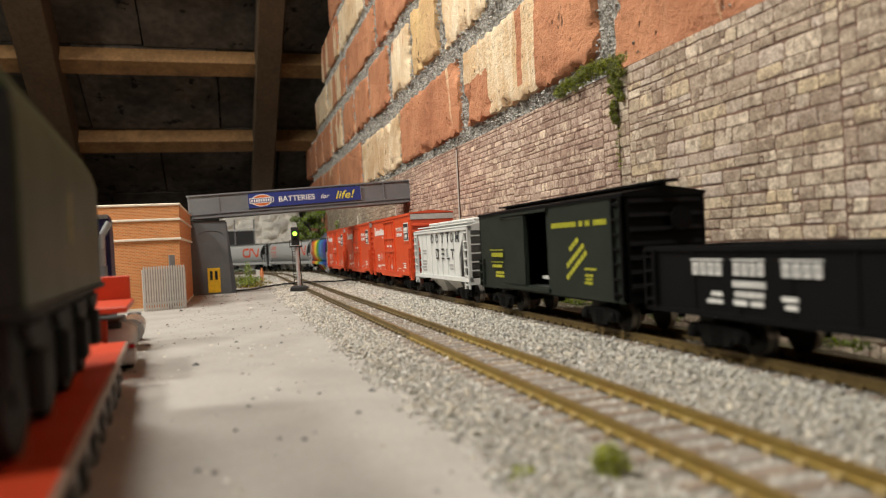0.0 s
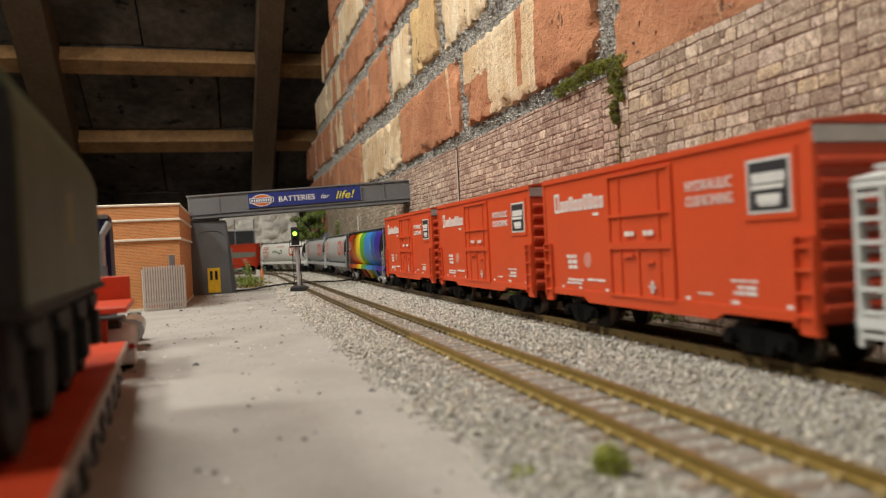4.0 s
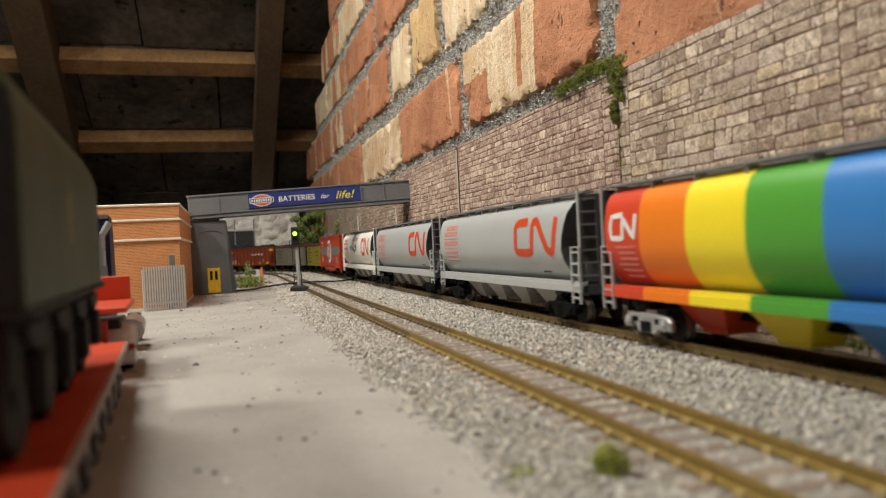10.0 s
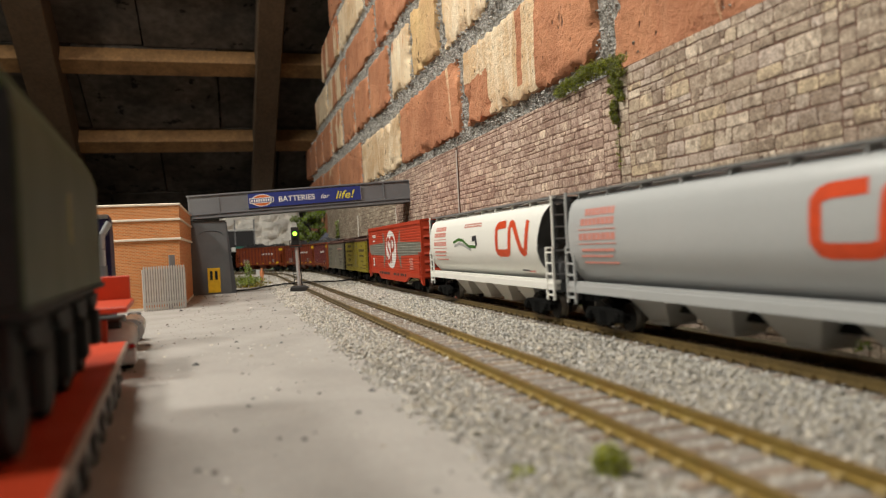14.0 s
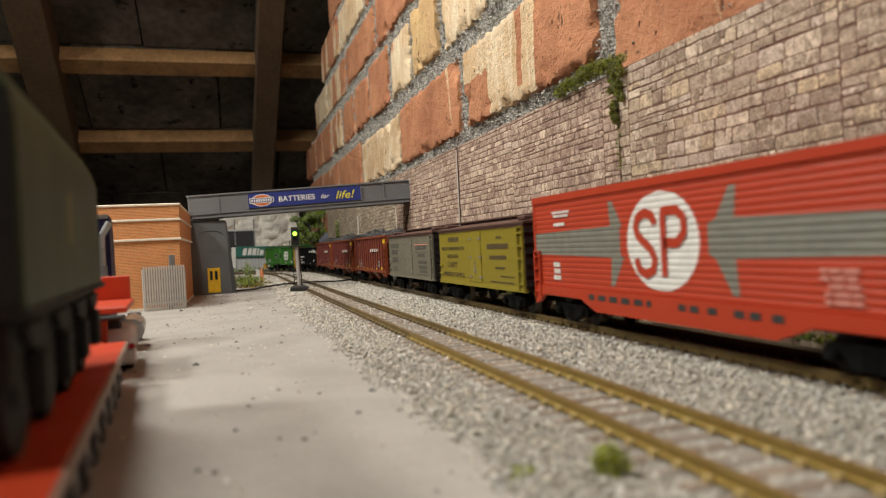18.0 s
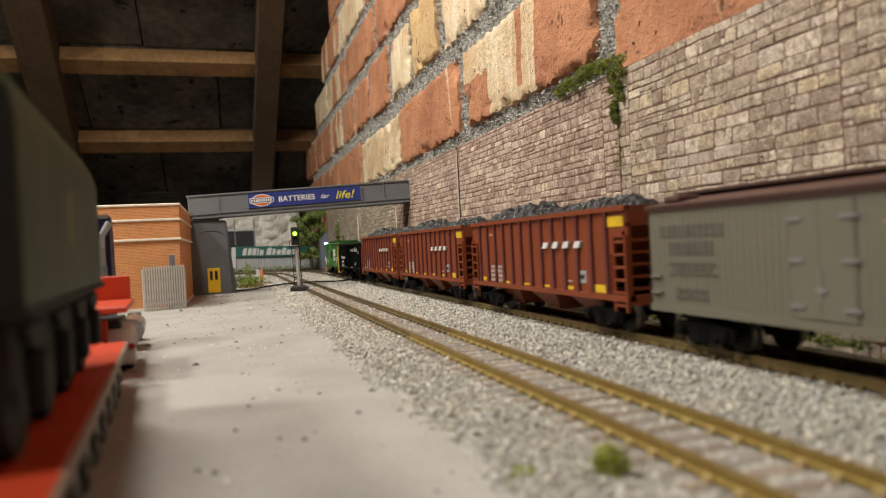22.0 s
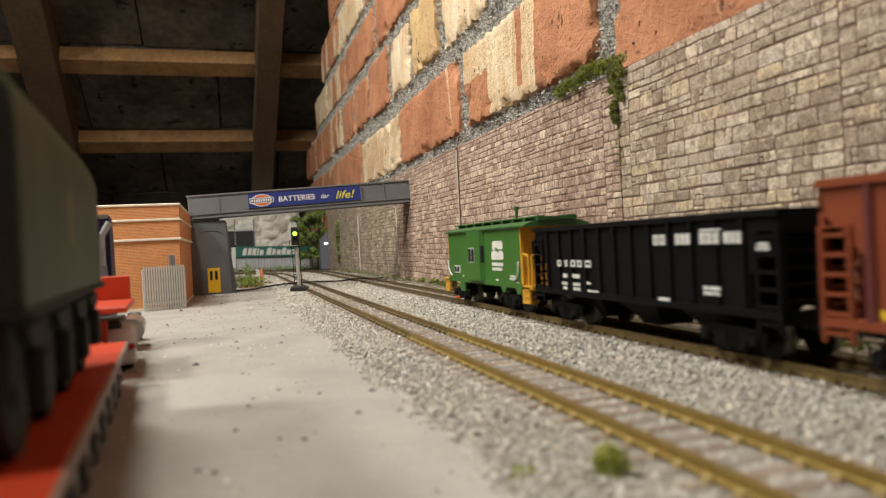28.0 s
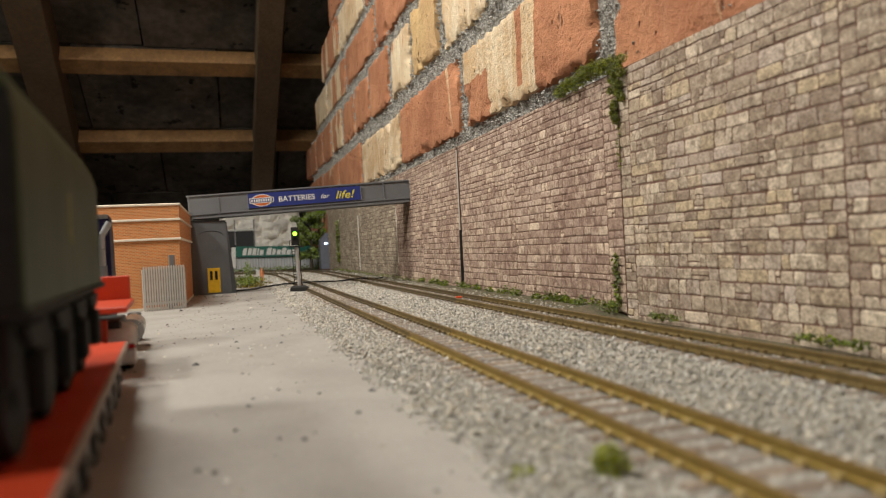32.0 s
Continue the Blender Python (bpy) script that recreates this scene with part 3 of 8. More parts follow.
def rough_block(w, h, d, seed):
    """A worn brick: a front grid with uneven, here and there broken edges and a rough face, sides going back. Face towards -x, w along y, h along z."""
    bm = bmesh.new()
    ny, nz = max(8, int(w / 3)), max(8, int(h / 3))
    grid = []
    for a in range(ny + 1):
        row = []
        for b in range(nz + 1):
            y, z = (a / ny - 0.5) * w, (b / nz - 0.5) * h
            far = min(w / 2 - abs(y), h / 2 - abs(z))
            n1 = noise.noise((y * 0.05 + seed, z * 0.05, seed * 1.7))
            n2 = noise.noise((y * 0.16, z * 0.16 + seed, 3.1))
            n3 = noise.noise((y * 0.45, z * 0.45 + seed, 7.7))
            drag = noise.noise((y * 0.5 + seed, z * 0.06, 5.5))
            x = -1.0 * n1 - 0.7 * n2 - 0.4 * n3 - 0.12 * drag
            # corners and arrises broken away in places, with a ragged floor
            broken = noise.noise((y * 0.045 + 9.1, z * 0.07 + seed * 1.3, 2.6)) - 0.16
            if broken > 0 and far < 34 * broken:
                x += min(4.5, 0.35 * (34 * broken - far)) + 0.9 * abs(n3)
            e = min(a, ny - a, b, nz - b)
            if e == 0:
                x += 0.9 + 0.9 * n2
                y -= math.copysign(1.0, y) * (0.8 + 2.6 * n2 + 2.0 * n3) if a in (0, ny) else 0
                z -= math.copysign(1.0, z) * (0.8 + 2.6 * n2 + 2.0 * n3 + max(0, 9 * n1 - 1.5)) if b in (0, nz) else 0
            elif e == 1:
                x += 0.25 * n3
            row.append(bm.verts.new((x, y, z)))
        grid.append(row)
    for a in range(ny):
        for b in range(nz):
            bm.faces.new((grid[a][b], grid[a][b + 1], grid[a + 1][b + 1], grid[a + 1][b]))
    rim = [grid[a][0] for a in range(ny + 1)] + [grid[ny][b] for b in range(1, nz + 1)] + [grid[a][nz] for a in range(ny - 1, -1, -1)] + [grid[0][b] for b in range(nz - 1, 0, -1)]
    back = [bm.verts.new((d, v.co.y, v.co.z)) for v in rim]
    rim = [bm.verts.new(v.co) for v in rim]
    for k in range(len(rim)):
        j = (k + 1) % len(rim)
        bm.faces.new((rim[k], rim[j], back[j], back[k]))
    m = Mesh()
    m.bm.free()
    m.bm = bm
    return m


def end_at(z):
    """How far the wall reaches along y at a height."""
    return next((e for (lo, hi), e in zip(COURSES, ENDS) if z < hi + 5), 1080)


def mortar_sheet():
    m = Mesh()
    bm = m.bm
    rows = []
    for a in range(-60, 332):
        row = []
        for b in range(0, 140):
            y, z = a * 5.0, b * 5.0 - 10
            x = 3.6 + 2.2 * noise.noise((y * 0.16, z * 0.16, 1.3)) + 1.6 * noise.noise((y * 0.035, z * 0.035, 8.3))
            row.append(bm.verts.new((x, y, z)))
        rows.append(row)
    for a, b in zip(rows, rows[1:]):
        for k in range(len(a) - 1):
            # the wall's far end steps back under the roof slope
            y, z = a[k].co.y, a[k].co.z
            if y > end_at(z) - 14:
                continue
            bm.faces.new((a[k], a[k + 1], b[k + 1], b[k]))
    return m


COURSES = [(-42, 33), (42, 116), (128, 195), (213, 284), (297, 360), (371, 440), (450, 522), (532, 600), (608, 680)]
PERPS = [[60 + 232 * k for k in range(-2, 9)], [180 + 230 * k for k in range(-2, 9)], [-122, 107, 336, 577, 806, 1055, 1284, 1510, 1740, 1850],
         [-30, 80, 190, 300, 405, 500, 632, 738, 846, 977, 1100, 1225, 1361, 1490, 1610, 1720, 1840], [-10, 220, 450, 680, 913, 1163, 1385, 1590],
         [60 + 231 * k for k in range(-1, 6)] + [1446], [196 + 231 * k for k in range(-2, 5)] + [1325], [80 + 112 * k for k in range(-3, 10)], [90 + 231 * k for k in range(-1, 5)]]
# where each course ends at the roof
ENDS = [1850, 1850, 1850, 1840, 1590, 1446, 1325, 1200, 1100]
brick_wall = thing("wall_brick", 198.5, 0, 0, "old orange-red brick loft wall with gritty grey mortar", "wall", kind="structure")
part("mortar", mortar_sheet(), M_MORTAR, brick_wall, smooth=True)
part("core", Mesh().box(6, 110, -3600, 1240, -60, 690), M_MORTAR, brick_wall)
# faces that are plainly cream or streaked: course, y of the middle
CREAM = {(2, 456): "half", (2, 691): "red", (2, 930): "slip", (2, 1169): "red", (2, 1397): "mixed", (3, 566): "slip", (3, 685): "ochre", (3, 792): "slip", (3, 911): "red", (3, 1038): "red", (3, 1162): "mixed", (3, 1293): "slip",
         (3, 1425): "red", (4, 796): "red", (4, 1038): "red", (4, 1274): "mixed", (5, 868): "mixed", (5, 1100): "slip", (5, 1330): "mixed", (2, 221): "worn"}
seed = 1.0
random.seed(9)
for row, (z0, z1) in enumerate(COURSES):
    for ya, yb in zip(PERPS[row], PERPS[row][1:]):
        seed += 1.0
        gap = random.uniform(17, 25) if (row, round((ya + yb) / 2)) != (2, 930) else 8
        w = yb - ya - gap
        mid = (ya + yb) / 2
        jz, jx = random.uniform(-2, 2), random.uniform(-1.3, 1.3)
        if yb > ENDS[row] + 10:
            continue
        kind = random.choice(("red", "red", "worn", "mixed"))
        for (r, y), k in CREAM.items():
            if r == row and abs(y - mid) < 25:
                kind = k
        if (row, ya) == (2, 107):
            z0, z1 = 110, 195
        elif row == 2 and ya >= 107:
            z0, z1 = (134, 198) if ya == 336 else (128, 195)
        m = rough_block(w, z1 - z0 + random.uniform(-5, 0), 20, seed * 3.77)
        part("brick", m, BRICKS[kind], brick_wall, smooth=True, at=pose((-1.6 + jx) * MM, mid * MM, ((z0 + z1) / 2 + jz) * MM, random.uniform(-0.8, 0.8)))

# coarse grit standing in the joints
def joint_grit(seed):
    rn = np.random.default_rng(seed)
    pts = []
    for (a0, a1), (b0, b1) in zip(COURSES[1:], COURSES[2:]):
        n = 9000
        pts.append(np.stack([rn.uniform(0, 1700, n), rn.uniform(a1 - 3, b0 + 3, n)], 1))
    for row, (z0, z1) in enumerate(COURSES):
        for y in PERPS[row]:
            n = 480
            pts.append(np.stack([rn.uniform(y - 11, y + 11, n), rn.uniform(z0, z1, n)], 1))
    p = np.concatenate(pts)
    p = p[(p[:, 0] < np.array([end_at(z) for z in p[:, 1]]) - 20) & (p[:, 1] > 100)]
    n = len(p)
    s = np.minimum(0.66 * rn.lognormal(0, 0.5, n), 1.7)
    base = np.array([(1, 0, 0), (-1, 0, 0), (0, 1, 0), (0, -1, 0), (0, 0, 1), (0, 0, -1)], float)
    lump = np.array([noise.noise((a * 0.12, b * 0.12, 4.4)) for a, b in p])
    v = base[None] * rn.uniform(0.55, 1.3, (n, 6, 1)) * s[:, None, None] + np.stack([198.5 + 2.0 - 2.4 * lump + rn.normal(0, 0.8, n), p[:, 0], p[:, 1]], 1)[:, None] + rn.normal(0, 0.3, (n, 6, 3))
    tri = np.array([(0, 2, 4), (2, 1, 4), (1, 3, 4), (3, 0, 4), (2, 0, 5), (1, 2, 5), (3, 1, 5), (0, 3, 5)])
    f = (tri[None] + 6 * np.arange(n)[:, None, None]).reshape(-1, 3)
    me = bpy.data.meshes.new("joint_grit")
    me.from_pydata((v.reshape(-1, 3) * MM).tolist(), [], f.tolist())
    me.materials.append(mat("mortar_aggregate", (0.42, 0.40, 0.365), 0.95, vary=0.35, island=0.28, spec=0.1))
    return me


grit_ob = new("mortar_grit", joint_grit(6))
grit_ob.parent = brick_wall
grit_ob.matrix_parent_inverse = brick_wall.matrix_world.inverted()
tagged(grit_ob, kind="stuff")

# ---- roof over the loft: felted boards between rafters and battens ----
M_FELT = mat("dark_roof_boards", (0.105, 0.09, 0.075), 0.95, vary=0.3, scale=9, fine=60, bump=0.5, dark=(0.03, 0.027, 0.024), amount=0.8)


def mould(m, scale, limit):
    """Black mould spots over a material."""
    nt = m.node_tree
    bsdf = nt.nodes["Principled BSDF"]
    old = bsdf.inputs["Base Color"].links[0].from_socket
    tc = nt.nodes.new("ShaderNodeTexCoord")
    spot = node(nt, "ShaderNodeTexNoise", Scale=scale, Detail=4.0, Roughness=0.6)
    nt.links.new(tc.outputs["Object"], spot.inputs["Vector"])
    r = node(nt, "ShaderNodeMapRange")
    r.inputs["From Min"].default_value, r.inputs["From Max"].default_value = limit, limit + 0.05
    nt.links.new(spot.outputs["Fac"], r.inputs["Value"])
    mix = nt.nodes.new("ShaderNodeMix")
    mix.data_type = "RGBA"
    nt.links.new(old, mix.inputs["A"])
    mix.inputs["B"].default_value = (0.006, 0.006, 0.006, 1)
    nt.links.new(r.outputs["Result"], mix.inputs["Factor"])
    nt.links.new(mix.outputs["Result"], bsdf.inputs["Base Color"])


mould(M_FELT, 24.0, 0.61)
M_TIMBER = mat("aged_rafter_timber", (0.095, 0.06, 0.032), 0.8, vary=0.2, scale=18, fine=160, bump=0.4, dark=(0.075, 0.045, 0.022), amount=0.7)
M_BATTEN = mat("orange_brown_batten", (0.25, 0.135, 0.05), 0.75, vary=0.2, scale=18, fine=160, bump=0.4, dark=(0.12, 0.06, 0.022), amount=0.7)
M_WALLPAINT = mat("loft_board_wall", (0.40, 0.36, 0.31), 0.9, vary=0.05, scale=4, fine=90, bump=0.2)
SLOPE = math.degrees(math.atan2(0.37, 0.60))
roof_m = pose(0, 1.35, 0.60, -SLOPE)
ceil = Mesh()
random.seed(5)
# boards in rows down the slope, each with its own end joints
for k in range(-9, 5):
    x = -2080.0 + (251 if k % 2 else 114)
    y0 = 248 + 249 * k
    while x < 330:
        ceil.box(x + 2, min(x + 278, 330), y0 + 2, y0 + 247, random.uniform(-3, 3), 18)
        x += 280
ceil.box(-2400, 330, -2200, 1280, 18, 30)
me = ceil.data("ceiling", M_FELT)
ob = new("ceiling", me)
ob.matrix_world = roof_m
tagged(ob, "dark sloping roof boards above the model railway", "ceiling", kind="structure")


def timber(name, x0, x1, y0, y1, z0, z1, label, rz=0.0, ox=0.0, oy=0.0):
    m = Mesh().box(x0, x1, y0, y1, z0, z1)
    m.bevel(2.0)
    ob = new(name, m.data(name, M_BATTEN if name == "roof_batten" else M_TIMBER))
    ob.matrix_world = roof_m @ pose(ox * MM, oy * MM, 0, 0, 0, rz)
    return tagged(ob, label, "roof timber", group="roof timbers", kind="structure")


for x in (-1590, -1175, -760):
    timber("rafter", x, x + 62, -2200, 1150, -72, -4, "brown sawn timber rafter under the roof")
timber("rafter", -31, 33, -2440, 900, -72, -4, "brown sawn timber rafter under the roof", rz=2.6, ox=-335, oy=250)
timber("rafter", -25, 25, -2500, 820, -72, -4, "brown sawn timber rafter under the roof", rz=1.0, ox=95, oy=330)
for y in (-499, -250, -1, 248, 497):
    timber("roof_batten", -1800, 320, y, y + 42, -40, -4, "orange-brown timber batten across the roof boards")

# unseen shell added behind the camera and to its side for bounced light, and the eaves wall
solo("wall_side", Mesh().box(-2420, -2400, -3600, 2100, -900, 1700), M_WALLPAINT, "plain unseen loft wall, added to close the room", "wall", kind="structure")
solo("wall_behind", Mesh().box(-2420, 320, -3620, -3600, -900, 1580), M_WALLPAINT, "plain unseen loft wall, added to close the room", "wall", kind="structure")
solo("wall_end", Mesh().box(-2420, 320, 2100, 2120, -900, 600), M_FELT, "dark eaves wall", "wall", kind="structure")
solo("ceiling_flat", Mesh().box(-2420, 330, -3620, 100, 1560, 1580), M_FELT, "flat unseen loft ceiling, added to close the room", "ceiling", kind="structure")


# ---- the train: cars in millimetres, x across (the camera sees the -x side), y along the track, z from the rail top ----
M_WHEEL = mat("blackened_wheel", (0.012, 0.011, 0.010), 0.5, metal=0.2, vary=0.2, spec=0.2)
M_WHEELFACE = mat("bright_wheel_rim", (0.45, 0.43, 0.40), 0.35, metal=0.8, vary=0.1)
M_FRAMEBLACK = mat("matt_black_underframe", (0.008, 0.008, 0.0075), 0.85, vary=0.2, spec=0.1)
M_SILVER = mat("silver_paint", (0.55, 0.55, 0.55), 0.35, metal=0.5, vary=0.08)
M_WAGONBLACK = mat("car_black", (0.0055, 0.0055, 0.006), 0.6, vary=0.12, scale=40, spec=0.09)
M_CHARCOAL = mat("car_charcoal_green", (0.0155, 0.0215, 0.016), 0.6, vary=0.08, scale=40, spec=0.25)
M_LIME = mat("lime_yellow_print", (0.42, 0.42, 0.03), 0.5, vary=0.05)
M_WHITEPRINT = mat("white_print", (0.74, 0.73, 0.70), 0.5, vary=0.05)
M_GREYPRINT = mat("grey_print", (0.36, 0.36, 0.35), 0.5, vary=0.05)
M_DARKPRINT = mat("dark_print", (0.03, 0.03, 0.035), 0.5, vary=0.05)
M_SOFTPRINT = mat("worn_dark_print", (0.10, 0.092, 0.075), 0.6, vary=0.2)
M_SOFTYEL = mat("worn_olive_print", (0.085, 0.062, 0.025), 0.6, vary=0.2)
M_HINGE = mat("worn_grey_fitting", (0.22, 0.20, 0.20), 0.5, vary=0.15)
M_WALK = mat("walkway_grey", (0.20, 0.20, 0.195), 0.6, vary=0.2, fine=700)
M_CARWHITE = mat("car_pale_grey", (0.66, 0.67, 0.65), 0.5, vary=0.05, scale=60, amount=0.15)
M_CARRED = mat("car_orange_red", (0.62, 0.075, 0.02), 0.42, vary=0.05, scale=30, amount=0.12)
M_CARREDROOF = mat("car_orange_red_end", (0.55, 0.065, 0.022), 0.5, vary=0.06, scale=40)
M_LONGRED = mat("car_red", (0.43, 0.04, 0.0115), 0.5, vary=0.06, scale=30, amount=0.15)
M_LONGGREY = mat("car_band_grey", (0.19, 0.19, 0.158), 0.5, vary=0.06)
M_HOPGREY = mat("car_light_grey", (0.425, 0.435, 0.43), 0.36, vary=0.04, scale=30, amount=0.1)
M_HOPDARK = mat("car_end_dark_grey", (0.06, 0.063, 0.066), 0.55, vary=0.1)
M_HOPWHITE = mat("car_cream_white", (0.81, 0.80, 0.74), 0.42, vary=0.04, scale=30, amount=0.1)
M_HOPRED = mat("logo_orange_red", (0.66, 0.07, 0.015), 0.45, vary=0.03)
M_PALERED = mat("faded_red_print", (0.62, 0.25, 0.20), 0.5, vary=0.1)
M_REEFYEL = mat("car_yellow", (0.25, 0.20, 0.016), 0.5, vary=0.08, scale=40, amount=0.2)
M_REEFGREY = mat("car_warm_grey", (0.16, 0.146, 0.108), 0.55, vary=0.08, scale=40, amount=0.2)
M_BROWN = mat("car_oxide_brown", (0.085, 0.04, 0.03), 0.6, vary=0.12, scale=60)
M_DARKBROWN = mat("car_end_black_brown", (0.018, 0.012, 0.011), 0.6, vary=0.12)
M_RUST = mat("car_mineral_red", (0.21, 0.043, 0.0125), 0.5, vary=0.06, scale=40, amount=0.2)
M_RUSTRIB = mat("car_mineral_red_rib", (0.105, 0.022, 0.022), 0.5, vary=0.08)
M_COAL = mat("coal", (0.013, 0.013, 0.0145), 0.42, vary=0.6, scale=300, fine=900, bump=0.9)
M_YELPRINT = mat("yellow_print", (0.72, 0.47, 0.02), 0.5, vary=0.05)
M_VANGREEN = mat("car_green", (0.038, 0.142, 0.019), 0.45, vary=0.05, scale=40, amount=0.15)
M_VANDARK = mat("car_green_roof", (0.03, 0.11, 0.025), 0.55, vary=0.1, scale=60)
M_VANYEL = mat("car_golden_yellow", (0.66, 0.34, 0.03), 0.5, vary=0.06)
M_GLASSDARK = mat("dark_window", (0.02, 0.022, 0.025), 0.12, vary=0.02)
# near-black, painting shade in openings; the unlit lens takes it too
M_HOLE = mat("shadowed_interior", (0.03, 0.03, 0.028), 0.9)

CACHE = {}


def shared(key, build):
    if key not in CACHE:
        CACHE[key] = build()
    return CACHE[key]


def bogie(parent, y, material, tag):
    def frame_mesh():
        m = Mesh()
        m.prism([(-13.5, 6.6), (-11.5, 8.0), (-4, 8.6), (4, 8.6), (11.5, 8.0), (13.5, 6.6), (13.5, 3.6), (9.5, 3.4), (7.4, 5.4), (5.0, 2.0), (-5.0, 2.0), (-7.4, 5.4), (-9.5, 3.4), (-13.5, 3.6)], -14.2, -12.2, "x")
        m.bevel(0.35)
        for k in (-1.8, 0, 1.8):
            m.rod((-13.9, k, 2.6), (-13.9, k, 7.4), 0.8, 8)
        for k in (-10, 10):
            m.box(-15.0, -14.0, k - 1.7, k + 1.7, 3.7, 7.0)
            m.rod((-15.6, k, 5.3), (-14.9, k, 5.3), 1.2, 8)
        return m.data("sideframe", material)

    def other_mesh():
        me = frame_mesh()
        for v in me.vertices:
            v.co.x = -v.co.x
        me.flip_normals()
        return me

    def wheel_mesh():
        m = Mesh()
        m.rod((-7.0, 0, 0), (-9.2, 0, 0), 5.2, 20)
        m.rod((-6.4, 0, 0), (-7.0, 0, 0), 5.9, 20)
        m.rod((-9.2, 0, 0), (-12.0, 0, 0), 1.3, 8)
        me = m.data("wheel", M_WHEEL)
        me.materials.append(M_WHEELFACE)
        for f in me.polygons:
            if abs(f.normal.x) < 0.3 and (f.center.y ** 2 + f.center.z ** 2) ** 0.5 > 0.0048:
                f.material_index = 1
        return me

    def wheel_mesh_r():
        me = wheel_mesh()
        for v in me.vertices:
            v.co.x = -v.co.x
        me.flip_normals()
        return me
    b = part("bogie", shared("bolster" + tag, lambda: Mesh().box(-12, 12, -3, 3, 4.5, 9.5).data("bogie", material)), material, parent, at=pose(0, y * MM, 0))
    part("sideframe", shared("sfl" + tag, frame_mesh), material, b)
    part("sideframe", shared("sfr" + tag, other_mesh), material, b)
    if tag == "silver":
        # dark blocks on the silver frame paint the shade in its openings
        part("spring", shared("springl", lambda: Mesh().box(-14.9, -14.0, -2.6, 2.6, 2.4, 6.0).data("spring", M_FRAMEBLACK)), M_FRAMEBLACK, b)
        for k in (-6.6, 6.6):
            part("window", shared(("sfwin", k), lambda: Mesh().box(-14.35, -14.1, k - 1.7, k + 1.7, 5.4, 7.2).data("window", M_FRAMEBLACK)), M_FRAMEBLACK, b, "dark patch painted as a shaded opening in the side frame")
    for k in (-10, 10):
        part("wheel", shared("whl", wheel_mesh), M_WHEEL, b, at=pose(0, k * MM, 5.2 * MM))
        part("wheel", shared("whr", wheel_mesh_r), M_WHEEL, b, at=pose(0, k * MM, 5.2 * MM))
    return b


def running_gear(car, length, material=None, tag="k", inset=26.0, z=11.0):
    material = material or M_FRAMEBLACK
    half = length / 2
    for y in (-half + inset, half - inset):
        bogie(car, y, material, tag)
    part("centre_sill", Mesh().box(-3, 3, -half + 1, half - 1, 8.2, z), M_FRAMEBLACK, car)
    for q in (-1, 1):
        def coupler_mesh():
            m = Mesh().box(-2.4, 2.4, -2, 3.0, 8.0, 11.6)
            m.box(-1.0, 1.0, 3.0, 6.4, 8.6, 11.0)
            m.box(-2.0, 1.6, 6.0, 8.3, 8.2, 11.4)
            m.rod((0.8, 7.4, 7.0), (0.8, 7.4, 8.4), 0.35, 6)
            return m.data("coupler", M_FRAMEBLACK)
        part("coupler", shared("coupler", coupler_mesh), M_FRAMEBLACK, car, at=pose(0, q * half * MM, 0, 0, 0, 0 if q > 0 else 180))


def print_on(car, x, boxes, material, name="lettering", label=""):
    """Printed marks on a flat side: y0, y1, z0, z1 in millimetres."""
    if len(boxes) <= 8:
        for y0, y1, z0, z1 in boxes:
            part(name, Mesh().box(x - 0.12, x + 0.1, y0, y1, z0, z1), material, car, label)
        return
    m = Mesh()
    for y0, y1, z0, z1 in boxes:
        m.box(x - 0.12, x + 0.1, y0, y1, z0, z1)
    tagged(part(name, m, material, car, label), kind="stuff")


def word(y0, y1, z0, z1, n, gap=0.28, tall=()):
    """n plain letter bars between y0 and y1."""
    w = (y1 - y0) / n
    out = []
    for k in range(n):
        up = (z1 - z0) * 0.3 if k in tall else 0
        out.append((y0 + (k + gap / 2) * w, y0 + (k + 1 - gap / 2) * w, z0, z1 + up))
    return out


def letter_frames(y0, y1, z0, z1, n, gap=0.3, weight=0.2, tall=()):
    """n plain hollow blocks in a row, of the size and weight of the letters."""
    out = []
    for k, (a, b, za, zb) in enumerate(word(y0, y1, z0, z1, n, gap, tall)):
        t = weight * (z1 - z0)
        out += [(a, a + t, za, zb), (b - t, b, za, zb), (a + t, b - t, za, za + t), (a + t, b - t, zb - t, zb)]
    return out


def lines_of(y0, y1, z0, z1, n, rng):
    """A block of small unreadable lines."""
    h = (z1 - z0) / n
    out = []
    for k in range(n):
        a, b = y0 + rng.uniform(0, 0.15) * (y1 - y0), y1 - rng.uniform(0, 0.2) * (y1 - y0)
        y = a
        while y < b - 0.8:
            w = rng.uniform(1.6, 4.5)
            out.append((y, min(y + w, b), z0 + k * h, z0 + (k + 0.68) * h))
            y += w + 0.7
    return out


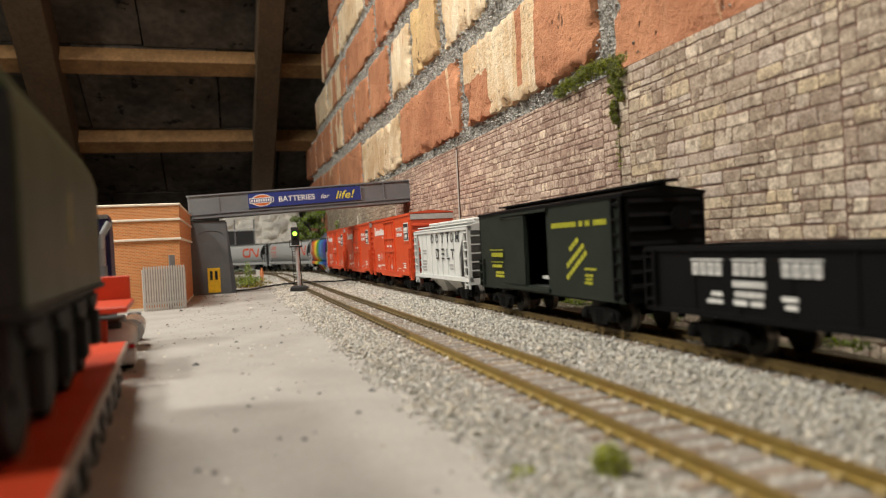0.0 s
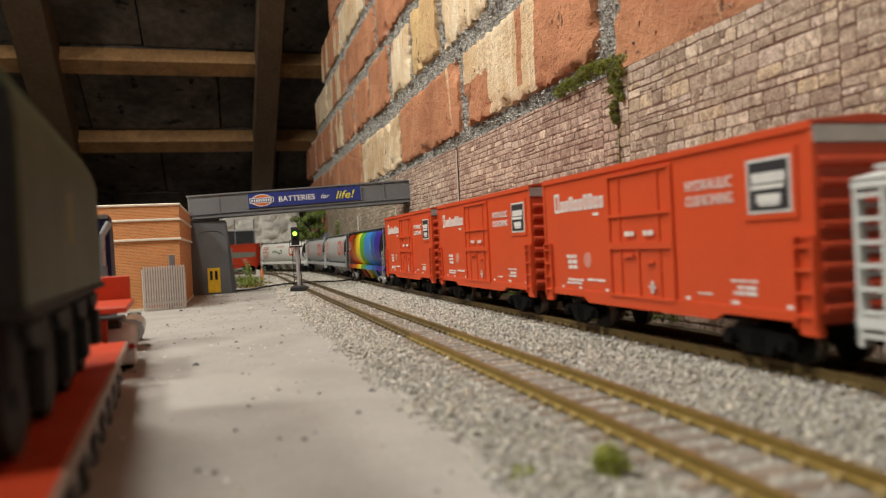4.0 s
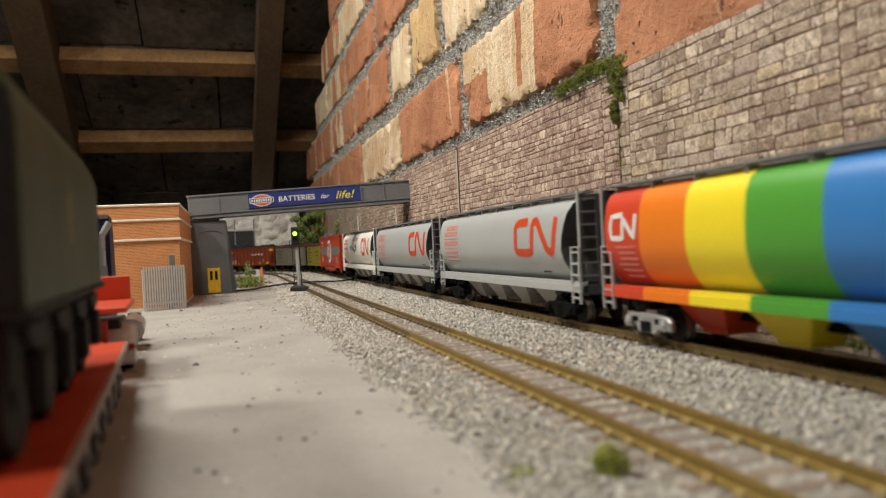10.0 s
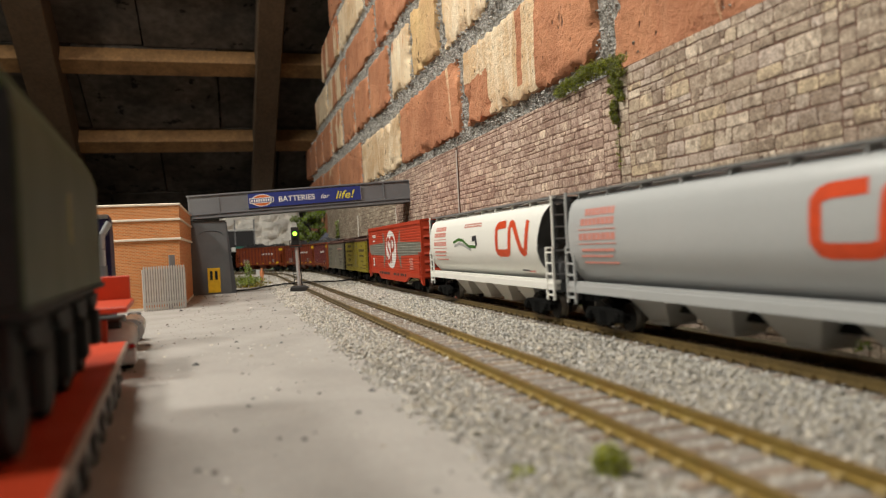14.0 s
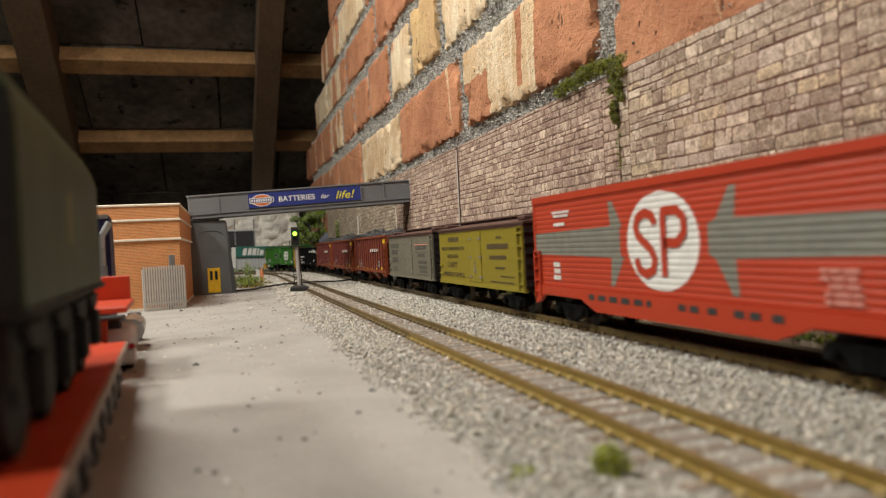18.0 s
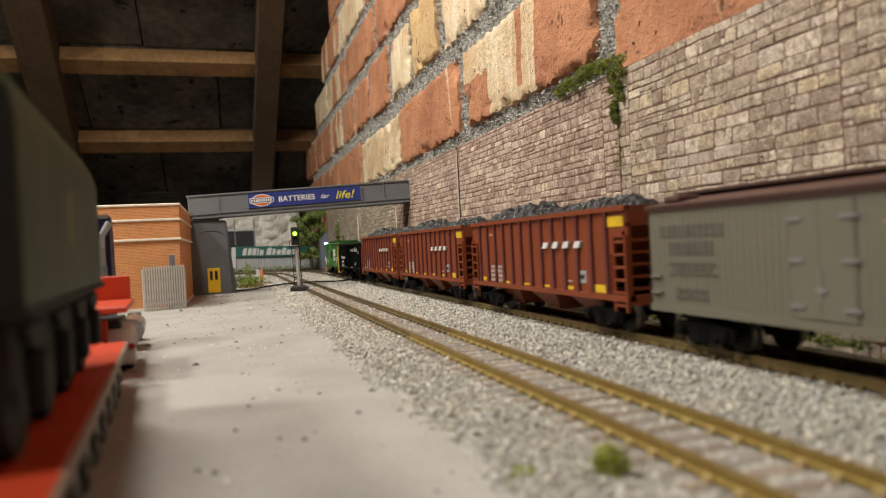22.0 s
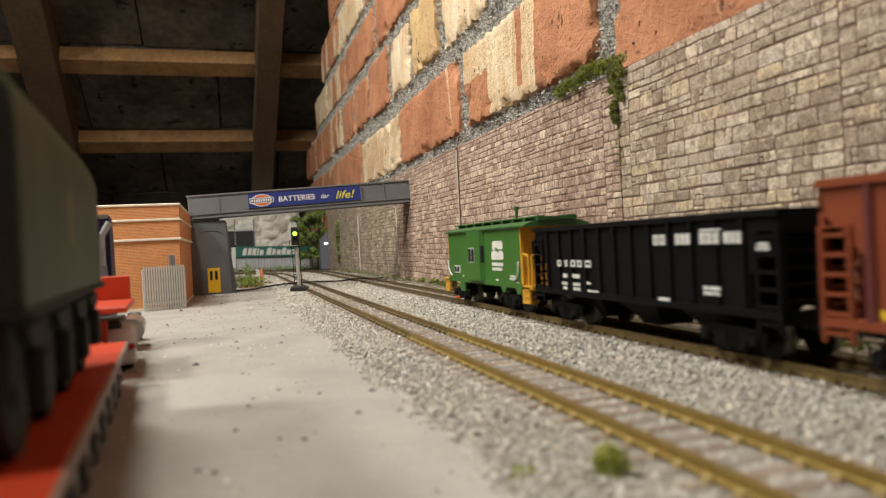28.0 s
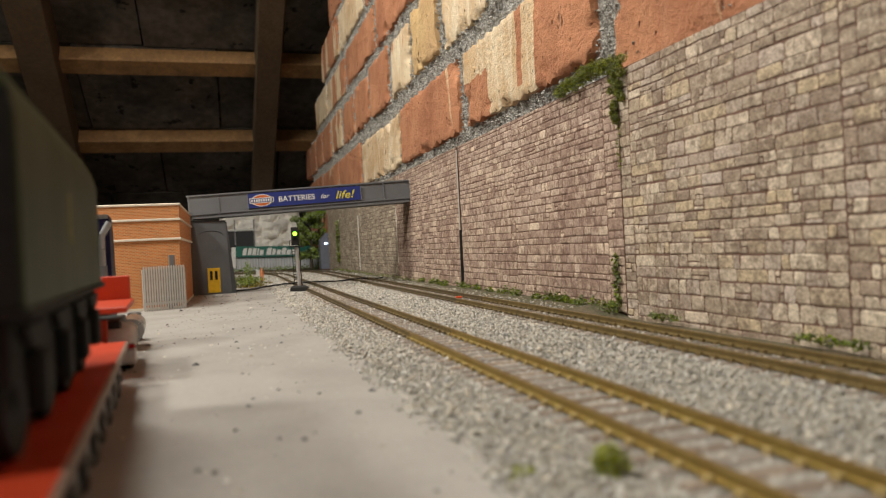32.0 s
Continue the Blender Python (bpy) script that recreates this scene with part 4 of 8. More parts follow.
def stroke(points, width, x_of, proud=0.14):
    """A wide line through (y, z) points laid on a side whose x depends on z."""
    m = Mesh()
    pts = [Vector(p) for p in points]
    fine = []
    for a, b in zip(pts, pts[1:]):
        n = max(1, int((b - a).length / 1.5))
        fine += [a.lerp(b, k / n) for k in range(n)]
    fine.append(pts[-1])
    L, R = [], []
    for k, q in enumerate(fine):
        d = (fine[min(k + 1, len(fine) - 1)] - fine[max(k - 1, 0)]).normalized()
        nrm = Vector((-d.y, d.x)) * width / 2
        L.append(q + nrm)
        R.append(q - nrm)
    rows = []
    for a, b in zip(L, R):
        mid = a.lerp(b, 0.5)
        rows.append([m.bm.verts.new((x_of(v.y) - proud, v.x, v.y)) for v in (a, mid, b)])
    for a, b in zip(rows, rows[1:]):
        for k in range(2):
            m.bm.faces.new((a[k], a[k + 1], b[k + 1], b[k]))
    return m


def ladder(car, x, y0, y1, z0, z1, rungs, material, r=0.45, name="ladder"):
    """A frame of two stiles with a top bar, and its rungs as parts of their own."""
    y0, y1 = min(y0, y1), max(y0, y1)
    outline = [(y0 - r, z0), (y0 + r, z0), (y0 + r, z1 - r), (y1 - r, z1 - r), (y1 - r, z0), (y1 + r, z0), (y1 + r, z1), (y0 - r, z1)]
    whole = part(name, Mesh().prism(outline, x - r, x + r, "x"), material, car)
    def bar():
        return Mesh().box(-r, r, y0, y1, -r * 0.8, r * 0.8).data("rung", material)
    for k in range(rungs):
        z = z0 + (k + 0.5) * (z1 - z0) / rungs
        part("rung", shared(("ladder_rung", y0, y1, r, material.name), bar), material, whole, at=pose(x * MM, 0, z * MM))
    return whole


def car_thing(name, label):
    return thing(name, 0, 0, 0, label, "railway wagon", group="freight train")


def gondola():
    L, c = 180.0, car_thing("gondola_wagon", "black open gondola wagon with white lettering, low sides")
    h, x = L / 2, 16.5
    for q in (-1, 1):
        m = Mesh().box(q * x, q * (x - 1.2), -h, h, 11, 30.4)
        m.box(q * (x + 0.6), q * (x - 1.4), -h, h, 29.4, 31)
        m.box(q * (x + 0.5), q * (x - 1.0), -h, h, 10.6, 12.4)
        for k in range(10):
            y = -h + 6 + k * (L - 12) / 9
            m.box(q * (x + 0.35), q * x, y - 0.6, y + 0.6, 12, 29.6)
        part("side", m, M_WAGONBLACK, c)
    for q in (-1, 1):
        part("end", Mesh().box(-x, x, q * h, q * (h - 1.4), 10.8, 31), M_WAGONBLACK, c)
    part("floor", Mesh().box(-x + 1, x - 1, -h + 1, h - 1, 11, 13), M_WAGONBLACK, c)
    ladder(c, -x - 0.9, h - 6, h - 1, 12, 30, 4, M_WAGONBLACK)
    X = -x - 0.36
    print_on(c, X, letter_frames(52.6, 66, 22.6, 26.2, 4, 0.3, 0.22) + letter_frames(36.6, 48.5, 22.8, 26.2, 4, 0.3, 0.22) + letter_frames(18, 31, 22.8, 26.2, 4, 0.3, 0.22), M_WHITEPRINT)
    print_on(c, X, [(36.6, 48.5, 26.7, 27.2), (52.4, 66.2, 26.7, 27.2), (18, 31, 26.7, 27.2)] + word(36.4, 48.8, 19.6, 21.4, 7, 0.3) + word(37, 48, 17.0, 18.6, 6, 0.3)
             + [(37.5, 42, 14.8, 16.2), (43.5, 48.5, 14.8, 16.2), (53, 57.5, 16.9, 18.1), (53, 59.5, 14.8, 16), (26, 31, 16.8, 18), (26.2, 30, 14.8, 16)], M_WHITEPRINT)
    running_gear(c, L, inset=30)
    return c, L


def boxcar_dark():
    L, c = 145.5, car_thing("boxcar", "dark charcoal-green boxcar with yellow lettering and an open door")
    h, x = L / 2, 16.4
    zb, zt = 11.3, 49.0
    m = Mesh().box(-x, -x + 1, 11.2, h, zb, zt).box(-x, -x + 1, -h, -11, zb, zt).box(-x, -x + 1, -11, 11.2, 46.8, zt).box(-x, -x + 1, -11, 11.2, zb, 14.4)
    part("side", m, M_CHARCOAL, c)
    part("side", Mesh().box(x - 1, x, -h, h, zb, zt), M_CHARCOAL, c)
    m = Mesh().box(-x - 0.9, -x - 0.25, 11.6, 35, 14.0, 46.6)
    for z in (15, 45.6):
        m.box(-x - 1.1, -x - 0.8, 11.8, 34.8, z - 0.4, z + 0.4)
    part("door", m, M_CHARCOAL, c, "slid-open dark door")
    part("door_track", Mesh().box(-x - 1.3, -x, -13, 42, 46.8, 48.0), M_CHARCOAL, c)
    part("door_track", Mesh().box(-x - 1.2, -x, -13, 42, 12.2, 13.8), M_CHARCOAL, c)
    part("floor", Mesh().box(-x + 1, x - 1, -h + 1, h - 1, zb, 14), M_HOLE, c)
    part("pale_board", Mesh().box(-10, 4, -10, 9, 17.0, 18.4), M_CARWHITE, c, "pale board lying inside the open door")
    for q in (-1, 1):
        end = part("end", Mesh().box(-x, x, q * h, q * (h - 1.2), zb, zt), M_WAGONBLACK, c)
        for k in range(7):
            part("end_rib", Mesh().prism([(q * h - q * 0.2, 15 + k * 4.9), (q * (h + 1.0), 16.6 + k * 4.9), (q * h - q * 0.2, 18.4 + k * 4.9)], -x + 2, x - 2, "x"), M_WAGONBLACK, end)
        part("brake_wheel" if q < 0 else "end_rail", Mesh().rod((5, q * (h + 2), 40), (5, q * (h + 2.6), 40), 4.2, 16) if q < 0 else Mesh().box(-12, 12, q * h, q * (h + 1.2), 44, 45), M_WAGONBLACK, c)
    part("roof", Mesh().prism([(-x - 0.5, 48.4), (-x - 0.5, 49.6), (0, 52.0), (x + 0.5, 49.6), (x + 0.5, 48.4)], -h - 0.4, h + 0.4), M_WAGONBLACK, c)
    part("running_board", Mesh().box(-3.4, 3.4, -h - 4, h + 4, 52.8, 53.6).box(-1, 1, -h, h, 51, 52.8), M_WAGONBLACK, c)
    ladder(c, -x - 0.8, -h + 0.8, -h + 6.5, 12, 48.5, 7, M_WAGONBLACK)
    ladder(c, -x - 0.8, h - 6.0, h - 0.8, 12, 26, 3, M_CHARCOAL)
    X = -x - 0.1
    print_on(c, X, word(-37.9, -16, 39.2, 41.3, 12, 0.3) + word(-43.3, -40.4, 39.2, 41.3, 1, 0.1) + word(-48.9, -45.4, 39.2, 41.3, 2, 0.3) + word(-61.3, -51.4, 39.2, 41.3, 5, 0.3), M_LIME)
    # three slanted bands of small lettering, broken into pieces
    for (ya, za), (yb, zb2), pieces in (((-31.6, 30.2), (-39.4, 34.6), 3), ((-28.8, 23.6), (-43.8, 32.3), 6), ((-28.4, 18.8), (-45.8, 29.6), 7)):
        for k in range(pieces):
            u, v = k / pieces, (k + 0.86) / pieces
            part("stripe_mark", stroke([(ya + (yb - ya) * u, za + (zb2 - za) * u), (ya + (yb - ya) * v, za + (zb2 - za) * v)], 1.9, lambda z: -16.4), M_LIME, c)
    rng = random.Random(3)
    print_on(c, X - 0.75, lines_of(38.2, 55.8, 27.2, 30.2, 1, rng) + lines_of(38.6, 54, 21.9, 24.0, 1, rng) + [(38, 56, 30.5, 30.9), (38, 54.6, 24.5, 24.8)], M_LIME)
    print_on(c, X, lines_of(39, 53, 17, 20.5, 2, rng) + lines_of(14, 20, 14.6, 15.4, 1, rng) + lines_of(-52.9, -41.5, 22.4, 23.6, 1, rng) + lines_of(-50, -42.4, 17, 21.4, 3, rng), M_LIME)
    running_gear(c, L, inset=24)
    return c, L


def hopper_bays(car, ys, w, material, z_top, name="hopper_bay", x=12.5, outlet=0.22, low=0.5):
    for y in ys:
        m = Mesh().loft([[(-x, y - w / 2, z_top), (x, y - w / 2, z_top), (x, y + w / 2, z_top), (-x, y + w / 2, z_top)],
                         [(-x * low, y - w * outlet, 4.8), (x * low, y - w * outlet, 4.8), (x * low, y + w * outlet, 4.8), (-x * low, y + w * outlet, 4.8)],
                         [(-x * low, y - w * outlet, 3.6), (x * low, y - w * outlet, 3.6), (x * low, y + w * outlet, 3.6), (-x * low, y + w * outlet, 3.6)]])
        part(name, m, material, car)


def covered_hopper():
    L, c = 120.0, car_thing("covered_hopper", "pale grey two-bay covered hopper wagon with black lettering")
    h, x = L / 2, 16.4
    # side sheets between the end posts, with ends that slope in below
    for q in (-1, 1):
        m = Mesh()
        m.prism([(-50.5, 43.2), (51.5, 43.2), (49, 38), (45.5, 30), (45.5, 14.6), (-42, 14.6), (-42, 28), (-48.5, 38)], q * x, q * (x - 0.9), "x")
        part("side", m, M_CARWHITE, c)
        for k, y in enumerate((-32, -20, -8, 4, 16, 28, 40)):
            part("side_rib", Mesh().box(q * (x + 0.5), q * x, y - 0.45, y + 0.45, 15, 43), M_CARWHITE, c)
        part("side_sill", Mesh().box(q * (x + 0.9), q * (x - 2), -h, h, 12.6, 15.0), M_CARWHITE, c)
        part("eave", Mesh().box(q * (x + 0.9), q * (x - 2), -h, h, 42.6, 44.4), M_CARWHITE, c)
    for q in (-1, 1):
        # grey instead of the pale body paint: the end's shade put into the colour
        part("slope_sheet", Mesh().loft([[(-x + 1, q * 52, 43), (x - 1, q * 52, 43), (x - 1, q * 51, 43), (-x + 1, q * 51, 43)], [(-x + 1, q * 38, 14.8), (x - 1, q * 38, 14.8), (x - 1, q * 37, 14.8), (-x + 1, q * 37, 14.8)]]), M_STEELGREY, c)
        for k in (-1, 1):
            ladder(c, k * (x + 0.2), q * (h - 0.7), q * (h - 7.4), 8.5, 43.5, 7, M_CARWHITE, 0.55)
        m = Mesh().box(-x, x, q * h, q * (h - 1.6), 11, 14.5).box(-x, -x + 1.4, q * h, q * (h - 1.4), 14, 44).box(x - 1.4, x, q * h, q * (h - 1.4), 14, 44).box(-x, x, q * h, q * (h - 1.2), 42, 44)
        m.box(-8, -7.3, q * h, q * (h - 0.8), 14, 43).box(7.3, 8, q * h, q * (h - 0.8), 14, 43)
        part("end_frame", m, M_CARWHITE, c)
        for z in (19, 24, 29, 34, 39):
            part("ladder_rung", shared(("hopper_rung", q), lambda: Mesh().box(-15.6, -7.6, q * (h + 0.2), q * (h - 0.6), -0.4, 0.4).data("ladder_rung", M_CARWHITE)), M_CARWHITE, c, at=pose(0, 0, z * MM))
        part("brake_gear", Mesh().rod((4, q * (h - 4), 19), (4, q * (h - 10), 19), 3.2, 12).box(1, 9, q * (h - 10), q * (h - 3), 15, 17), M_CARWHITE, c)
    part("roof", Mesh().prism([(-x - 0.9, 44), (-x - 0.9, 44.8), (-9, 46.4), (9, 46.4), (x + 0.9, 44.8), (x + 0.9, 44)], -h, h), M_CARWHITE, c)
    m = Mesh()
    for q in (-1, 1):
        m.box(q * 9, q * 15, -h + 4, h - 4, 46.6, 47.3)
    part("running_board", m, M_CARWHITE, c)
    for k in range(4):
        for q in (-1, 1):
            part("roof_hatch", shared("hatch", lambda: Mesh().box(-2.4, 2.4, -10.5, 10.5, 0, 2.2).box(-3.0, 3.0, -11.2, 11.2, 2.2, 3.6).bevel(0.5).data("roof_hatch", M_CARWHITE)), M_CARWHITE, c, at=pose(q * 5.6 * MM, (-37.5 + 25 * k) * MM, 46.2 * MM))
    hopper_bays(c, (18, -18), 33, M_CARWHITE, 13.5, x=14.5, outlet=0.2, low=0.55)
    X = -x - 0.5
    # plain rings, posts and bars of the size and weight of the letters
    def ring(y, z, ry, rz):
        pts = [(y + ry * math.cos(t * math.pi / 10), z + rz * math.sin(t * math.pi / 10)) for t in range(21)]
        part("letter_mark", stroke(pts, 1.15, lambda q: X, 0.1), M_DARKPRINT, c)

    def bars(boxes):
        for y0, y1, z0, z1 in boxes:
            part("letter_mark", Mesh().box(X - 0.12, X + 0.1, y0, y1, z0, z1), M_DARKPRINT, c)
    for y in (13.2, 1.9, -30.2):
        ring(y, 38.8, 2.5, 2.6)
    for y in (-10.0, -21.0, -30.5):
        z = 25.3 if y < -25 else 35.7
        bars([(y - 0.6, y + 0.6, z, z + 5.0), (y - 3.1, y + 3.1, z + 5.4, z + 6.4)])
    bars([(-38.6, -37.4, 35.7, 41.9), (-43.3, -42.1, 35.7, 41.9), (-41.6, -39.1, 37.6, 40.0)])
    bars(letter_frames(-0.3, 5.4, 25.3, 32.1, 1, 0, 0.17) + [(-12.6, -7.2, z, z + 1.1) for z in (25.3, 28.2, 31.1)] + [(-24.0, -18.5, 25.3, 26.4), (-19.7, -18.5, 26.8, 32.2)])
    rng = random.Random(8)
    print_on(c, -x - 0.05, lines_of(29, 42, 28.5, 32, 2, rng) + lines_of(30, 43, 17, 25, 4, rng) + lines_of(-30, -20, 19, 23, 2, rng), M_GREYPRINT)
    running_gear(c, L, inset=20)
    return c, L


def hicube():
    L, c = 146.0, car_thing("high_boxcar", "tall orange-red boxcar with white lettering and plug door")
    h, x = L / 2, 16.5
    part("body", Mesh().box(-x, x, -h + 1.4, h - 1.4, 12.5, 58.6).bevel(0.3), M_CARRED, c)
    for q in (-1, 1):
        m = Mesh()
        m.prism([(-h, 9.2), (-h + 5.4, 9.2), (-h + 7, 12.2), (-40, 12.2), (-36, 10.2), (36, 10.2), (40, 12.2), (h - 7, 12.2), (h - 5.4, 9.2), (h, 9.2), (h, 14.6), (-h, 14.6)], q * (x + 0.5), q * (x - 1.0), "x")
        part("side_sill", m, M_CARRED, c)
        part("eave", Mesh().box(q * (x + 0.6), q * (x - 1), -h, h, 57.6, 59.5), M_CARRED, c)
        for y in (-h, h - 1.8):
            part("corner_post", Mesh().box(q * (x + 0.3), q * (x - 1), y, y + 1.8, 12, 58), M_CARRED, c)
        # door: frame, cross rails and two leaves of panels
        y0, y1 = -18, 19
        door = part("door", Mesh().box(q * (x + 0.15), q * x, y0, y1, 14, 56), M_CARRED, c)
        for y in (y0, y1):
            part("door_post", Mesh().box(q * (x + 0.8), q * x, y - 0.7, y + 0.7, 13.6, 56.4), M_CARRED, door)
        for z in (14.2, 30.8, 31.9, 41.8, 55.8):
            part("door_rail", Mesh().box(q * (x + 0.9), q * x, y0, y1, z - 0.55, z + 0.55), M_CARRED, door)
        for y, z0, z1 in ((-11, 32, 56), (12, 32, 56), (1.0, 14, 31), (-11, 14, 31), (12, 14, 31)):
            part("door_bar", Mesh().box(q * (x + 0.65), q * x, y - 0.45, y + 0.45, z0, z1), M_CARRED, door)
        part("door_handle", Mesh().box(q * (x + 1.0), q * x, 3.5, 10, 27.4, 28.4), M_CARRED, door)
        part("door_handle", Mesh().box(q * (x + 1.0), q * x, -8, -4, 25.4, 26.2), M_CARRED, door)
        for e in (-1, 1):
            ladder(c, q * (x + 0.75), e * (h - 0.8), e * (h - 6.5), 11, 33, 4, M_CARRED, 0.4)
    for q in (-1, 1):
        end = part("end", Mesh().box(-x, x, q * (h - 0.2), q * (h - 2), 12, 54.2), M_CARREDROOF, c)
        for k in range(8):
            z = 14 + k * 4.9
            part("end_rib", Mesh().prism([(q * (h - 0.4), z), (q * (h + 1.0), z + 1.1), (q * (h + 1.0), z + 2.0), (q * (h - 0.4), z + 3.2)], -x + 1, x - 1, "x"), M_CARREDROOF, end)
        part("end_fascia", Mesh().box(-x - 0.2, x + 0.2, q * (h + 0.3), q * (h - 1.6), 54.4, 58.4), M_SILVER, c, "silvery upper end panel")
    part("roof", Mesh().prism([(-x - 0.4, 58.8), (-x - 0.4, 59.6), (0, 61.2), (x + 0.4, 59.6), (x + 0.4, 58.8)], -h - 0.4, h + 0.4), M_CARREDROOF, c)
    X = -x - 0.06
    print_on(c, X, letter_frames(58.0, 62.6, 45.2, 53, 1, 0.05, 0.16) + letter_frames(22.6, 57.6, 45.4, 49.8, 9, 0.24, 0.24, tall=(2, 3, 6)) + [(26.6, 31.0, 42.8, 43.8)], M_WHITEPRINT, label="white letter marks")
    for words, z in (("HYDRAULIC", 46.8), ("CUSHIONING", 42.4)):
        part("lettering", text_mesh(words, 3.1, M_WHITEPRINT, width=20.2, bold=0.012), M_WHITEPRINT, c, at=pose((X - 0.1) * MM, -25.0 * MM, z * MM, 0, 0, -90))
    part("emblem_frame", Mesh().box(-x - 0.45, -x, -68, -49.8, 37.2, 54.4), M_CARRED, c)
    print_on(c, -x - 0.45, [(-66.4, -51.4, 38.8, 52.6)], M_CARWHITE, "emblem_border")
    print_on(c, -x - 0.6, [(-65.6, -52.2, 39.6, 51.8)], M_DARKPRINT, "emblem_field")
    print_on(c, -x - 0.75, [(-64.8, -53.4, 46.4, 49.0), (-64.2, -53.0, 44.8, 46.0), (-63, -55, 41.4, 43.6), (-62.6, -55.8, 40.6, 41.2)], M_WHITEPRINT, "emblem")
    rng = random.Random(21)
    print_on(c, X, lines_of(44.6, 54, 22.8, 29, 3, rng) + lines_of(24, 40, 18.4, 19.8, 1, rng) + lines_of(40, 57, 16.8, 19.4, 2, rng)
             + lines_of(-55, -42, 21, 22, 1, rng) + lines_of(-53, -44, 17.6, 20.6, 2, rng) + lines_of(-36, -28, 17, 17.8, 1, rng)
             + [(57, 58.4, 15, 16), (42, 44, 15, 16), (22, 24, 15, 16), (-25, -23, 15, 16), (-46, -43, 15, 16), (-66, -63, 15, 16)], M_WHITEPRINT)
    print_on(c, -x - 0.9, lines_of(2, 9.5, 34.6, 37, 1, rng) + lines_of(-9.5, -2.5, 34.6, 37, 1, rng) + [(-8.6, -5.4, 17.4, 18.6), (-7.6, -6.4, 16, 20)], M_WHITEPRINT)
    part("round_mark", Mesh().rod((-x - 0.15, 36.5, 26.3), (-x, 36.5, 26.3), 3.0, 20), M_PALERED, c)
    running_gear(c, L, inset=24)
    return c, L


BARREL = ((51.6, 9.0, 89.5), (50.6, 12.0, 89.0), (48.6, 14.4, 88.0), (45.0, 15.9, 85.0), (40.5, 16.6, 83.0), (35.5, 16.9, 81.0), (30.5, 16.9, 80.2), (26.0, 15.9, 80.4), (22.5, 14.2, 81.2), (19.5, 12.0, 82.0), (17.2, 9.8, 84.0))


def barrel_x(z):
    return -float(np.interp(z, [b[0] for b in BARREL][::-1], [b[1] for b in BARREL][::-1]))


def far_end(e):
    """The trailing end of the barrel stands closer to its end frame than the leading one."""
    return min(91.0, e + 10.0)


def barrel_skin(ya, yb, side):
    """The rounded side between two places along the car; the ends follow the slanted end sheets."""
    m = Mesh()
    cols = 6
    rows = []
    for z, x, e in BARREL:
        a, b = max(-e, ya), min(e, yb)
        if ya <= -95:
            a = -e
        if yb >= 95:
            b = far_end(e)
        rows.append([m.bm.verts.new((side * x, a + (b - a) * k / cols, z)) for k in range(cols + 1)])
    for a, b in zip(rows, rows[1:]):
        for k in range(cols):
            m.bm.faces.new((a[k], a[k + 1], b[k + 1], b[k]))
    return m


